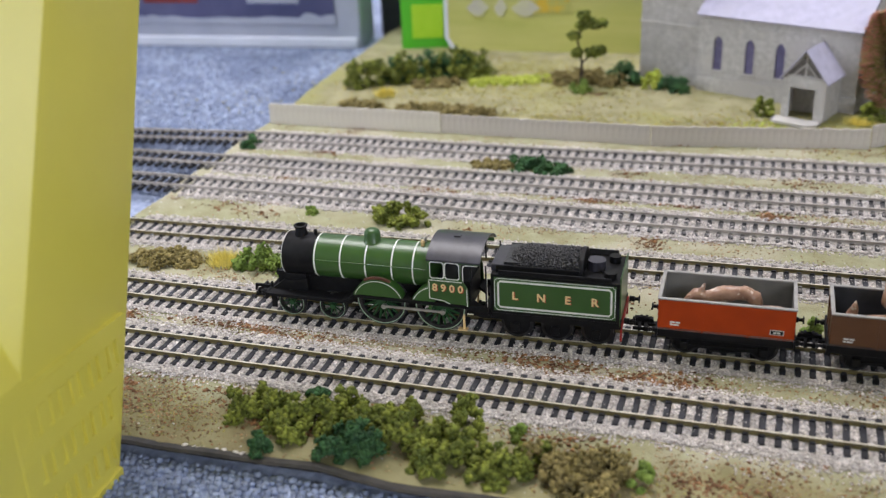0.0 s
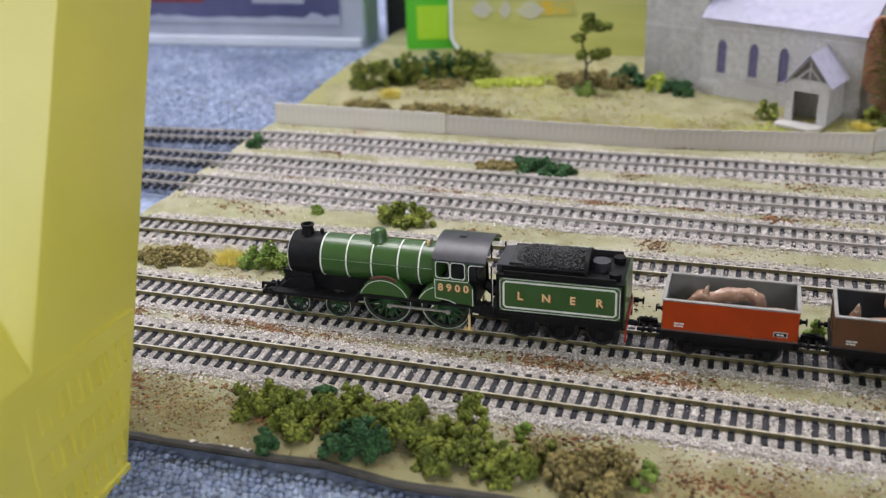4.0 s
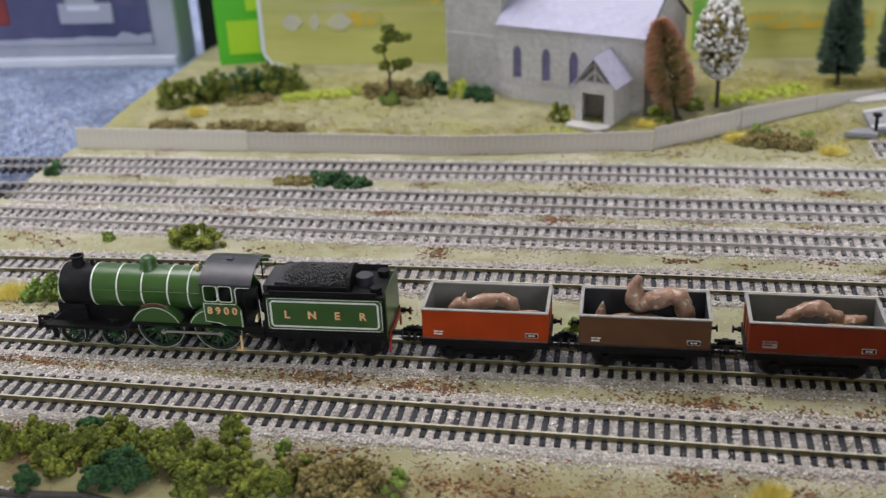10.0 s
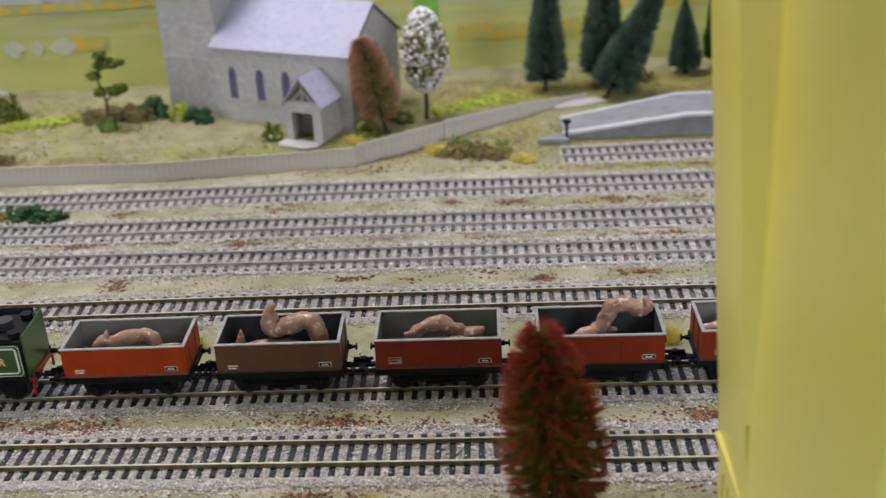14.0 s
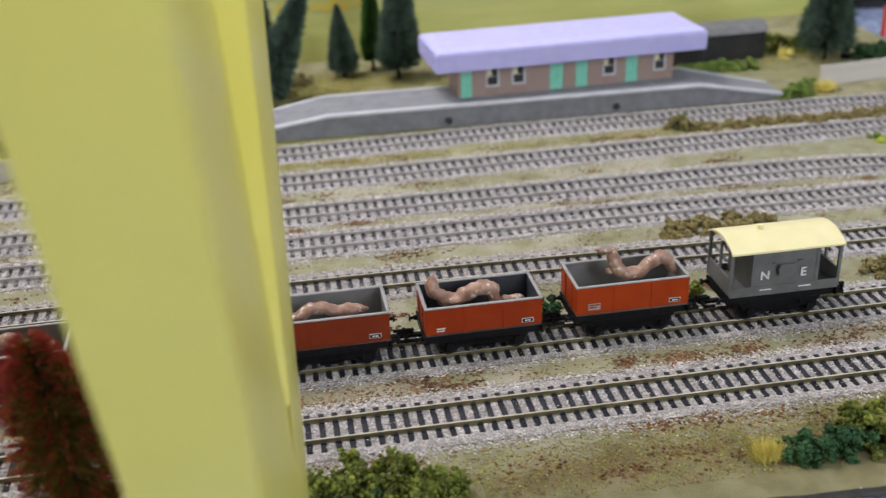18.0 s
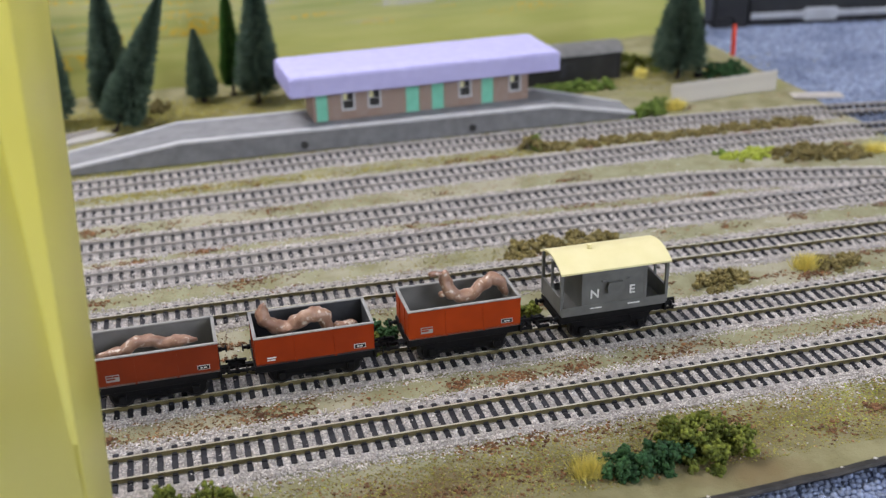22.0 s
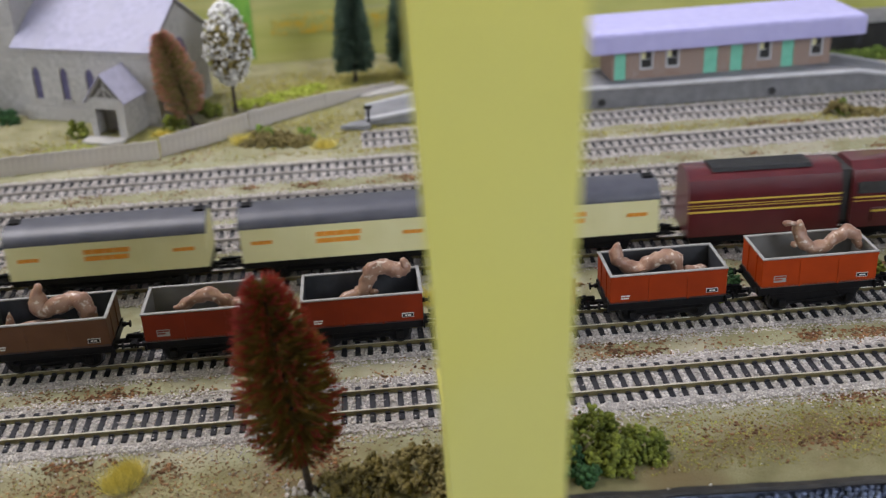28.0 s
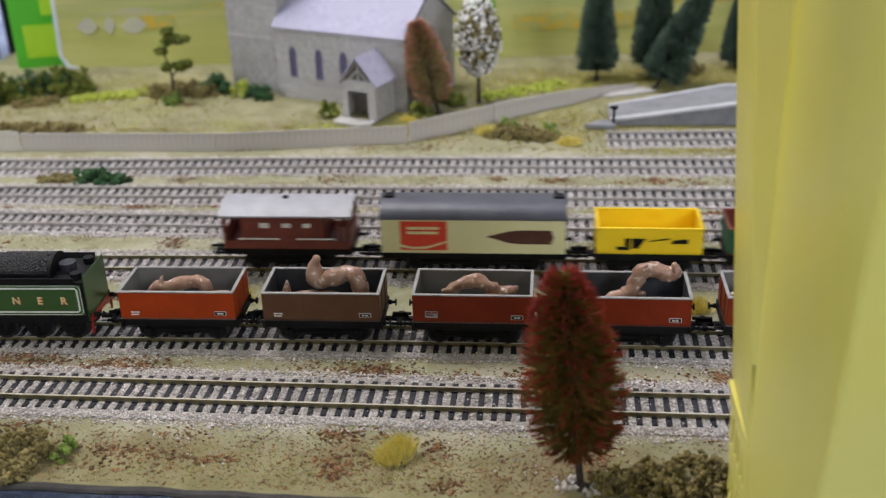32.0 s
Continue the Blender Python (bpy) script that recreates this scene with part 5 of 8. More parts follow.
    box(bm, X(-0.1261), X(-0.1218), -0.014, 0.014, 0.0137, 0.0145)
    part("cab_interior", bm, BLACK, L)
    bm = bmn()
    rr, zz = 0.0245, 0.0225
    outer = [(rr * math.sin(radians(a)), zz + rr * math.cos(radians(a))) for a in range(-42, 43, 6)]
    prism(bm, outer + [(u, v - 0.0008) for u, v in outer[::-1]], "x", X(-0.1517), X(-0.1255))
    box(bm, X(-0.1415), X(-0.1385), -0.0025, 0.0005, zz + rr, zz + rr + 0.0006)
    smooth(part("cab_roof", bm, DARKGREY, L, "dark grey curved cab roof"), 30)
    for s in (-1, 1):
        bm = bmn()
        cyl(bm, (X(-0.1232), s * 0.0146, 0.0137), (X(-0.1232), s * 0.0146, 0.039), 0.0004, 6)
        cyl(bm, (X(-0.1305), s * 0.0146, 0.029), (X(-0.1305), s * 0.0146, 0.039), 0.0004, 6)
        box(bm, X(-0.1325), X(-0.1225), s * 0.0146 - 0.0003, s * 0.0146 + 0.0003, 0.0137, 0.0175)
        part("cab_pillar", bm, BLACK, L)
        bm = bmn()
        box(bm, X(-0.1352), X(-0.1342), s * 0.0135 - 0.0005, s * 0.0135 + 0.0005, 0.0035, 0.0115)
        box(bm, X(-0.1375), X(-0.1330), s * 0.0135 - 0.0014, s * 0.0135 + 0.0014, 0.0035, 0.0042)
        part("injector_pipe", bm, GOLD, L, "brass pipe under the cab")
    for x in (-0.2258, -0.2038):
        wheelset(L, X(x), 0.0069, 0.0082, LOCO_WHEEL, TYRE, 10, WHEEL_RIM)
    for x in (-0.1775, -0.1475):
        wheelset(L, X(x), 0.0128, 0.0082, LOCO_WHEEL, TYRE, 18, WHEEL_RIM)
    for s in (-1, 1):
        bm = bmn()
        a, b = sorted((s * 0.0106, s * 0.0113))
        box(bm, X(-0.1760), X(-0.1460), a, b, 0.0098, 0.0112, 0.0002)
        for x in (-0.1760, -0.1460):
            cyl(bm, (X(x), s * 0.0095, 0.0105), (X(x), s * 0.0118, 0.0105), 0.0013, 10)
        part("coupling_rod", bm, STEEL, L)


green_loco()


def lined_panel(parent, x0, x1, z0, z1, y, w=0.0006, material=WHITE, name="lining", rc=0.0015):
    """A frame of thin lines, with cut corners, on a side at y."""
    bm = bmn()

    def oct(e):
        return [(x0 + rc, z0 + e), (x1 - rc, z0 + e), (x1 - e, z0 + rc), (x1 - e, z1 - rc), (x1 - rc, z1 - e), (x0 + rc, z1 - e), (x0 + e, z1 - rc), (x0 + e, z0 + rc)]
    o, i = oct(0), oct(w)
    for k in range(8):
        j = (k + 1) % 8
        prism(bm, [o[k], o[j], i[j], i[k]], "y", y - 0.00006, y + 0.00006)
    return part(name, bm, material, parent)


def tender():
    O = -0.091
    T = thing("locomotive_tender", "green tender lettered L N E R with black coal load", "tender", track_pose(2, O))
    X = lambda x: x - O
    x0, x1 = X(-0.1215), X(-0.0615)
    bm = bmn()
    box(bm, x0, x1, -0.0148, 0.0148, 0.0165, 0.0368, 0.0003)
    part("tank", bm, BLACK, T)
    for s in (-1, 1):
        bm = bmn()
        box(bm, x0 + 0.0016, x1 - 0.0016, *sorted((s * 0.0148, s * 0.0150)), 0.0182, 0.0354)
        p = part("side_panel", bm, LOCO_GREEN, T)
        lined_panel(p, x0 + 0.0018, x1 - 0.0018, 0.0185, 0.0352, s * 0.01506, 0.0003)
        lined_panel(p, x0 + 0.0032, x1 - 0.0032, 0.0197, 0.0340, s * 0.01506, 0.0009, WHITE)
        if s < 0:
            for i, ch in enumerate("LNER"):
                cx = x0 + 0.0115 + i * 0.0124
                text(ch, 0.0056, 0.0001, GOLD, "letter", p, pose(cx, -0.0153, 0.0248, 90, 0, 0), "shaded gold letter")
                text(ch, 0.0056, 0.00005, RED_SHADE, "letter_shade", p, pose(cx + 0.0004, -0.01517, 0.0245, 90, 0, 0))
        bm = bmn()
        prism(bm, [(s * 0.0148, 0.0366), (s * 0.0158, 0.0378), (s * 0.0160, 0.0395), (s * 0.0153, 0.0395), (s * 0.0142, 0.0372)], "x", x0 + 0.004, x1 - 0.004)
        part("flare", bm, BLACK, T)
        bm = bmn()
        box(bm, x0 + 0.002, x0 + 0.041, *sorted((s * 0.0118, s * 0.0110)), 0.0366, 0.0402, 0.0002)
        part("coal_rail", bm, BLACK, T)
        bm = bmn()
        cyl(bm, (x0 - 0.002, s * 0.0145, 0.015), (x0 - 0.002, s * 0.0145, 0.034), 0.00045, 6)
        part("handrail", bm, WHITE, T)
    bm = bmn()
    prism(bm, [(0.0118 * math.cos(radians(a)), 0.0366 + 0.0098 * math.sin(radians(a))) for a in range(0, 181, 12)], "x", x0 + 0.0405, x0 + 0.0425)
    part("coal_bulkhead", bm, BLACK, T)
    bm = bmn()
    box(bm, x0 - 0.0005, x0 + 0.009, -0.0112, 0.0112, 0.0366, 0.0402, 0.0003)
    part("front_locker", bm, DARKGREY, T)
    bm = bmn()
    cyl(bm, (x1 - 0.0125, 0, 0.0368), (x1 - 0.0125, 0, 0.0415), 0.0042, 20)
    part("water_dome", bm, DARKGREY, T)
    for y in (-0.0095, 0.009):
        bm = bmn()
        cyl(bm, (x1 - 0.005, y, 0.0368), (x1 - 0.005, y, 0.0400), 0.0028, 18)
        part("filler_cap", bm, BLACK, T)
    n = 3600
    u, v = rng.uniform(x0 + 0.006, x0 + 0.0402, n), rng.uniform(-0.0108, 0.0108, n)
    hgt = 0.0376 + 0.0072 * np.sqrt(np.clip(1 - (v / 0.0115) ** 2, 0, 1)) * np.clip((u - x0 - 0.002) / 0.012, 0.25, 1)
    c = scatter("coal", np.stack([u, v, hgt + rng.uniform(-0.0006, 0.0004, n)], -1), rng.uniform(0.0004, 0.0009, n), COAL, T, jit=0.5)
    c["label"] = "heap of black coal"
    bm = bmn()
    box(bm, x0 + 0.0055, x0 + 0.0405, -0.0105, 0.0105, 0.0366, 0.0415)
    part("coal_base", bm, COAL, T)
    bm = bmn()
    box(bm, x1, x1 + 0.0006, -0.0145, 0.0145, 0.0145, 0.0395, 0.0002)
    part("rear_panel", bm, LOCO_GREEN, T)
    for ob in T.children:   # the tank sits low between its frames
        ob.matrix_basis = pose(0, 0, -0.0018)
    for s in (-1, 1):
        bm = bmn()
        box(bm, x0 - 0.001, x1 + 0.001, s * 0.0138 - 0.0006, s * 0.0138 + 0.0006, 0.0115, 0.0165)
        for ax in (-0.019, 0.0, 0.019):
            prism(bm, [(ax - 0.006, 0.0118), (ax + 0.006, 0.0118), (ax + 0.0025, 0.0055), (ax - 0.0025, 0.0055)], "y", s * 0.0138 - 0.0006, s * 0.0138 + 0.0006)
            box(bm, ax - 0.002, ax + 0.002, s * 0.0148 - 0.001, s * 0.0148 + 0.001, 0.006, 0.0105, 0.0003)
        part("frame", bm, BLACK, T)
    for ax in (-0.019, 0.0, 0.019):
        wheelset(T, ax, 0.0076, 0.0076, BLACK)
    bm = bmn()
    box(bm, x1 + 0.0006, x1 + 0.0016, -0.0142, 0.0142, 0.0118, 0.0150, 0.0002)
    box(bm, x1 + 0.0006, x1 + 0.0014, -0.0146, -0.0128, 0.0055, 0.0116)
    box(bm, x1 + 0.0006, x1 + 0.0014, 0.0128, 0.0146, 0.0055, 0.0116)
    part("buffer_beam", bm, BUFFER_RED, T, "red buffer beam")
    buffers(T, x1 + 0.002, 0.0150, 1)
    coupling(T, x1 + 0.001, 1)
    coupling(T, x0, -1)
    bm = bmn()
    box(bm, x0 - 0.0045, x0, -0.0135, 0.0135, 0.0137, 0.0147)
    part("fall_plate", bm, BLACK, T)


tender()


def brake_van_grey():
    O = 0.5254
    B = thing("brake_van", "grey brake van with a cream roof and white N E letters", "brake van", track_pose(2, O))
    hl, hw, zb, zt = 0.0296, 0.0146, 0.0170, 0.0418
    c0, c1 = -0.0178, 0.0172
    bm = bmn()
    box(bm, -hl, hl, -hw, hw, zb, zb + 0.0012)
    part("floor", bm, BV_GREY, B)
    for s in (-1, 1):
        bm = bmn()
        a, b = sorted((s * hw, s * (hw - 0.001)))
        box(bm, c0, c1, a, b, zb + 0.0012, zt, 0.0002)
        box(bm, -hl, hl, *sorted((s * hw, s * (hw + 0.0004))), zb, zb + 0.0052)
        part("side", bm, BV_GREY, B)
        bm = bmn()
        q = s * (hw + 0.0002)
        prism(bm, [(-0.0046, 0.0285), (0.0040, 0.0285), (0.0046, 0.0318), (0.0036, 0.0345), (-0.0042, 0.0345), (-0.0052, 0.0318)], "y", *sorted((q, q + s * 0.0022)))
        part("ducket", bm, BV_GREY, B)
        bm = bmn()
        box(bm, -0.0075, -0.0055, *sorted((q, q + s * 0.001)), 0.0350, 0.0357)
        box(bm, 0.0062, 0.0082, *sorted((q, q + s * 0.001)), 0.0350, 0.0357)
        part("handrail", bm, BV_GREY, B)
        for x in (-hl, c0, c1, hl):
            bm = bmn()
            box(bm, x - 0.0008, x + 0.0008, *sorted((s * (hw + 0.0002), s * (hw - 0.0014))), zb + 0.001, zt)
            part("pillar", bm, BV_GREY, B)
        bm = bmn()
        box(bm, s * hl - 0.0006, s * hl + 0.0006, -hw, hw, zb + 0.001, zb + 0.0105)
        for y in (-hw + 0.0008, 0.0, hw - 0.0008):
            box(bm, s * hl - 0.0006, s * hl + 0.0006, y - 0.0007, y + 0.0007, zb + 0.0105, zt + 0.0015)
        part("veranda_end", bm, BV_GREY, B)
        x = c0 if s < 0 else c1
        bm = bmn()
        box(bm, x - 0.0005, x + 0.0005, -hw + 0.001, hw - 0.001, zb + 0.001, zt + 0.002)
        part("cabin_end", bm, BV_GREY, B)
    for ch, x in (("N", -0.0115), ("E", 0.0095)):
        text(ch, 0.0068, 0.0001, WHITE, "letter", B, pose(x, -hw - 0.0005, 0.0262, 90, 0, 0), "white letter")
    bars(B, "marking", -0.0138, -0.0065, -hw - 0.0005, 0.0205, ((0.3, 0.9),), WHITE)
    bars(B, "marking", 0.0075, 0.0145, -hw - 0.0005, 0.0205, ((1.0,),), WHITE)
    bm = bmn()
    rr, zz = 0.031, 0.0165
    top = [(rr * math.sin(radians(a)), zz + rr * math.cos(radians(a))) for a in range(-32, 33, 4)]
    prism(bm, top + [(u, v - 0.001) for u, v in top[::-1]], "x", -hl - 0.0012, hl + 0.0012)
    roof = smooth(part("roof", bm, BV_ROOF, B, "curved cream roof"), 30)
    bm = bmn()
    cyl(bm, (-0.009, 0.001, 0.0473), (-0.009, 0.001, 0.0500), 0.0014, 12)
    part("stove_chimney", bm, BV_ROOF, roof)
    under(B, hl, 0.0165, z=0.0166)


brake_van_grey()


# ---- the running train ----
MOVERS = []   # (thing, offset of its middle from the train's mark)
VAN_L, VAN_P = 0.109, 0.1275


def roofed_van(label, body, roof, offset, half, zt=0.0358, name="refrigerator_van", group=""):
    v = thing(name, label, "van", group=group)
    hw, zb = 0.0152, 0.0138
    for s in (-1, 1):
        bm = bmn()
        box(bm, -half, half, *sorted((s * hw, s * (hw - 0.001))), zb, zt, 0.0002)
        part("side", bm, body, v)
        for x in (-half * 0.32, half * 0.32):
            bm = bmn()
            box(bm, x - 0.0004, x + 0.0004, *sorted((s * hw, s * (hw + 0.0003))), zb, zt)
            part("door_rib", bm, body, v)
        bm = bmn()
        arc = [(0.0152 * math.sin(radians(a)), zt - 0.002 + 0.0078 * math.cos(radians(a))) for a in range(-90, 91, 15)]
        prism(bm, [(-hw + 0.001, zb), (-hw + 0.001, zt)] + [(u * 0.93, w - 0.0004) for u, w in arc] + [(hw - 0.001, zt), (hw - 0.001, zb)], "x", *sorted((s * half, s * (half - 0.001))))
        part("end", bm, body, v)
    bm = bmn()
    arc = [(0.0157 * math.sin(radians(a)), zt - 0.0012 + 0.0082 * math.cos(radians(a))) for a in range(-90, 91, 10)]
    prism(bm, arc + [(u * 0.94, w - 0.0008) for u, w in arc[::-1]], "x", -half - 0.0006, half + 0.0006)
    r = smooth(part("roof", bm, roof, v), 30)
    for s in (-1, 1):
        bm = bmn()
        box(bm, s * half * 0.93 - 0.003, s * half * 0.93 + 0.003, -0.003, 0.003, zt + 0.0064, zt + 0.008, 0.0003)
        part("roof_hatch", bm, BLACK, r)
    under(v, half - 0.0005, half * 0.62, z=0.0138)
    MOVERS.append((v, offset))
    return v


def running_train():
    hw = 0.01545
    for i in range(6):
        v = roofed_van("cream van with a dark grey roof and orange lettering", CREAM, VAN_ROOF, i * VAN_P + VAN_L / 2, VAN_L / 2, group="cream vans in the running train")
        bars(v, "lettering", -0.0125, 0.0125, -hw - 0.0002, 0.0300, ((0.2, 0.44, 0.66, 1.0), (0.4, 0.58, 0.96)), ORANGE, 0.0027, 0.0014, "orange lettering too small to read")
        for x in (-0.0485, 0.036):
            bars(v, "lettering", x, x + 0.0115, -hw - 0.0002, 0.0270, ((0.3, 0.65, 1.0),), ORANGE, 0.0021)
    # open wagons behind the vans
    g = open_wagon("open_wagon", "dark green open wagon with brown-red interior and white marks", pose(0, 0, 0), GREEN_WAGON, BROWN_RED, "", BROWN_RED, "open wagons in the running train", 0.0288)
    bm = bmn()
    for poly in ([(-0.006, 0.0285), (0.003, 0.0295), (0.0035, 0.0275), (-0.006, 0.0262)], [(0.0012, 0.0275), (0.0035, 0.0275), (-0.001, 0.0205), (-0.004, 0.0205)], [(0.004, 0.0255), (0.011, 0.0265), (0.0112, 0.0235), (0.004, 0.0228)]):
        prism(bm, [(u, w - 0.0035) for u, w in poly], "y", -HW - 0.0007, -HW - 0.0004)
    part("emblem", bm, WHITE, g, "white abstract mark")
    MOVERS.append((g, -0.0455))
    y = open_wagon("open_wagon", "bright yellow open wagon with black marks", pose(0, 0, 0), BRIGHT_YELLOW, BRIGHT_YELLOW, "", BRIGHT_YELLOW, "open wagons in the running train", 0.0293)
    bm = bmn()
    for poly in ([(-0.018, 0.0205), (-0.011, 0.0205), (-0.0105, 0.0275), (-0.0135, 0.0275), (-0.0135, 0.0225), (-0.018, 0.0225)], [(-0.0095, 0.0215), (-0.006, 0.0215), (-0.002, 0.0275), (-0.0095, 0.0275)], [(0.0, 0.0262), (0.011, 0.028), (0.011, 0.0272), (0.0, 0.0255)], [(0.012, 0.0245), (0.021, 0.0245), (0.021, 0.0275), (0.013, 0.0265)]):
        prism(bm, [(u, w - 0.0035) for u, w in poly], "y", -HW - 0.0007, -HW - 0.0004)
    part("emblem", bm, BLACK, y, "black abstract marks")
    MOVERS.append((y, -0.1175))
    v = roofed_van("cream van with a red panel and a brown bottle shape", CREAM, VAN_ROOF, -0.216, 0.052, name="advertising_van")
    bm = bmn()
    box(bm, -0.041, -0.0145, -hw - 0.0001, -hw + 0.0001, 0.0158, 0.0335)
    red = part("red_panel", bm, RED_PRINT, v)
    bm = bmn()
    prism(bm, [(-0.041, 0.0194), (-0.034, 0.0177), (-0.026, 0.0182), (-0.0145, 0.0217), (-0.0145, 0.0207), (-0.026, 0.0168), (-0.034, 0.0164), (-0.041, 0.0177)], "y", -hw - 0.0003, -hw - 0.0001)
    part("wave", bm, CREAM, red)
    bars(red, "mark", -0.037, -0.018, -hw - 0.0003, 0.0302, ((0.35, 0.6, 0.95), (0.3, 0.9)), CREAM, 0.0016, 0.0012)
    bm = bmn()
    prism(bm, [(0.0075, 0.0244), (0.0125, 0.0232), (0.02, 0.0207), (0.027, 0.0200), (0.044, 0.0200), (0.0455, 0.0242), (0.044, 0.0284), (0.027, 0.0284), (0.02, 0.0277), (0.0125, 0.0257)], "y", -hw - 0.0001, -hw + 0.0001)
    part("bottle_shape", bm, BROWN_PRINT, v)
    # brake van at the end
    B = thing("brake_van", "brown-red brake van with a pale grey roof", "brake van")
    hl, h2, zb, zt = 0.0368, 0.0146, 0.0155, 0.0358
    bm = bmn()
    box(bm, -hl, hl, -h2, h2, zb, zb + 0.001)
    part("floor", bm, BROWN_RED, B)
    for s in (-1, 1):
        bm = bmn()
        box(bm, -0.026, 0.022, *sorted((s * h2, s * (h2 - 0.001))), zb, zt)
        box(bm, -hl, hl, *sorted((s * h2, s * (h2 + 0.0004))), zb, zb + 0.0048)
        for x in (-hl + 0.001, 0.031, hl - 0.001):
            box(bm, x - 0.0009, x + 0.0009, *sorted((s * h2, s * (h2 - 0.001))), zb, zt)
        part("side", bm, BROWN_RED, B)
        bm = bmn()
        box(bm, *sorted((s * hl, s * (hl - 0.001))), -h2, h2, zb, zb + 0.011)
        for yy in (-h2 + 0.0008, 0, h2 - 0.0008):
            box(bm, *sorted((s * hl, s * (hl - 0.001))), yy - 0.0007, yy + 0.0007, zb + 0.011, zt + 0.001)
        part("end", bm, BROWN_RED, B)
        bm = bmn()
        box(bm, *((-0.026, -0.025) if s < 0 else (0.021, 0.022)), -h2 + 0.001, h2 - 0.001, zb, zt + 0.002)
        part("cabin_end", bm, BROWN_RED, B)
    bars(B, "lettering", -0.015, 0.015, -h2 - 0.0002, 0.0315, ((0.18,), ()), WHITE, 0.003)
    bars(B, "lettering", -0.002, 0.003, -h2 - 0.0002, 0.0312, ((1.0,),), WHITE, 0.0026)
    bars(B, "lettering", 0.010, 0.0145, -h2 - 0.0002, 0.0312, ((1.0,),), WHITE, 0.0026)
    bars(B, "step_board", -0.028, -0.004, -h2 - 0.0006, 0.0222, ((1.0,),), WHITE, 0.0009)
    bars(B, "step_board", 0.006, 0.028, -h2 - 0.0006, 0.0222, ((1.0,),), WHITE, 0.0009)
    bm = bmn()
    top = [(0.031 * math.sin(radians(a)), 0.0101 + 0.031 * math.cos(radians(a))) for a in range(-32, 33, 4)]
    prism(bm, top + [(u, w - 0.001) for u, w in top[::-1]], "x", -hl - 0.0015, hl + 0.0015)
    r = smooth(part("roof", bm, ROOF_PALE, B), 30)
    bm = bmn()
    cyl(bm, (-0.002, 0, 0.0405), (-0.002, 0, 0.0424), 0.0015, 10)
    part("stove_chimney", bm, BLACK, r)
    under(B, hl, 0.02, z=0.0155)
    MOVERS.append((B, -0.323))
    # streamlined locomotive and its tender
    T0 = 6 * VAN_P - 0.0015
    tn = thing("streamlined_tender", "maroon streamlined tender with gold stripes", "tender")
    ln = 0.088

    def shell(x, w, zt, zb=0.009):
        return [(x, -w, zb), (x, -w, zt * 0.62), (x, -w * 0.99, zt * 0.78), (x, -w * 0.86, zt * 0.92), (x, -w * 0.5, zt), (x, w * 0.5, zt), (x, w * 0.86, zt * 0.92), (x, w * 0.99, zt * 0.78), (x, w, zt * 0.62), (x, w, zb)]
    bm = bmn()
    loft(bm, [shell(x, 0.0148, 0.0465) for x in (-ln / 2, ln / 2)])
    smooth(part("body", bm, MAROON, tn), 35)
    bm = bmn()
    loft(bm, [[(x, -0.009, 0.046), (x, 0.009, 0.046), (x, 0.007, 0.0478), (x, -0.007, 0.0478)] for x in (-0.03, 0.028)])
    part("coal", bm, COAL, tn)
    lo = thing("streamlined_locomotive", "maroon streamlined locomotive with gold speed stripes", "locomotive")
    ll = 0.178
    prof = [(-ll / 2, 0.0150, 0.0475), (-ll / 2 + 0.025, 0.0150, 0.0475), (-ll / 2 + 0.03, 0.0144, 0.0465), (ll / 2 - 0.06, 0.0142, 0.0455), (ll / 2 - 0.03, 0.0138, 0.043), (ll / 2 - 0.014, 0.0125, 0.037), (ll / 2 - 0.005, 0.0095, 0.028), (ll / 2, 0.006, 0.018)]
    bm = bmn()
    loft(bm, [shell(x, w, z) for x, w, z in prof])
    smooth(part("casing", bm, MAROON, lo), 35)
    bm = bmn()
    box(bm, -ll / 2 + 0.012, ll / 2 - 0.03, -0.0162, 0.0162, 0.0200, 0.0208, 0.0002)
    box(bm, -ll / 2 + 0.012, ll / 2 - 0.03, -0.0160, 0.0160, 0.0120, 0.0188)
    part("running_plate", bm, MAROON, lo)
    for s in (-1, 1):
        bm = bmn()
        box(bm, -ll / 2 + 0.012, ll / 2 - 0.032, *sorted((s * 0.0160, s * 0.01632)), 0.0188, 0.0199)
        part("gold_edge", bm, STRIPE, lo)
        bm = bmn()
        cyl(bm, (-ll / 2 + 0.03, s * 0.0142, 0.0345), (ll / 2 - 0.05, s * 0.0138, 0.0335), 0.0003, 6)
        part("handrail", bm, SILVER, lo)
    for ob, a, b in ((tn, -ln / 2, ln / 2), (lo, -ll / 2 + 0.001, ll / 2 - 0.03)):
        for s in (-1, 1):
            for z, h in (((0.0305, 0.0009), (0.0282, 0.0004), (0.0268, 0.0004), (0.0238, 0.0011)) if ob is tn else ((0.0272, 0.0009), (0.0252, 0.0004))):
                bm = bmn()
                box(bm, a, b, *sorted((s * 0.0141, s * (0.01495 if ob is tn else 0.0151))), z, z + h)
                part("speed_stripe", bm, STRIPE, ob)
        bm = bmn()
        box(bm, a + 0.002, b - 0.004, -0.0125, 0.0125, 0.004, 0.0095)
        part("frame", bm, BLACK, ob)
    for s in (-1, 1):
        bm = bmn()
        box(bm, -ll / 2 + 0.003, -ll / 2 + 0.022, *sorted((s * 0.0148, s * 0.0154)), 0.030, 0.037)
        part("cab_window", bm, SHADE, lo)
        bm = bmn()
        box(bm, -0.022, 0.012, *sorted((s * 0.0146, s * 0.0155)), 0.0282, 0.0305)
        part("nameplate", bm, DARKGREY, lo)
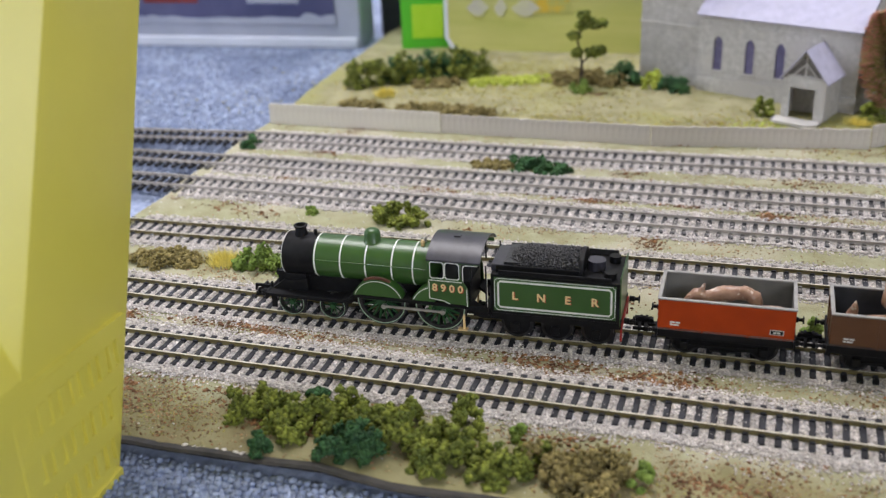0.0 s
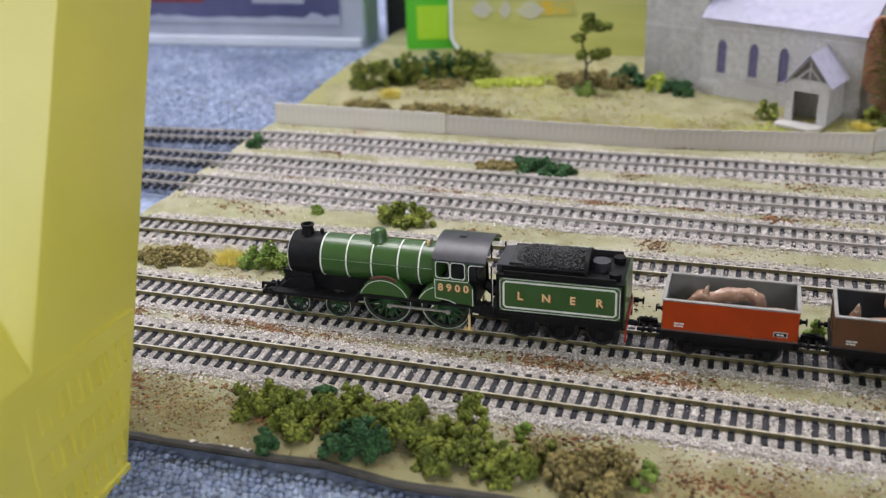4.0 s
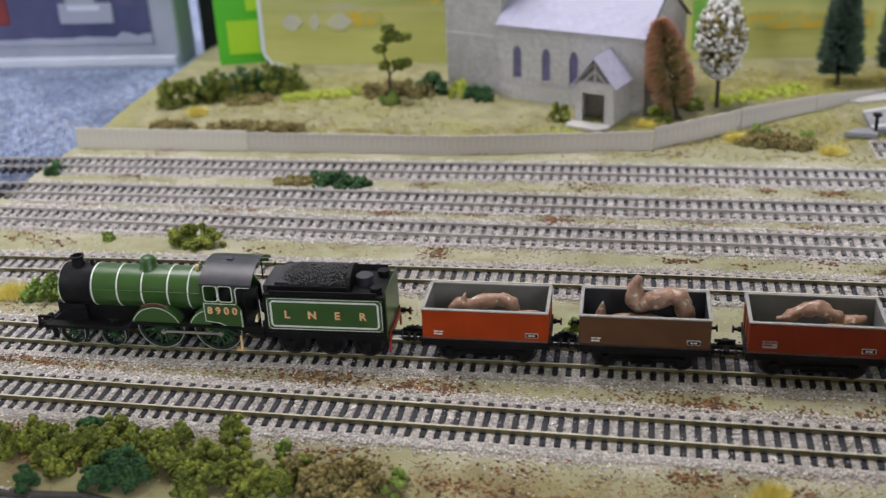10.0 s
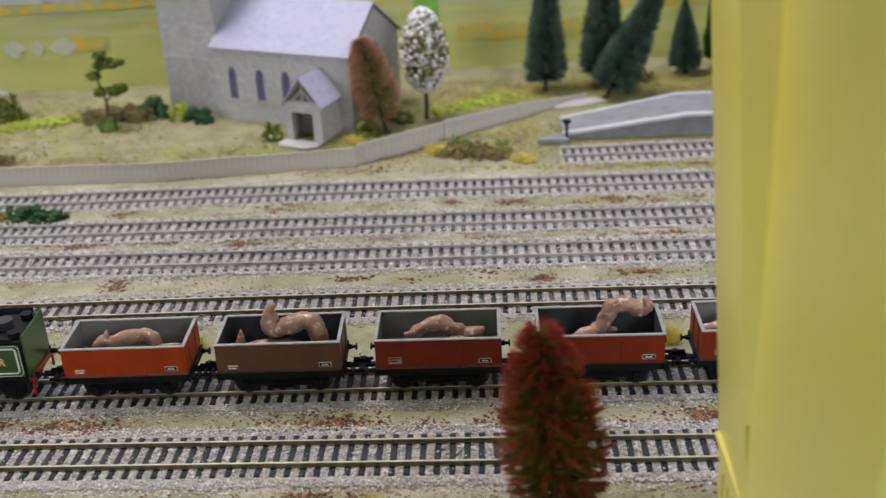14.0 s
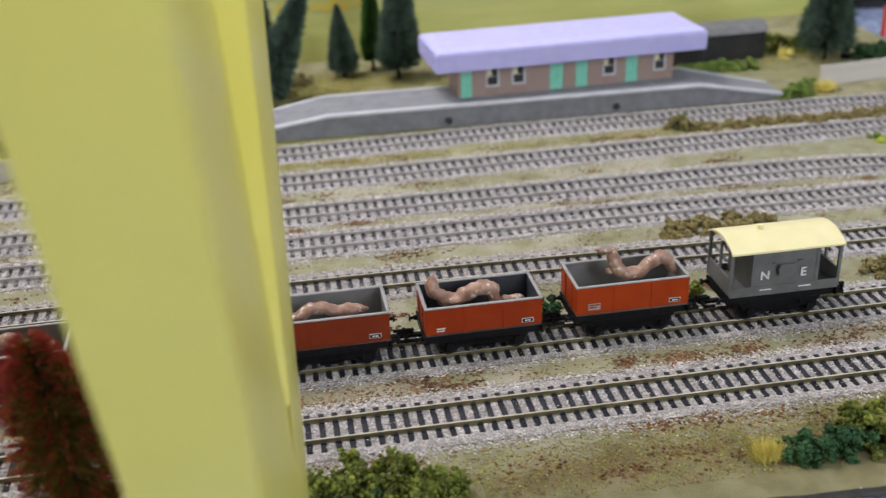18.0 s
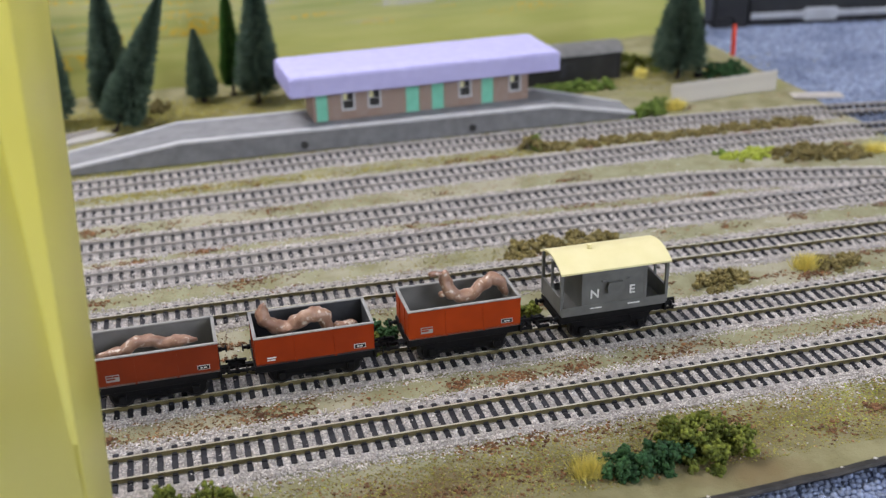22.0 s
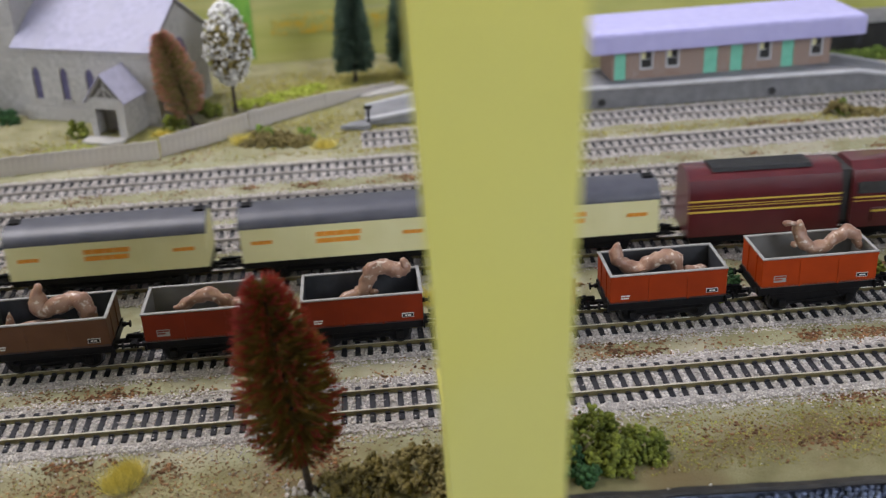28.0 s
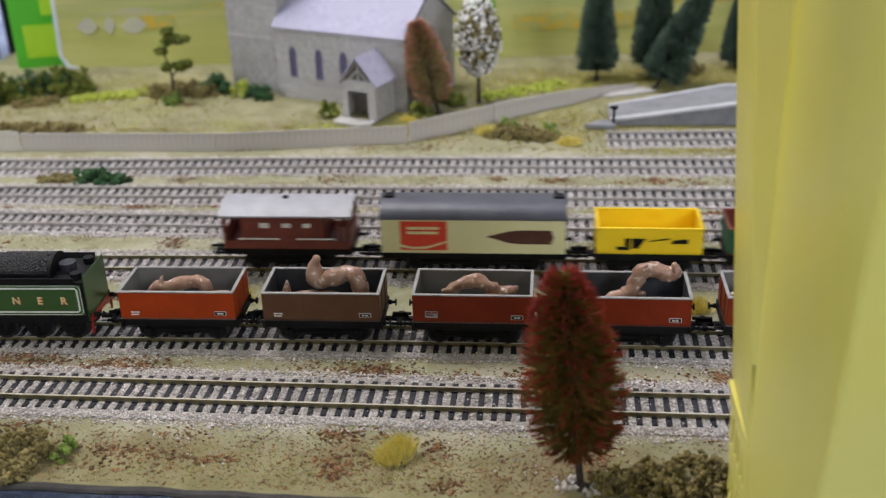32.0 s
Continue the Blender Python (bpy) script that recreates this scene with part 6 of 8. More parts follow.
    # Dark block stands in for the shaded gap between cab and tender.
    bm = bmn()
    box(bm, -ll / 2 - 0.0065, -ll / 2 + 0.001, -0.0118, 0.0118, 0.0120, 0.0440)
    part("cab_gap_shade", bm, SHADE, lo)
    bm = bmn()
    box(bm, -ll / 2 - 0.0075, -ll / 2 + 0.001, -0.0135, 0.0135, 0.0112, 0.0122)
    part("fall_plate", bm, BLACK, lo)
    for x in (-0.026, -0.002, 0.022):
        wheelset(tn, x, 0.0078, 0.0076)
    for x in (-0.05, -0.022, 0.006):
        wheelset(lo, x, 0.0128, 0.0076, BLACK, WHEEL_RIM, 16)
    for x in (0.04, 0.062, -0.074):
        wheelset(lo, x, 0.0064, 0.0076)
    coupling(tn, -ln / 2, -1)
    MOVERS.append((tn, T0 + ln / 2))
    MOVERS.append((lo, T0 + ln + 0.006 + ll / 2))


running_train()


# ---- plants ----
def clump(name, label, category, lumps, material, bit=0.0010, group="", extra=None):
    """A bush of crumbly foam: lumps are (x, y, radius, height), each of many small crumbs in knots."""
    P, S = [], []
    for x, y, r, h in lumps:
        knots = int(min(6 + r * r * 130000, 26))
        a, u = rng.uniform(0, 6.283, knots), rng.uniform(0.0, 1, knots)
        rad = r * np.sqrt(1 - (0.9 * u) ** 2) * np.sqrt(rng.uniform(0.05, 1.0, knots))
        K = np.stack([x + rad * np.cos(a), y + rad * np.sin(a), h * u * rng.uniform(0.55, 1.05, knots)], -1)
        rk = np.minimum(r * rng.uniform(0.18, 0.38, knots), 0.3 * h + 0.0012)
        per = 30
        v = rng.normal(0, 1, (knots, per, 3))
        v /= np.linalg.norm(v, axis=2)[:, :, None]
        q = (K[:, None, :] + v * rk[:, None, None] * rng.uniform(0.45, 1.12, (knots, per, 1))).reshape(-1, 3)
        q[:, 2] = np.maximum(q[:, 2], 0) + gz(x, y)
        P.append(q)
        S.append(rng.uniform(0.55, 1.3, len(q)) * bit * (1 if y < 0.3 else 0.95))
    cx, cy = float(np.mean([l[0] for l in lumps])), float(np.mean([l[1] for l in lumps]))
    if len(P) == 1:
        ob = scatter(name, P[0] - (cx, cy, 0), S[0], material, shape="ico", jit=0.4)
        ob.matrix_basis = pose(cx, cy, 0)
        return tagged(ob, label, category, group)
    ob = thing(name, label, category, pose(cx, cy, 0), group)
    for p, z in zip(P, S):
        scatter("foliage_clump", p - (cx, cy, 0), z, material, ob, shape="ico", jit=0.4)
    return ob


def brush_tree(name, label, x, y, h, r, material, m2=None, n=2600, tilt=(0, 0), trunk=0.12, bulge=0.0, width=0.0004, group="", up=0.25, rt=0.06, category="tree", outline=None):
    """A wire-brush tree: many short boughs, each set with needles, red at the tips where m2 is given."""
    t = thing(name, label, category, pose(x, y, gz(x, y), tilt[0], tilt[1], 0), group)
    bm = bmn()
    cyl(bm, (0, 0, -0.001), (0, 0, h * 0.93), 0.0016, 8, 0.0004)
    cyl(bm, (0, 0, -0.001), (0, 0, 0.0012), 0.0042, 10, 0.003)
    part("trunk", bm, TRUNK, t)
    k = 1500 if y > 0 else 950
    zb, zt = h * trunk, h * 0.97
    tk = rng.uniform(0, 1, k) ** 0.85
    ak = rng.uniform(0, 6.283, k)
    lk = r * np.interp(tk, [o[0] for o in outline], [o[1] for o in outline]) * rng.uniform(0.9 if y > 0.45 else 0.86, 1.02, k)
    dk = np.stack([np.cos(ak), np.sin(ak), (up * (0.1 + 1.5 * tk)) * rng.uniform(0.7, 1.3, k)], -1)
    ok = np.stack([np.zeros(k), np.zeros(k), zb + (zt - zb) * tk], -1)
    for nm, mm, cnt, s0, s1 in (("crown", material, n, 0.12, 0.9), ("red_crown", m2, int(n * (0.24 if y < 0 else 0.5)), 0.78, 1.0)):
        if mm is None:
            continue
        i = rng.integers(0, k, cnt)
        s = rng.uniform(s0, s1, cnt)
        base = ok[i] + dk[i] * (lk[i] * s)[:, None]
        ln = (r * 0.3 + lk[i] * 0.7) * rng.uniform(0.2, 0.42, cnt) * (1 - 0.35 * tk[i] * (y < 0)) if nm == "crown" else r * rng.uniform(0.14, 0.26, cnt)
        d = dk[i] + rng.normal(0, 0.24 if nm == "crown" else 0.16, (cnt, 3))
        d /= np.linalg.norm(d, axis=1)[:, None]
        tip = base + d * ln[:, None]
        side = np.cross(d, rng.normal(0, 1, (cnt, 3)))
        side = side / np.linalg.norm(side, axis=1)[:, None] * width
        oth = np.cross(d, side)
        V = np.stack([base - side, base + side, tip + oth * 0.4, base - oth, base + oth, tip + side * 0.4], 1).reshape(-1, 3)
        F = (np.array([[0, 1, 2], [3, 4, 5]])[None] + (np.arange(cnt) * 6)[:, None, None]).reshape(-1, 3)
        arr_mesh(nm, V, F, mm, t)
    return t


EGG = ((0.0, 0.5), (0.12, 0.85), (0.3, 1.0), (0.52, 0.86), (0.75, 0.6), (0.92, 0.32), (1.0, 0.12))
CONE = ((0.0, 0.9), (0.1, 1.0), (0.35, 0.82), (0.62, 0.52), (0.85, 0.24), (1.0, 0.04))


def plants():
    A = [(-0.214, -0.045, 0.010, 0.015), (-0.205, -0.040, 0.011, 0.017), (-0.196, -0.047, 0.011, 0.016), (-0.186, -0.054, 0.011, 0.013), (-0.192, -0.043, 0.010, 0.017), (-0.178, -0.043, 0.012, 0.016), (-0.168, -0.036, 0.010, 0.018), (-0.165, -0.052, 0.011, 0.014), (-0.155, -0.046, 0.012, 0.016), (-0.150, -0.036, 0.010, 0.013), (-0.141, -0.033, 0.0075, 0.017), (-0.141, -0.050, 0.012, 0.015), (-0.130, -0.056, 0.012, 0.013), (-0.127, -0.046, 0.010, 0.014), (-0.116, -0.054, 0.011, 0.016), (-0.123, -0.066, 0.009, 0.009), (-0.108, -0.047, 0.009, 0.015), (-0.100, -0.056, 0.010, 0.013), (-0.090, -0.058, 0.010, 0.016), (-0.084, -0.047, 0.009, 0.014), (-0.098, -0.065, 0.010, 0.010)]
    A = [(x + 0.003, y, r * 0.86, h * 0.8) for x, y, r, h in A]
    for part3 in (A[:7], A[7:13], A[13:]):
        clump("bush", "olive-green crumbly foam bush at the board's front edge", "bush", part3, OLIVE, group="front hedge bushes")
    clump("bush", "small olive foam bush standing alone", "bush", [(-0.114, -0.032, 0.0085, 0.017)], OLIVE)
    clump("bush", "dark blue-green foam bush", "bush", [(-0.182, -0.031, 0.0065, 0.012)], DARKGREEN)
    clump("bush", "dark green foam bush among the olive hedge", "bush", [(-0.151, -0.059, 0.0105, 0.015), (-0.160, -0.063, 0.008, 0.009)], DARKGREEN)
    clump("bush", "small dark green foam bush at the hedge's foot", "bush", [(-0.192, -0.067, 0.0065, 0.010)], DARKGREEN)
    clump("bush", "tiny green foam tuft", "bush", [(-0.090, -0.033, 0.0035, 0.010)], MIDGREEN)
    clump("bush", "brown crumbly foam bush", "bush", [(-0.072, -0.052, 0.011, 0.013), (-0.060, -0.056, 0.012, 0.012), (-0.050, -0.053, 0.011, 0.013), (-0.066, -0.062, 0.010, 0.010), (-0.055, -0.063, 0.011, 0.010)], BROWN_F)
    clump("bush", "bright green grass tuft beside a brown bush", "bush", [(-0.037, -0.05, 0.006, 0.0075)], MIDGREEN)
    clump("bush", "brown-olive foam bush by the red tree", "bush", [(0.200, -0.058, 0.008, 0.006), (0.215, -0.060, 0.012, 0.012), (0.230, -0.058, 0.012, 0.013), (0.242, -0.062, 0.012, 0.012)], BROWN_F)
    clump("bush", "green foam bush beside the yellow leg", "bush", [(0.272, -0.052, 0.013, 0.019), (0.288, -0.052, 0.013, 0.02), (0.302, -0.052, 0.013, 0.02), (0.316, -0.053, 0.012, 0.018), (0.312, -0.063, 0.010, 0.013), (0.328, -0.056, 0.010, 0.014)], OLIVE)
    clump("bush", "dark green foam clump beside the yellow leg", "bush", [(0.284, -0.064, 0.010, 0.011), (0.298, -0.066, 0.009, 0.01)], DARKGREEN)
    clump("bush", "olive foam bush at the front edge", "bush", [(0.515, -0.055, 0.011, 0.019), (0.527, -0.055, 0.012, 0.02), (0.537, -0.061, 0.011, 0.016), (0.523, -0.065, 0.010, 0.013)], OLIVE)
    clump("bush", "dark green foam bush at the front edge", "bush", [(0.485, -0.062, 0.009, 0.012), (0.497, -0.063, 0.010, 0.013), (0.508, -0.062, 0.009, 0.014)], DARKGREEN)
    for x, y, r, h in ((0.107, -0.047, 0.0055, 0.010), (0.111, -0.041, 0.005, 0.011), (0.471, -0.058, 0.007, 0.010), (-0.292, 0.094, 0.008, 0.010), (0.0, 0.098, 0.007, 0.010), (0.252, 0.096, 0.008, 0.010), (0.675, 0.100, 0.007, 0.011), (0.124, 0.384, 0.009, 0.009), (0.187, 0.361, 0.008, 0.008), (0.738, 0.412, 0.008, 0.011), (0.058, 0.412, 0.008, 0.006), (0.84, 0.27, 0.012, 0.008), (-0.312, 0.416, 0.007, 0.009)):
        t = thing("grass_tuft", "straw-yellow static grass tuft", "grass", pose(x, y, gz(x, y) - 0.0005), "yellow tufts")
        n = 1100
        o = np.stack([rng.normal(0, r * 0.42, n), rng.normal(0, r * 0.3, n), np.zeros(n)], -1)
        d = o * 0.5 + np.stack([rng.normal(0, 0.0018, n), rng.normal(0, 0.0018, n), h * rng.uniform(0.5, 1.0, n)], -1)
        s = np.stack([rng.normal(0, 0.00013, n), rng.normal(0, 0.00013, n), np.zeros(n)], -1)
        V = np.stack([o - s, o + s, o + d], 1).reshape(-1, 3)
        arr_mesh("grass", V, np.arange(3 * n).reshape(-1, 3), YELLOW_F, t)
    for lab, mt, lumps in (("brown heather patch behind the track", BROWN_F, [(-0.34, 0.088, 0.011, 0.008), (-0.326, 0.09, 0.013, 0.009), (-0.312, 0.091, 0.010, 0.007)]),
                           ("pale green bush behind the locomotive", MIDGREEN, [(-0.279, 0.093, 0.008, 0.009), (-0.268, 0.094, 0.010, 0.012), (-0.256, 0.094, 0.009, 0.010)]),
                           ("olive foam bush between the tracks", OLIVE, [(-0.226, 0.172, 0.008, 0.010), (-0.214, 0.172, 0.010, 0.015), (-0.203, 0.171, 0.008, 0.010)]),
                           ("bright green tuft between the tracks", MIDGREEN, [(-0.273, 0.172, 0.0045, 0.005)]),
                           ("dark green foam bush between far tracks", DARKGREEN, [(-0.165, 0.277, 0.008, 0.008), (-0.154, 0.276, 0.010, 0.010), (-0.142, 0.274, 0.009, 0.007), (-0.134, 0.275, 0.005, 0.006)]),
                           ("brown heather beside the dark green bush", BROWN_F, [(-0.19, 0.278, 0.010, 0.004), (-0.178, 0.278, 0.009, 0.004)]),
                           ("dark green bush at the board's end", DARKGREEN, [(-0.37, 0.284, 0.008, 0.008)]),
                           ("small bright green tuft between wagons", MIDGREEN, [(0.024, 0.084, 0.0055, 0.009)]),
                           ("dark green foam bush behind the wagons", DARKGREEN, [(0.398, 0.085, 0.010, 0.017), (0.408, 0.082, 0.009, 0.014)]),
                           ("olive foam clump behind the wagons", OLIVE, [(0.404, 0.074, 0.006, 0.010)]),
                           ("olive foam clump by the brake van", OLIVE, [(0.483, 0.086, 0.009, 0.012), (0.492, 0.088, 0.007, 0.009)]),
                           ("brown heather strip between tracks", BROWN_F, [(0.515, 0.172, 0.013, 0.006), (0.535, 0.174, 0.014, 0.007), (0.556, 0.176, 0.013, 0.008), (0.575, 0.174, 0.010, 0.006)]),
                           ("brown heather tuft beyond the brake van", BROWN_F, [(0.607, 0.094, 0.010, 0.009), (0.618, 0.097, 0.009, 0.010), (0.628, 0.099, 0.007, 0.007)]),
                           ("brown heather tuft near the curve", BROWN_F, [(0.688, 0.098, 0.010, 0.008), (0.702, 0.1, 0.010, 0.007)]),
                           ("brown heather mound near the turnout", BROWN_F, [(0.772, 0.278, 0.016, 0.010), (0.79, 0.277, 0.018, 0.012), (0.808, 0.272, 0.016, 0.009), (0.822, 0.266, 0.012, 0.007)]),
                           ("lime-yellow flock patch between tracks", LIME_F, [(0.728, 0.29, 0.011, 0.0025), (0.745, 0.291, 0.013, 0.003), (0.76, 0.29, 0.009, 0.0025)]),
                           ("bright green tuft beside lime flock", MIDGREEN, [(0.722, 0.297, 0.006, 0.004)]),
                           ("brown and green shrub between far tracks", BROWN_F, [(0.583, 0.353, 0.009, 0.015), (0.593, 0.352, 0.007, 0.010)]),
                           ("green top of a shrub between far tracks", MIDGREEN, [(0.59, 0.356, 0.006, 0.017)]),
                           ("long brown heather strip beside the platform track", BROWN_F, [(0.61 + 0.022 * i, 0.3515 + 0.002 * math.sin(i), 0.012, 0.0045) for i in range(11)]),
                           ("green hedge along the platform's end", MIDGREEN, [(0.70, 0.405, 0.009, 0.008), (0.712, 0.408, 0.010, 0.010), (0.725, 0.412, 0.009, 0.011)]),
                           ("brown heather mound beside the tan fence", BROWN_F, [(0.135, 0.381, 0.013, 0.010), (0.15, 0.378, 0.015, 0.011), (0.166, 0.373, 0.013, 0.009)]),
                           ("green shrub in the brown mound", MIDGREEN, [(0.138, 0.388, 0.008, 0.012), (0.172, 0.384, 0.007, 0.009)]),
                           ("dark olive hedge on the grassy bank", OLIVE, [(-0.344 + 0.0155 * i, 0.44 + 0.0085 * i, 0.014, 0.02 + 0.003 * (i % 3)) for i in range(6)]),
                           ("dark green hedge on the grassy bank", DARKGREEN, [(-0.318 + 0.014 * i, 0.462 + 0.006 * i, 0.012, 0.022) for i in range(5)]),
                           ("olive bush at the hedge's end", OLIVE, [(-0.252, 0.487, 0.015, 0.027), (-0.264, 0.484, 0.013, 0.02)]),
                           ("brown heather patch on the bank", BROWN_F, [(-0.29, 0.452, 0.014, 0.006), (-0.272, 0.458, 0.014, 0.006)]),
                           ("brown heather patch above the fence", BROWN_F, [(-0.333, 0.393, 0.012, 0.006), (-0.316, 0.391, 0.012, 0.006)]),
                           ("brown heather strip above the fence", BROWN_F, [(-0.28 + 0.014 * i, 0.388 + 0.003 * (i % 2), 0.013, 0.008) for i in range(5)]),
                           ("lime-yellow flock on the bank", LIME_F, [(-0.242 + 0.012 * i, 0.466 + 0.004 * i, 0.014, 0.002) for i in range(5)]),
                           ("brown mound round the gnarled tree", BROWN_F, [(-0.175, 0.482, 0.016, 0.008), (-0.155, 0.485, 0.017, 0.011), (-0.137, 0.482, 0.015, 0.009)]),
                           ("green tuft at the gnarled tree's foot", MIDGREEN, [(-0.158, 0.456, 0.009, 0.008)]),
                           ("dark green bush beside the church tower", DARKGREEN, [(-0.127, 0.487, 0.012, 0.018), (-0.117, 0.485, 0.009, 0.014)]),
                           ("pale yellow-green shrub by the tower", LIME_F, [(-0.102, 0.478, 0.008, 0.015)]),
                           ("dark green shrub by the tower", DARKGREEN, [(-0.088, 0.472, 0.010, 0.012), (-0.077, 0.468, 0.008, 0.010)]),
                           ("olive bush beside the church porch", OLIVE, [(-0.010, 0.418, 0.008, 0.014)]),
                           ("olive bush by the church corner", OLIVE, [(0.066, 0.42, 0.010, 0.014), (0.09, 0.452, 0.010, 0.013)]),
                           ("lime-yellow flock by the white tree", LIME_F, [(0.12 + 0.014 * i, 0.475 + 0.008 * i, 0.014, 0.002) for i in range(5)]),
                           ("dark shrub under the pines", BROWN_F, [(0.30, 0.545, 0.009, 0.010), (0.285, 0.515, 0.008, 0.010)]),
                           ("pale green shrub before the dark van body", MIDGREEN, [(0.64 + 0.011 * i, 0.488, 0.008, 0.008 + 0.004 * (i == 3)) for i in range(7)]),
                           ("olive hedge beyond the van body", OLIVE, [(0.735 + 0.012 * i, 0.545 - 0.004 * i, 0.010, 0.016) for i in range(4)]),
                           ("dark green bush by the water crane", DARKGREEN, [(0.818, 0.49, 0.012, 0.017), (0.832, 0.487, 0.012, 0.018), (0.842, 0.484, 0.008, 0.013)]),
                           ("yellow-brown shrub near a dark pine", YELLOW_F, [(0.752, 0.515, 0.008, 0.009)])):
        clump("bush", lab, "bush", [(a, b, c, d * (0.6 if "heather" in lab else 1.0)) for a, b, c, d in lumps], mt)
    # the red bottle-brush tree in front
    t = brush_tree("bottle_brush_tree", "bottle-brush model tree with red-tipped olive needles", 0.188, -0.06, 0.103, 0.0205, GREEN_NEEDLE, RED_NEEDLE, 24000, (3, -5), 0.19, 0.0, 0.00024, up=0.35, outline=EGG)
    P = [(0.188 + rng.normal(0, 0.005), -0.06 + rng.normal(0, 0.003), gz(0, 0) + 0.0005) for _ in range(60)]
    tagged(scatter("stone_chips", P, rng.uniform(0.0006, 0.0018, 60), STONE), "grey stone chips at the red tree's foot", "stones", kind="stuff")
    for x, y, h, r, mt, tl in ((0.212, 0.525, 0.115, 0.0185, PINE, (0, 0)), (0.262, 0.535, 0.118, 0.021, PINE, (0, 0)), (0.262, 0.500, 0.118, 0.0195, PINE, (0, 24)), (0.340, 0.565, 0.064, 0.0145, PINE, (0, -3)), (0.368, 0.578, 0.105, 0.011, PINE_BRIGHT, (0, 0)), (0.388, 0.545, 0.118, 0.0205, PINE, (0, 2)), (0.783, 0.500, 0.105, 0.026, PINE, (0, 0))):
        brush_tree("pine_tree", "dark green bottle-brush pine leaning" if tl[1] > 10 else "bright green slender model pine" if mt is PINE_BRIGHT else "dark green bottle-brush model pine", x, y, h * 1.08, r * 0.95, mt, None, 30000, tl, 0.09, 0.0, 0.0007, "model pines", up=0.1, outline=CONE)
    # white blossom tree and red-green tree by the church
    w = thing("blossom_tree", "white blossoming model tree with a black trunk", "tree", pose(0.111, 0.457, gz(0.11, 0.45)))
    bm = bmn()
    cyl(bm, (0, 0, 0), (0, 0, 0.05), 0.0018, 8, 0.0008)
    for a in range(5):
        cyl(bm, (0, 0, 0.03), (0.011 * math.cos(a * 1.3), 0.009 * math.sin(a * 1.3), 0.06), 0.0008, 6, 0.0004)
    part("trunk", bm, TRUNK, w)
    n = 980
    u, a = rng.uniform(-1, 1, n), rng.uniform(0, 6.283, n)
    rr = np.sqrt(1 - u * u) * rng.uniform(0.55, 1.02, n)
    shape = np.where(u > 0, 0.9, 1.0)
    P = np.stack([0.0205 * rr * np.cos(a) * shape, 0.019 * rr * np.sin(a) * shape, 0.058 + 0.034 * u], -1)
    scatter("blossom", P, rng.uniform(0.0009, 0.0019, n), BLOSSOM, w, shape="ico", jit=0.4)
    n = 420
    u, a = rng.uniform(-1, 0.8, n), rng.uniform(0, 6.283, n)
    rr = np.sqrt(1 - u * u) * rng.uniform(0.4, 0.95, n)
    scatter("leaves", np.stack([0.0195 * rr * np.cos(a), 0.018 * rr * np.sin(a), 0.056 + 0.03 * u], -1), rng.uniform(0.0015, 0.0026, n), BROWN_F, w, shape="ico", jit=0.4)
    brush_tree("bottle_brush_tree", "red and green bottle-brush tree leaning by the church", 0.080, 0.427, 0.080, 0.0185, TAN_NEEDLE, PINK_NEEDLE, 5200, (0, -12), 0.14, 0.0, 0.00045, up=0.4, outline=EGG)
    # gnarled tree of foam pads
    g = thing("gnarled_tree", "small gnarled model tree with olive foam pads", "tree", pose(-0.158, 0.464, gz(-0.16, 0.48)))
    bm = bmn()
    cyl(bm, (0, 0, 0), (0.001, 0, 0.022), 0.0014, 8, 0.001)
    cyl(bm, (0.001, 0, 0.022), (-0.003, 0, 0.04), 0.001, 8, 0.0008)
    cyl(bm, (-0.003, 0, 0.04), (0.002, 0, 0.058), 0.0008, 8, 0.0006)
    cyl(bm, (0.001, 0, 0.022), (0.011, 0, 0.031), 0.0008, 8, 0.0005)
    cyl(bm, (-0.003, 0, 0.04), (-0.008, 0, 0.046), 0.0006, 8, 0.0005)
    cyl(bm, (0.0, 0, 0.048), (0.009, 0, 0.053), 0.0006, 8, 0.0005)
    part("trunk", bm, TRUNK, g)
    for x, z, r in ((-0.003, 0.030, 0.0055), (0.010, 0.031, 0.0065), (0.016, 0.033, 0.005), (-0.006, 0.044, 0.0055), (0.010, 0.054, 0.0065), (0.017, 0.055, 0.0045), (0.002, 0.061, 0.0055), (0.0, 0.052, 0.005)):
        n = 130
        v = rng.normal(0, 1, (n, 3))
        v /= np.linalg.norm(v, axis=1)[:, None]
        scatter("foliage_pad", v * (r, r, r * 0.75) * rng.uniform(0.5, 1, (n, 1)) + (x, 0, z), rng.uniform(0.0008, 0.0016, n), OLIVE, g, shape="ico", jit=0.4)


plants()


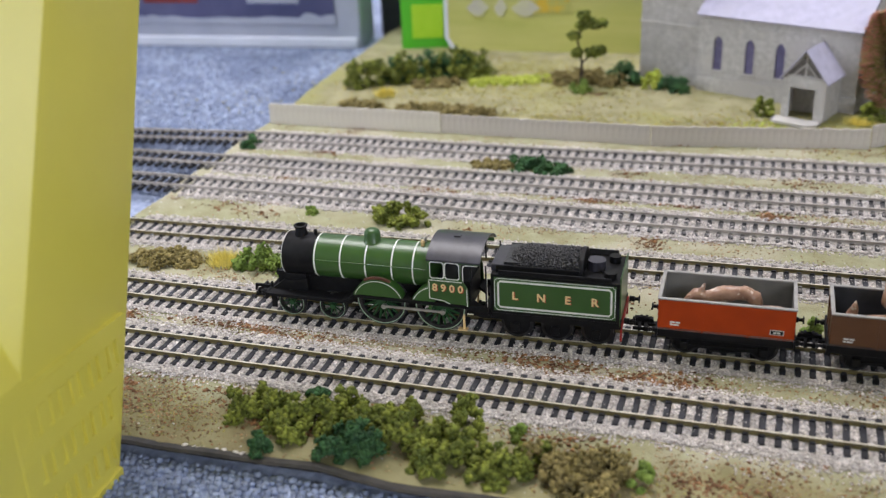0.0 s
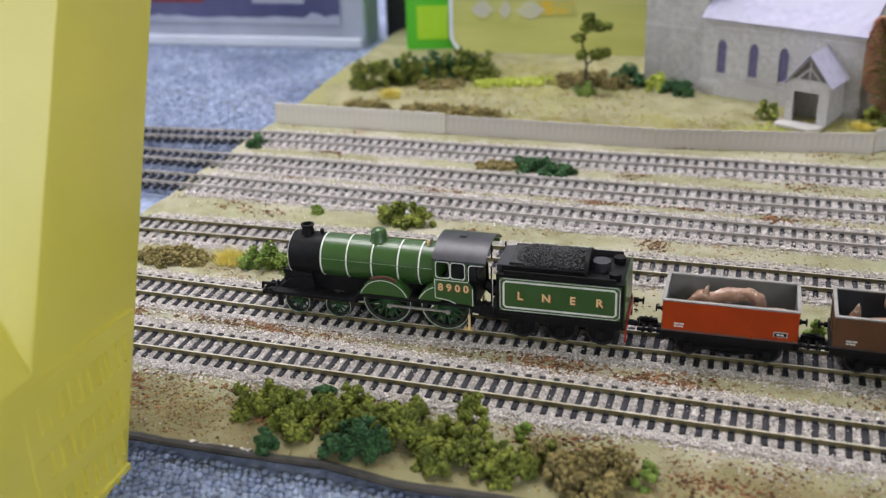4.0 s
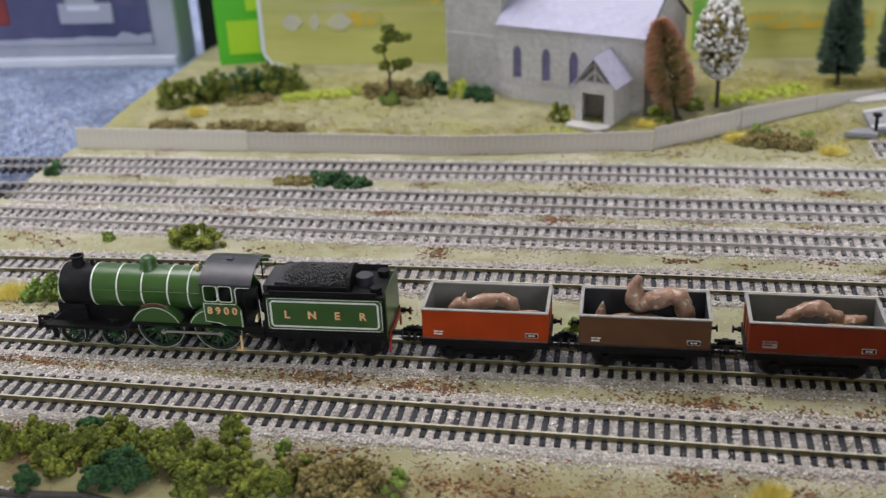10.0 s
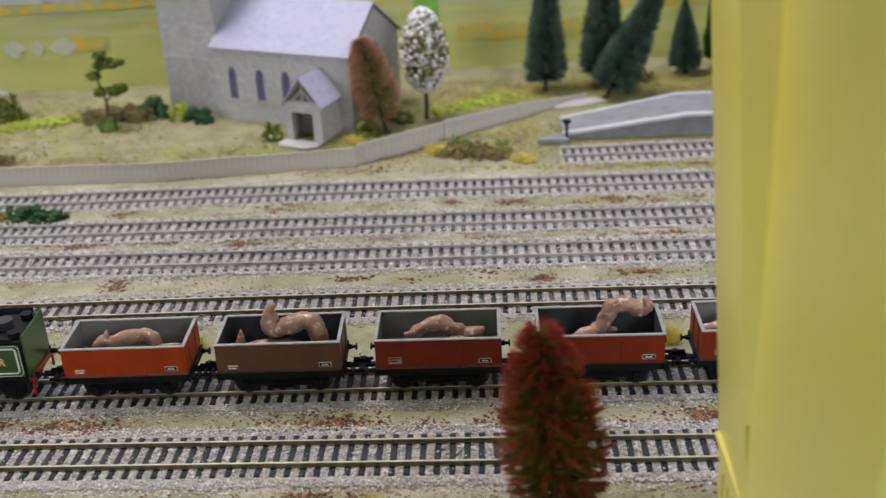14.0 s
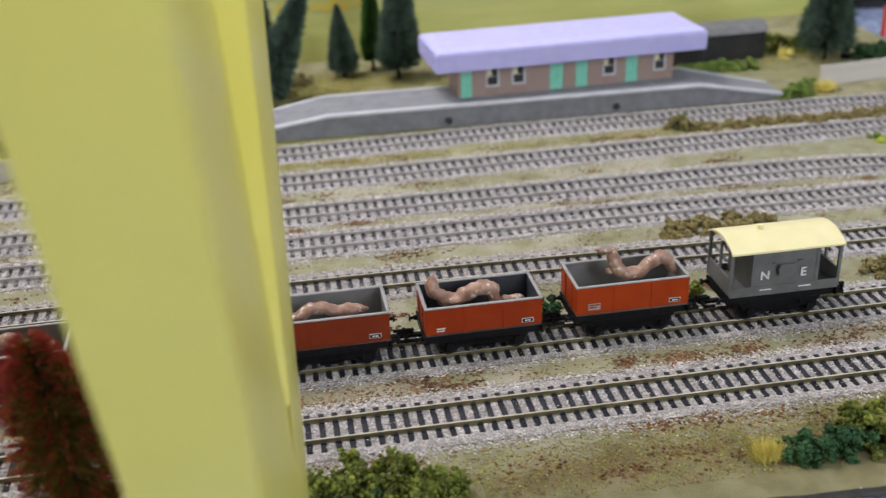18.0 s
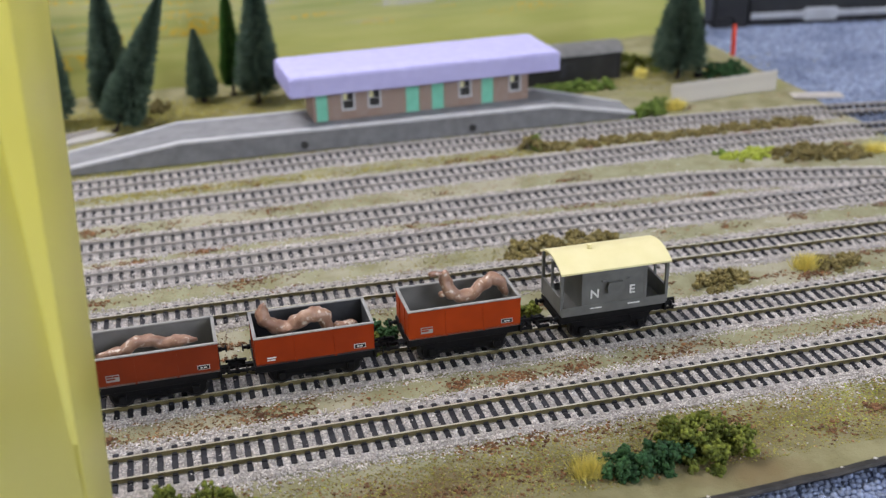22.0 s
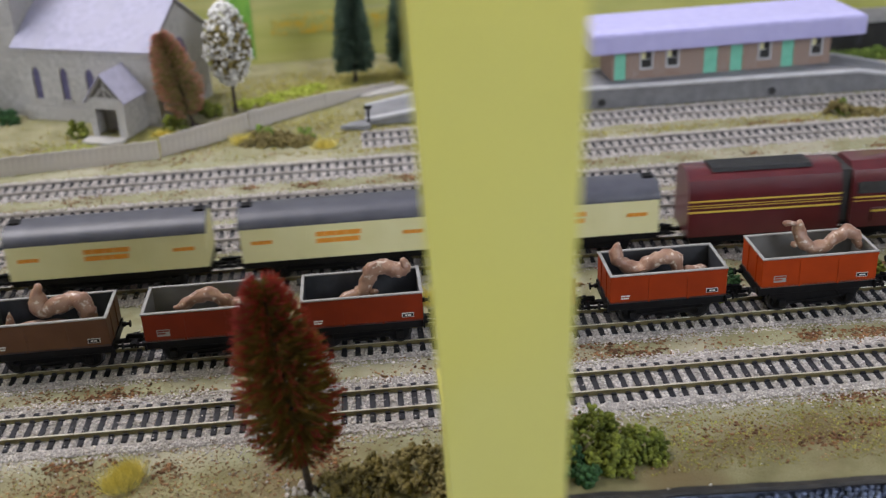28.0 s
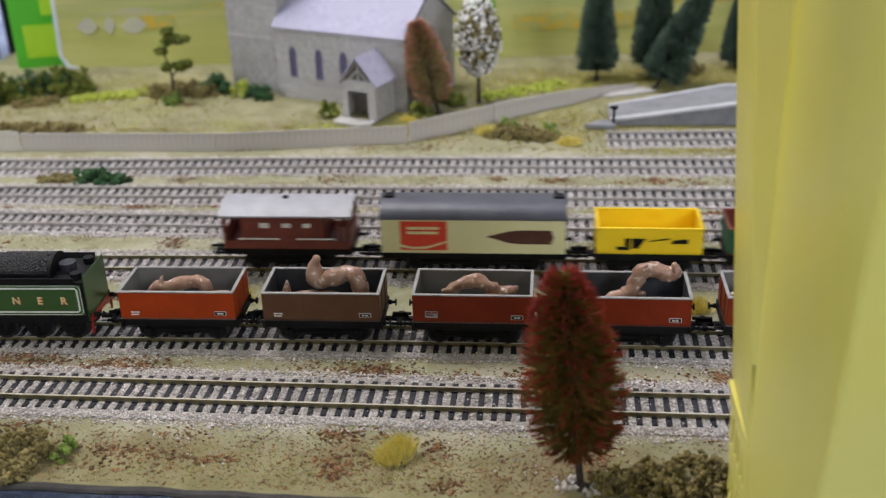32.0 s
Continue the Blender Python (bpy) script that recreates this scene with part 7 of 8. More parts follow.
# ---- buildings ----
def church():
    c = thing("church", "grey printed-stone model church with lavender slate roof", "church", pose(-0.0655, 0.4775, gz(0, 0.45), 0, 0, -21.5))
    L, D, ze, zr = 0.128, 0.088, 0.0638, 0.0945
    wins = [(0.0128, 0.0204), (0.0393, 0.0469), (0.0640, 0.0716)]
    z0, z1 = 0.0185, 0.0460
    bm = bmn()
    # front wall with real lancet openings
    box(bm, 0, L, 0, 0.0015, 0, z0)
    box(bm, 0, L, 0, 0.0015, z1, ze)
    xs = [0] + [v for w in wins for v in w] + [L]
    for a, b in zip(xs[::2], xs[1::2]):
        box(bm, a, b, 0, 0.0015, z0, z1)
    for a, b in wins:
        m = (a + b) / 2
        for s in (-1, 1):
            e = a if s < 0 else b
            prism(bm, [(e, z1), (e, z1 - 0.006), (e - s * 0.0009, z1 - 0.0033), (e - s * 0.002, z1 - 0.0014), (m, z1)], "y", 0.0002, 0.0013)
    part("front_wall", bm, CHURCH, c)
    for a, b in wins:
        bm = bmn()
        box(bm, a, b, 0.0012, 0.0016, z0, z1)
        w = part("lancet_window", bm, LANCET, c)
        bm = bmn()
        box(bm, a - 0.0012, a, -0.0004, 0.0002, z0 - 0.001, z1 - 0.004)
        box(bm, b, b + 0.0012, -0.0004, 0.0002, z0 - 0.001, z1 - 0.004)
        box(bm, a - 0.0016, b + 0.0016, -0.0008, 0.0002, z0 - 0.0016, z0 - 0.0002)
        part("window_surround", bm, CHURCH, w)
    bm = bmn()
    box(bm, -0.0005, L + 0.0005, -0.0008, 0, 0.0540, 0.0555)
    box(bm, -0.0005, L + 0.0005, -0.0009, 0, 0.0, 0.0125)
    part("string_course", bm, CHURCH, c)
    for nm, x in (("gable_wall", L - 0.0015), ("tower_end_wall", 0.0)):
        bm = bmn()
        prism(bm, [(0.0015, 0), (D, 0), (D, ze), (D / 2, zr - 0.001), (0.0015, ze)], "x", x, x + 0.0015)
        part(nm, bm, CHURCH, c)
    bm = bmn()
    box(bm, 0.0015, L - 0.0015, D - 0.0015, D, 0, ze)
    part("back_wall", bm, CHURCH, c)
    # gable window
    bm = bmn()
    prism(bm, [(0.034, 0.03), (0.054, 0.03), (0.054, 0.052), (0.050, 0.060), (0.044, 0.0635), (0.038, 0.060), (0.034, 0.052)], "x", L, L + 0.0003)
    part("gable_window", bm, LANCET, c)
    for s in (0, 1):
        bm = bmn()
        y0, y1 = (-0.004, D / 2) if s == 0 else (D + 0.004, D / 2)
        zz = ze - 0.0024
        prism(bm, [(y0, zz), (y1, zr), (y1, zr + 0.0012), (y0, zz + 0.0012)], "x", -0.001, L + 0.002)
        r = part("roof_slope", bm, SLATE, c)
        if s == 0:
            bm = bmn()
            for i in range(1, 22):
                f = i / 22
                yy, z2 = y0 + (y1 - y0) * f, zz + (zr - zz) * f
                box(bm, -0.001, L + 0.002, yy - 0.0002, yy + 0.0002, z2 + 0.0010, z2 + 0.00145)
            part("slate_pattern", bm, SLATE, r)
    bm = bmn()
    prism(bm, [(-0.004, ze - 0.004), (D / 2, zr - 0.0025), (D / 2, zr - 0.0005), (-0.004, ze - 0.0022)], "x", L + 0.0015, L + 0.0022)
    prism(bm, [(D + 0.004, ze - 0.004), (D / 2, zr - 0.0025), (D / 2, zr - 0.0005), (D + 0.004, ze - 0.0022)], "x", L + 0.0015, L + 0.0022)
    part("bargeboard", bm, TIMBER, c)
    # tower
    bm = bmn()
    box(bm, -0.0555, -0.0005, 0.006, 0.0615, 0, 0.150)
    tw = part("tower", bm, CHURCH, c)
    for z in (0.048, 0.098, 0.146):
        bm = bmn()
        box(bm, -0.0563, 0.0, 0.0052, 0.0623, z, z + 0.0016)
        part("string_course", bm, CHURCH, tw)
    bm = bmn()
    box(bm, -0.0571, 0.0008, 0.0044, 0.0631, 0.15, 0.156)
    part("parapet", bm, CHURCH, tw)
    # stone courses printed on the walls, as shallow joints
    bm = bmn()
    for i in range(1, 21):
        z = i * 0.0032
        if z < z0 - 0.002 and z > 0.0125:
            box(bm, 0, L, -0.0001, 0.00002, z, z + 0.00025)
    for i in range(1, 46):
        z = i * 0.0032
        box(bm, -0.0555, -0.0006, 0.0059, 0.00602, z, z + 0.00025)
    part("course_pattern", bm, CHURCH_LINE, c)
    # porch
    a, b, d, pe, pa = 0.0845, 0.1165, -0.0315, 0.0315, 0.0515
    bm = bmn()
    box(bm, a, a + 0.0055, d, d + 0.0015, 0, pe)
    box(bm, b - 0.0075, b, d, d + 0.0015, 0, pe)
    box(bm, a + 0.0055, b - 0.0075, d, d + 0.0015, 0.0235, pe)
    pf = part("porch_front", bm, CHURCH, c)
    for s, x in (("l", a), ("r", b - 0.0015)):
        bm = bmn()
        box(bm, x, x + 0.0015, d + 0.0015, -0.0009, 0, pe)
        part("porch_side", bm, CHURCH, c)
    bm = bmn()
    box(bm, a + 0.0015, b - 0.0015, -0.013, -0.012, 0, pe)
    inner = part("porch_inner_wall", bm, CHURCH, c)
    # Dark panel stands in for the shade inside the porch.
    bm = bmn()
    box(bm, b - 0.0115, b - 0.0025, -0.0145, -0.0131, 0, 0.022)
    part("porch_doorway_shade", bm, SHADE, inner, "dark panel painted as the shaded doorway inside the porch")
    m = (a + b) / 2
    bm = bmn()
    prism(bm, [(a, pe), (b, pe), (m, pa - 0.002)], "y", d + 0.001, d + 0.002)
    part("porch_gable", bm, TIMBER, c)
    bm = bmn()
    for p0, p1 in (((a, pe), (m, pa - 0.002)), ((b, pe), (m, pa - 0.002)), ((a, pe + 0.0006), (b, pe + 0.0006)), ((m, pe), (m, pa - 0.002)), ((a + 0.006, pe), (m, pe + 0.010)), ((b - 0.006, pe), (m, pe + 0.010))):
        bm = bmn()
        cyl(bm, (p0[0], d + 0.0008, p0[1]), (p1[0], d + 0.0008, p1[1]), 0.0007, 4)
        part("timber", bm, CHURCH, pf)
    for s in (-1, 1):
        e = a - 0.0025 if s < 0 else b + 0.0025
        bm = bmn()
        prism(bm, [(e, pe - 0.003), (m, pa), (m, pa + 0.001), (e, pe - 0.002)], "y", d - 0.0025, 0.0)
        part("porch_roof", bm, SLATE, c)
    bm = bmn()
    prism(bm, [(a - 0.004, d - 0.0005), (b - 0.001, d - 0.0005), (b - 0.0005, d - 0.009), (b - 0.008, d - 0.0155), (a - 0.002, d - 0.0135)], "z", -0.001, 0.0009)
    solid("doorstep_path", bm, PATH_M, "pale stone path before the church porch", "path", c.matrix_basis.copy())


church()


def station():
    # platform with ramps
    p = thing("station_platform", "grey model station platform with ramps at both ends", "platform")
    yf, zt = 0.4025, 0.0138
    outline = [(0.219, 0.0), (0.314, zt), (0.622, zt), (0.695, 0.0)]
    back = [(0.222, 0.0), (0.316, zt), (0.622, zt), (0.70, 0.0)]
    bm = bmn()
    loft(bm, [[(x, yf, -0.002), (x, yf, max(z, 0.0008)), (x, yf + 0.052 - 0.02 * (x > 0.65) - 0.014 * (x < 0.25), max(z, 0.0008)), (x, yf + 0.052 - 0.02 * (x > 0.65) - 0.014 * (x < 0.25), -0.002)] for x, z in outline])
    part("wall", bm, PLAT_SIDE, p)
    bm = bmn()
    loft(bm, [[(x, yf - 0.001, max(z, 0.0008)), (x, yf - 0.001, max(z, 0.0008) + 0.0018), (x, yf + 0.0525 - 0.02 * (x > 0.65) - 0.014 * (x < 0.25), max(z, 0.0008) + 0.0018), (x, yf + 0.0525 - 0.02 * (x > 0.65) - 0.014 * (x < 0.25), max(z, 0.0008))] for x, z in outline])
    part("deck", bm, PLATFORM, p)
    bm = bmn()
    loft(bm, [[(x, yf - 0.0016, max(z, 0.0008) + 0.0004), (x, yf - 0.0016, max(z, 0.0008) + 0.0024), (x, yf + 0.004, max(z, 0.0008) + 0.0024), (x, yf + 0.004, max(z, 0.0008) + 0.0004)] for x, z in outline])
    part("coping", bm, PLAT_EDGE, p, "pale edge coping")
    bm = bmn()
    loft(bm, [[(x, yf + 0.049 - 0.02 * (x > 0.65) - 0.014 * (x < 0.25), max(z, 0.0008) + 0.0018), (x, yf + 0.049 - 0.02 * (x > 0.65) - 0.014 * (x < 0.25), max(z, 0.0008) + 0.0026), (x, yf + 0.0528 - 0.02 * (x > 0.65) - 0.014 * (x < 0.25), max(z, 0.0008) + 0.0026), (x, yf + 0.0528 - 0.02 * (x > 0.65) - 0.014 * (x < 0.25), max(z, 0.0008) + 0.0018)] for x, z in outline])
    part("coping", bm, PLAT_EDGE, p)
    for x in (0.41, 0.55):
        bm = bmn()
        cyl(bm, (x, yf - 0.0012, 0.0035), (x, yf + 0.002, 0.0035), 0.003, 12)
        part("drain", bm, SHADE, p)
    bm = bmn()
    box(bm, 0.2205, 0.2225, 0.3985, 0.4015, -0.001, 0.0135)
    box(bm, 0.2185, 0.2245, 0.3975, 0.4025, 0.0125, 0.0145, 0.0004)
    solid("buffer_post", bm, BLACK, "short black post at the platform ramp's foot", "post")
    bm = bmn()
    prism(bm, [(0.199, 0.395), (0.222, 0.392), (0.225, 0.41), (0.207, 0.404)], "z", -0.002, 0.0012)
    solid("paving_slab", bm, PLATFORM, "grey slab at the platform ramp's foot", "slab")
    # building
    s = thing("station_building", "brown brick model station with lavender canopy roof and teal doors", "station", pose(0.4225, 0.4195, zt + 0.0018, 0, 0, 3.2))
    L, D, H = 0.184, 0.034, 0.0265
    openings = [(0.001, 0.0105, 0.0, 0.0225, "d"), (0.0235, 0.0320, 0.009, 0.0225, "w"), (0.0455, 0.0540, 0.009, 0.0225, "w"), (0.0765, 0.0880, 0.0, 0.0225, "d"), (0.0990, 0.1095, 0.0, 0.0225, "d"), (0.1240, 0.1325, 0.009, 0.0225, "w"), (0.1430, 0.1535, 0.0, 0.0225, "d"), (0.1690, 0.1770, 0.009, 0.0225, "w")]
    bm = bmn()
    x = 0.0
    for a, b, c0, c1, _ in openings:
        box(bm, x, a, 0, 0.0012, 0, H)
        box(bm, a, b, 0, 0.0012, c1, H)
        if c0:
            box(bm, a, b, 0, 0.0012, 0, c0)
        x = b
    box(bm, x, L, 0, 0.0012, 0, H)
    part("front_wall", bm, BRICK, s)
    bm = bmn()
    for i in range(1, 13):
        z = i * 0.0021
        xx = 0.0
        for a, b, c0, c1, _ in openings + [(L, L, 0, 0, "")]:
            if a - 0.0016 > xx:
                box(bm, xx + 0.0016, a - 0.0016, -0.00012, 0.00002, z, z + 0.0002)
            xx = b
    part("brick_pattern", bm, PATH_M, s)
    for a, b, c0, c1, k in openings:
        bm = bmn()
        if k == "d":
            box(bm, a, b, 0.0004, 0.0009, c0, c1)
            box(bm, (a + b) / 2 - 0.0002, (a + b) / 2 + 0.0002, 0.0002, 0.0004, c0, c1)
            for q in ((a + (b - a) * 0.12, a + (b - a) * 0.42), (a + (b - a) * 0.58, a + (b - a) * 0.88)):
                box(bm, *q, 0.00015, 0.0004, c0 + 0.002, c0 + 0.009)
                box(bm, *q, 0.00015, 0.0004, c0 + 0.011, c1 - 0.002)
            part("door", bm, TEAL, s, "teal panelled door")
        else:
            # Flat dark sheet paints the unlit room behind the window.
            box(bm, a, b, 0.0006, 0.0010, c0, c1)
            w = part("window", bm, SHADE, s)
            bm = bmn()
            box(bm, a - 0.0016, a, -0.0005, 0.0007, c0 - 0.0016, c1)
            box(bm, b, b + 0.0016, -0.0005, 0.0007, c0 - 0.0016, c1)
            box(bm, a, b, -0.0005, 0.0007, c0 - 0.0018, c0)
            box(bm, a, b, 0.0002, 0.0006, (c0 + c1) / 2 - 0.0002, (c0 + c1) / 2 + 0.0002)
            part("window_frame", bm, PLAT_EDGE, w)
            bm = bmn()
            box(bm, a + 0.0004, a + 0.0035, 0.0003, 0.0006, c0 + 0.0072, c1 - 0.0005)
            part("blind", bm, CREAM, w)
    for nm, b in (("left_wall", (-0.0012, 0.0)), ("right_wall", (L, L + 0.0012))):
        bm = bmn()
        box(bm, b[0], b[1], 0, D, -0.0158, H)
        part(nm, bm, BRICK, s)
    bm = bmn()
    box(bm, 0, L, D - 0.0012, D, -0.0158, H)
    part("back_wall", bm, BRICK, s)
    # canopy with upright fluted fascia
    bm = bmn()
    x0, x1, y0, y1 = -0.0215, L + 0.0255, -0.012, D + 0.024
    loft(bm, [[(x0, y0, H - 0.0015), (x1, y0, H - 0.0015), (x1, y1, H - 0.0015), (x0, y1, H - 0.0015)], [(x0, y0, H + 0.0142), (x1, y0, H + 0.0142), (x1, y1, H + 0.0142), (x0, y1, H + 0.0142)], [(x0 + 0.006, y0 + 0.008, H + 0.0168), (x1 - 0.006, y0 + 0.008, H + 0.0168), (x1 - 0.006, y1 - 0.008, H + 0.0168), (x0 + 0.006, y1 - 0.008, H + 0.0168)]])
    bmesh.ops.bevel(bm, geom=bm.edges[:], offset=0.0012, segments=2, affect="EDGES")
    r = part("canopy", bm, CANOPY, s)
    bm = bmn()
    n = 84
    for i in range(n):
        xx = x0 + 0.0012 + (x1 - x0 - 0.0024) * (i + 0.5) / n
        box(bm, xx - 0.0004, xx + 0.0004, y0 - 0.00025, y0 + 0.0004, H - 0.0012, H + 0.0140)
    for i in range(18):
        yy = y0 + 0.002 + (y1 - y0 - 0.004) * i / 17
        for xe in (x0, x1):
            box(bm, xe - 0.00025, xe + 0.00025, yy - 0.0004, yy + 0.0004, H - 0.0012, H + 0.0140)
    part("valance", bm, CANOPY_FLUTE_SHADE, r, "raised fascia strips painted darker as the shade of the flutes")["kind"] = "stuff"
    # grounded van body behind
    v = thing("van_body", "dark van body with a grey roof standing behind the station", "van body", pose(0.680, 0.528, gz(0.7, 0.5), 0, 0, 2))
    bm = bmn()
    box(bm, -0.05, 0.05, -0.014, 0.014, 0, 0.027, 0.0004)
    b = part("body", bm, BOX_BLACK, v)
    # Thin dark sheets on the side, with the windows' inner shade painted.
    bm = bmn()
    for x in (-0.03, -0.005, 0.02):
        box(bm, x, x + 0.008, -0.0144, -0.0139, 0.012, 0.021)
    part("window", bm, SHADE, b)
    bm = bmn()
    box(bm, 0.044, 0.0445, -0.0146, -0.014, 0.0, 0.027)
    part("corner_strip", bm, DARKGREY, b)
    bm = bmn()
    box(bm, -0.012, -0.007, -0.0146, -0.014, 0.006, 0.02)
    part("door_strip", bm, DARKGREY, b)
    bm = bmn()
    arc = [(0.0155 * math.sin(radians(a)), 0.026 + 0.009 * math.cos(radians(a))) for a in range(-90, 91, 15)]
    prism(bm, arc, "x", -0.0515, 0.0515)
    smooth(part("roof", bm, WAGON_GREY, v), 40)
    # water crane
    w = thing("water_crane", "black water crane with a red hanging hose", "water crane", pose(0.803, 0.497, gz(0.8, 0.5)))
    bm = bmn()
    lathe(bm, [(0.005, 0), (0.005, 0.003), (0.0028, 0.005), (0.0026, 0.046), (0.0032, 0.048), (0.0032, 0.053), (0.001, 0.058)], seg=14)
    part("column", bm, BLACK, w)
    bm = bmn()
    cyl(bm, (0, 0, 0.052), (0.031, 0, 0.0545), 0.0011, 8)
    cyl(bm, (0.031, 0, 0.0545), (0.034, 0, 0.047), 0.0011, 8)
    part("arm", bm, BLACK, w)
    bm = bmn()
    cyl(bm, (0.034, 0, 0.048), (0.0345, 0, 0.018), 0.0019, 10, 0.0023)
    part("hose", bm, RED_PRINT, w, "red hanging hose")


station()


def plank_fence(p0, p1, h, material, label, n, lean=0.0, h1=None):
    h1 = h1 or h
    f = thing("plank_fence", label, "fence")
    a, b = Vector((*p0, gz(*p0) - 0.0005)), Vector((*p1, gz(*p1) - 0.0005))
    d = b - a
    ang = math.degrees(math.atan2(d.y, d.x))
    w = d.length / n
    me = None
    for i in range(n):
        if me is None:
            bm = bmn()
            box(bm, 0.00004, w - 0.00004, -0.0005, 0.0005, 0.0, h, 0.00008)
            ob = part("plank", bm, material, f)
            me = ob.data
        else:
            ob = new("plank", me)
            ob.parent = f
        q = a + d * (i / n)
        ob.matrix_basis = pose(q.x, q.y, q.z + 0.0003 * math.sin(i * 2.3), lean, 0, ang) @ Matrix.Diagonal((1, 1, 1 + (h1 / h - 1) * i / n, 1))
    for z in (h1 * 0.25, h1 * 0.75):
        bm = bmn()
        box(bm, 0, d.length, 0.0006, 0.0014, z - 0.0006, z + 0.0006)
        part("rail", bm, material, f).matrix_basis = pose(a.x, a.y, a.z, lean, 0, ang)
    return f


plank_fence((-0.380, 0.338), (-0.2405, 0.3395), 0.0168, FENCE_PALE, "pale plank fence along the far track", 30)
plank_fence((-0.240, 0.3405), (-0.085, 0.342), 0.0150, FENCE_TAN, "tan plank fence along the far track", 34)
plank_fence((-0.0845, 0.342), (0.062, 0.362), 0.0148, FENCE_TAN, "tan plank fence below the church", 32)
plank_fence((0.063, 0.365), (0.126, 0.407), 0.0165, FENCE_TAN, "tan plank fence climbing past the church", 16)
plank_fence((0.1265, 0.4075), (0.186, 0.452), 0.0170, FENCE_TAN, "tan plank fence beside the lane", 17, h1=0.0128)
plank_fence((0.1863, 0.4522), (0.2457, 0.5045), 0.0128, FENCE_TAN, "tan plank fence sinking into the lane's end", 18, h1=0.003)
plank_fence((0.739, 0.423), (0.850, 0.436), 0.0185, FENCE_PALE, "pale plank fence beyond the platform", 26)


def lanes():
    bm = bmn()
    for poly in ([(0.206, 0.477), (0.222, 0.472), (0.262, 0.488), (0.25, 0.500)],):
        prism(bm, poly, "z", -0.004, 0.0008)
    solid("path", bm, PATH_M, "pale lane behind the fence", "path", kind="structure")
    bm = bmn()
    box(bm, 0.0, 0.045, 0.0, 0.014, 0.0, 0.0015, 0.0003)
    box(bm, 0.004, 0.041, 0.003, 0.011, 0.0016, 0.0026, 0.0003)
    solid("loose_board", bm, FENCE_TAN, "loose tan board lying at the layout's end", "board", pose(0.85, 0.405, gz(0.86, 0.42), 0, 0, -16))


lanes()


# ---- backdrop and boxes behind the layout ----
def backdrop():
    b = thing("printed_backdrop", "printed yellow-green countryside backdrop card standing behind the layout", "backdrop card", pose(0, 0.594, -0.001, -9, 0, 4.8))
    bm = bmn()
    pts = [(-0.305, 0.012), (-0.298, 0.003), (-0.285, 0.0), (0.90, 0.0), (0.90, 0.22), (-0.312, 0.22)]
    prism(bm, pts, "y", 0.0, 0.0012)
    part("card", bm, BACK_GREEN, b)
    bm = bmn()
    prism(bm, [(-0.3085, 0.012), (-0.301, 0.0), (-0.285, -0.0025), (-0.285, 0.0), (-0.298, 0.003), (-0.305, 0.012), (-0.312, 0.22), (-0.3155, 0.22)], "y", -0.0003, 0.0015)
    part("white_border", bm, BOX_WHITE, b)

    def blob(x0, x1, z0, z1, material, name, seed, bumps=44):
        bm = bmn()
        top = [(x0 + (x1 - x0) * i / bumps, z1 - (z1 - z0) * 0.8 * abs(noise.noise(Vector((i * 0.9, seed, 0))))) for i in range(bumps + 1)]
        low = [(x0 + (x1 - x0) * i / bumps, z0 + (z1 - z0) * 0.2 * noise.noise(Vector((i * 0.7, seed, 5)))) for i in range(bumps, -1, -1)]
        vs = [bm.verts.new((u, -0.0008, v)) for u, v in top + low]
        bm.faces.new(vs)
        bmesh.ops.triangulate(bm, faces=bm.faces[:])
        part(name, bm, material, b)
    for x0, x1, z0, z1, m, nm, sd in ((0.135, 0.255, 0.026, 0.042, BACK_HEDGE, "printed_hedge", 1), (0.285, 0.37, 0.048, 0.064, BACK_HEDGE, "printed_hedge", 2), (-0.225, -0.19, 0.036, 0.05, BACK_HEDGE, "printed_hedge", 5), (-0.29, -0.1, 0.072, 0.08, BACK_HEDGE, "printed_hedge", 6), (0.095, 0.118, 0.01, 0.11, BACK_TREE, "printed_tree", 11), (0.53, 0.585, 0.058, 0.066, BACK_GREY, "printed_barn", 12), (-0.30, -0.06, 0.08, 0.1, BACK_HILL, "printed_hill", 16), (0.62, 0.72, 0.070, 0.08, BACK_GREY, "printed_lane", 7)):
        blob(x0, x1, z0, z1, m, nm, sd)
    for x, w in ((-0.288, 0.022), (-0.262, 0.013), (-0.246, 0.028)):
        bm = bmn()
        pts = [(x + w / 2 + w / 2 * math.cos(t * 0.524) * (0.8 + 0.2 * math.cos(2 * t)), 0.040 + 0.008 * math.sin(t * 0.524)) for t in range(12)]
        prism(bm, pts, "y", -0.0009, -0.0004)
        part("printed_shape", bm, BACK_GREY, b)
    g = thing("green_card_box", "bright green card box with lime squares", "box", pose(0.012, -0.017, FLOOR_Z))
    bm = bmn()
    prism(bm, [(-0.362, 0.585), (-0.28, 0.608), (-0.28, 0.66), (-0.372, 0.66)], "z", 0.0, 0.24)
    part("carton", bm, BOX_GREEN, g)
    for x, z, w in ((-0.352, 0.021, 0.03), (-0.333, 0.062, 0.028)):
        bm = bmn()
        m = pose(x, 0.5873 + (x + 0.352) * 0.28, z, 0, 0, 15.7)
        box(bm, 0, w, -0.0008, 0.0, 0, 0.032)
        bmesh.ops.transform(bm, matrix=m, verts=bm.verts)
        part("lime_square", bm, BOX_LIME, g)
    k = thing("picture_box", "blue picture box with grey frame standing on the carpet", "box", pose(-0.405, 0.601, FLOOR_Z, 0, 0, 5.5))
    bm = bmn()
    box(bm, -0.5, 0.0, 0, 0.05, 0, 0.26, 0.002)
    part("carton", bm, BOX_GREY, k)
    bm = bmn()
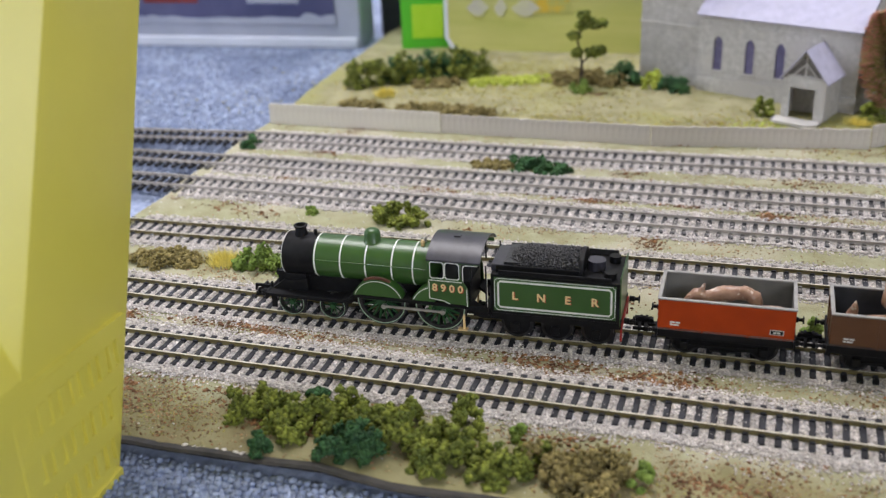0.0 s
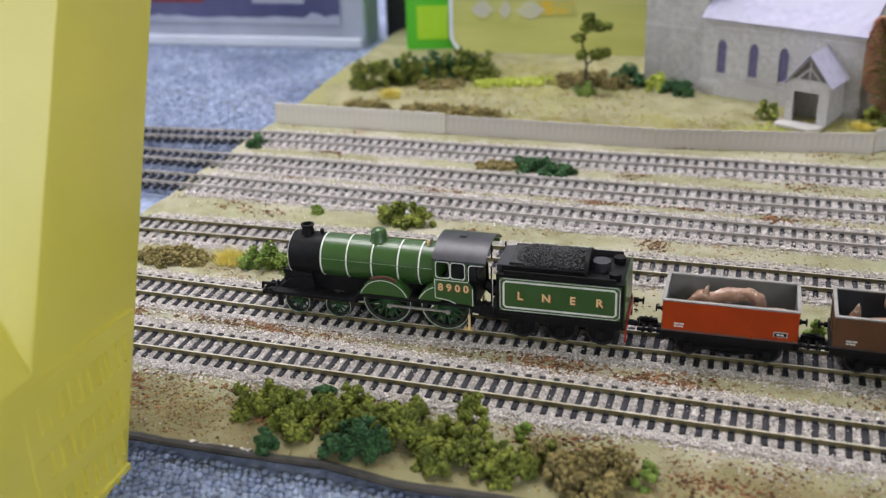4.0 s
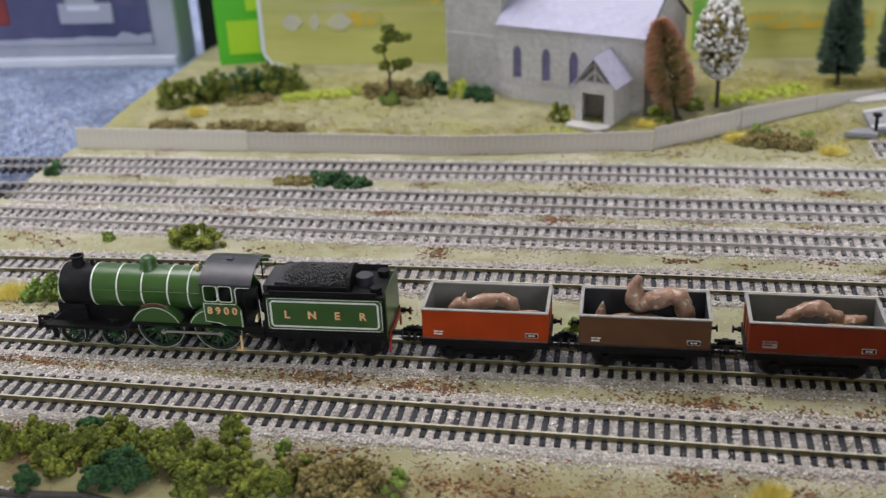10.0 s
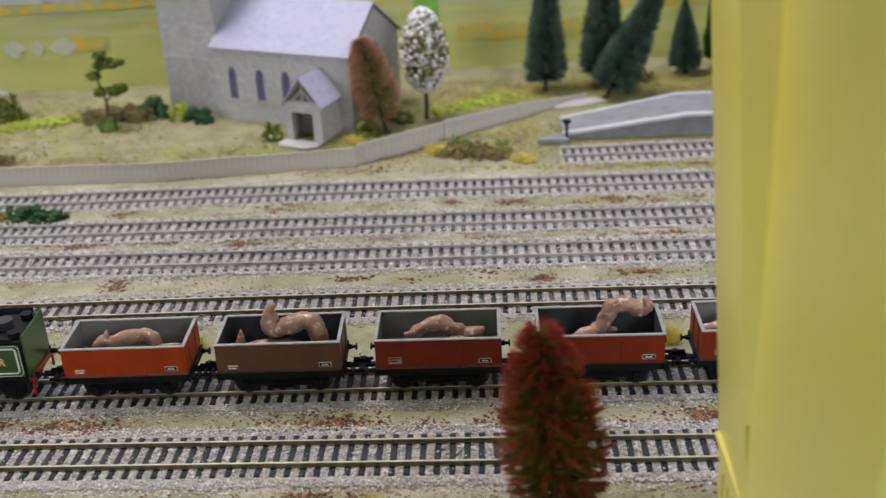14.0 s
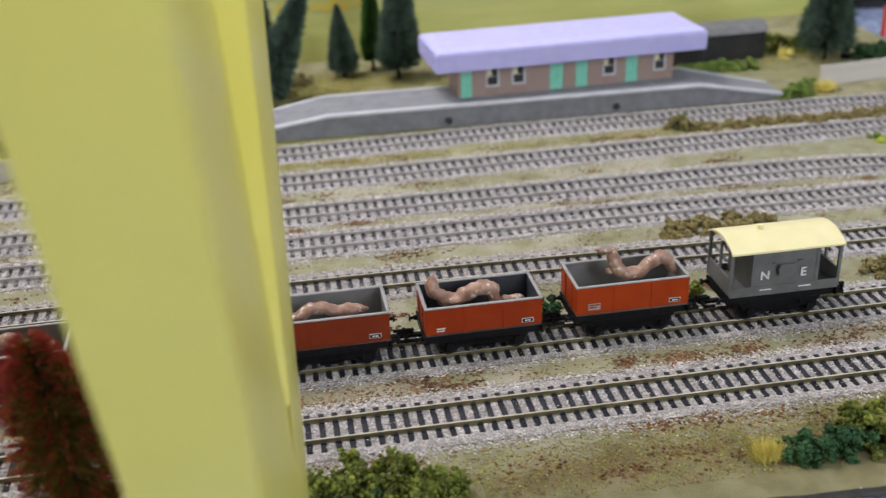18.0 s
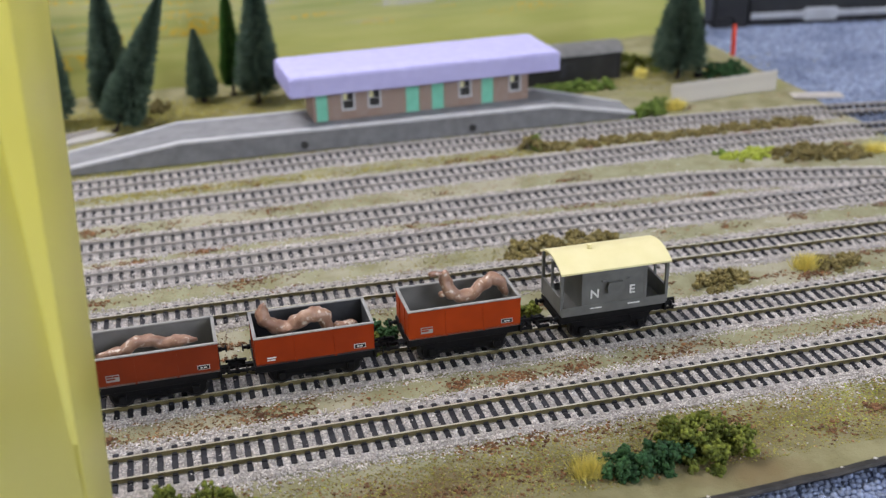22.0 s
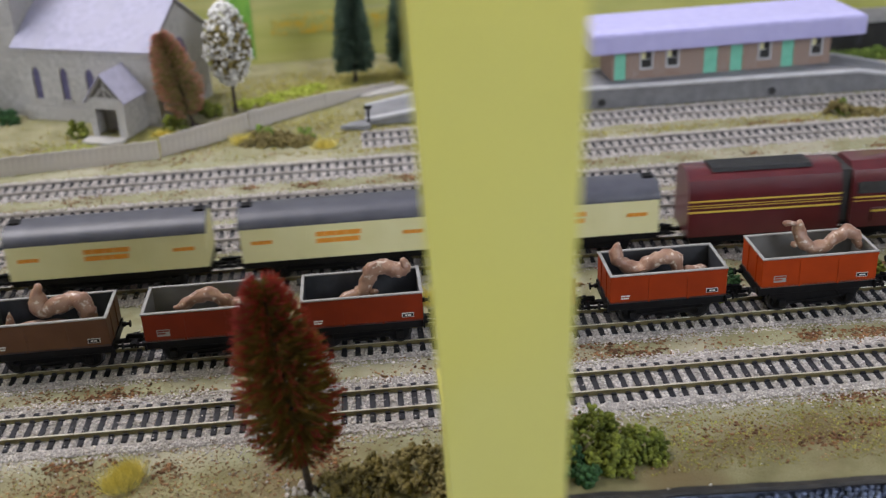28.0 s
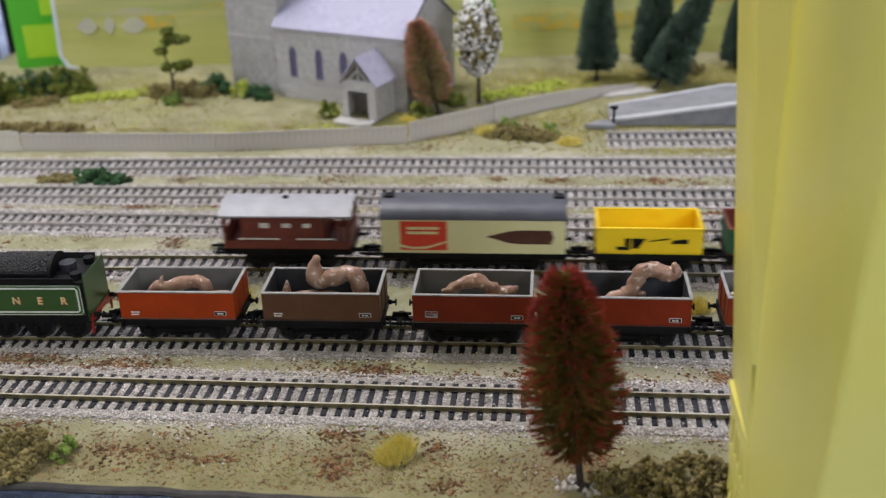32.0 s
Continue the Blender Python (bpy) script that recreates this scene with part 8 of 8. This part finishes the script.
    box(bm, -0.48, -0.026, -0.0012, 0.0, 0.024, 0.24)
    pic = part("picture", bm, BOX_BLUE, k)
    bm = bmn()
    box(bm, -0.5, -0.004, -0.004, 0.0, 0.002, 0.012, 0.001)
    part("white_edge", bm, BOX_WHITE, k)
    for x, w, h in ((-0.20, 0.06, 0.03), (-0.30, 0.05, 0.028), (-0.09, 0.055, 0.02)):
        bm = bmn()
        box(bm, x - w / 2, x + w / 2, -0.002, -0.0012, 0.046, 0.046 + h, 0.0005)
        box(bm, x - w * 0.35, x + w * 0.2, -0.002, -0.0012, 0.046 + h, 0.052 + h, 0.0005)
        part("red_shape" if h > 0.025 else "grey_shape", bm, BOX_RED if h > 0.025 else BOX_GREY, pic)
    bm = bmn()
    top = [(-0.478 + 0.452 * i / 60, 0.030 + 0.012 * abs(noise.noise(Vector((i * 0.31, 4, 0)))) + 0.004 * abs(noise.noise(Vector((i * 1.3, 9, 0))))) for i in range(61)]
    prism(bm, [(-0.478, 0.0245)] + top + [(-0.026, 0.0245)], "y", -0.0018, -0.0013)
    part("printed_cloud", bm, BOX_GREY, pic, "pale printed smoke along the picture's foot")
    for x in (-0.2, -0.3, -0.09):
        bars(pic, "printed_marks", x - 0.018, x + 0.018, -0.0024, 0.064, ((0.28, 0.6, 0.92),), BOX_WHITE, 0.005)
    # Plain black block fills the dark gap between the boxes.
    d = thing("dark_gap_block", "black block filling the gap between the boxes", "case", pose(-0.403, 0.651, FLOOR_Z))
    bm = bmn()
    box(bm, 0.0, 0.075, 0, 0.1, 0, 0.24, 0.003)
    part("case", bm, BOX_BLACK, d)
    r = thing("black_case", "black case with silver trim on the carpet", "case", pose(0.936, 0.707, FLOOR_Z, 0, 0, -8))
    bm = bmn()
    box(bm, -0.01, 0.034, -0.004, 0.2, 0, 0.1, 0.003)
    part("corner", bm, BOX_BLACK, r)
    bm = bmn()
    box(bm, 0.034, 0.5, 0, 0.2, 0, 0.13, 0.002)
    part("body", bm, BOX_BLACK, r)
    bm = bmn()
    box(bm, 0.036, 0.5, -0.004, 0.0, 0.010, 0.017, 0.001)
    box(bm, 0.1, 0.14, -0.005, -0.001, 0.006, 0.021, 0.001)
    part("trim", bm, SILVER, r)
    bm = bmn()
    box(bm, 0.12, 0.5, -0.003, 0.0, 0.032, 0.1, 0.002)
    part("grey_panel", bm, BOX_GREY, r)


backdrop()


# ---- what moves ----
MARK = [(0.0, -1.9500), (19.0, -1.9500), (19.6, -1.8700), (20.0, -1.7715), (21.0, -1.5955), (22.0, -1.4195), (23.0, -1.2435), (24.0, -1.0675), (25.0, -0.8915), (25.5, -0.8035), (26.5, -0.6275), (27.5, -0.4515), (28.0, -0.3635), (28.5, -0.2755), (29.0, -0.1885), (29.5, -0.1035), (30.0, -0.0105), (30.5, 0.0790), (31.0, 0.1690), (31.5, 0.2575), (32.0, 0.3460)]


def motions():
    for ob, off in MOVERS:
        walk(ob, [(t, track_pose(3, x + off)) for t, x in MARK])


motions()
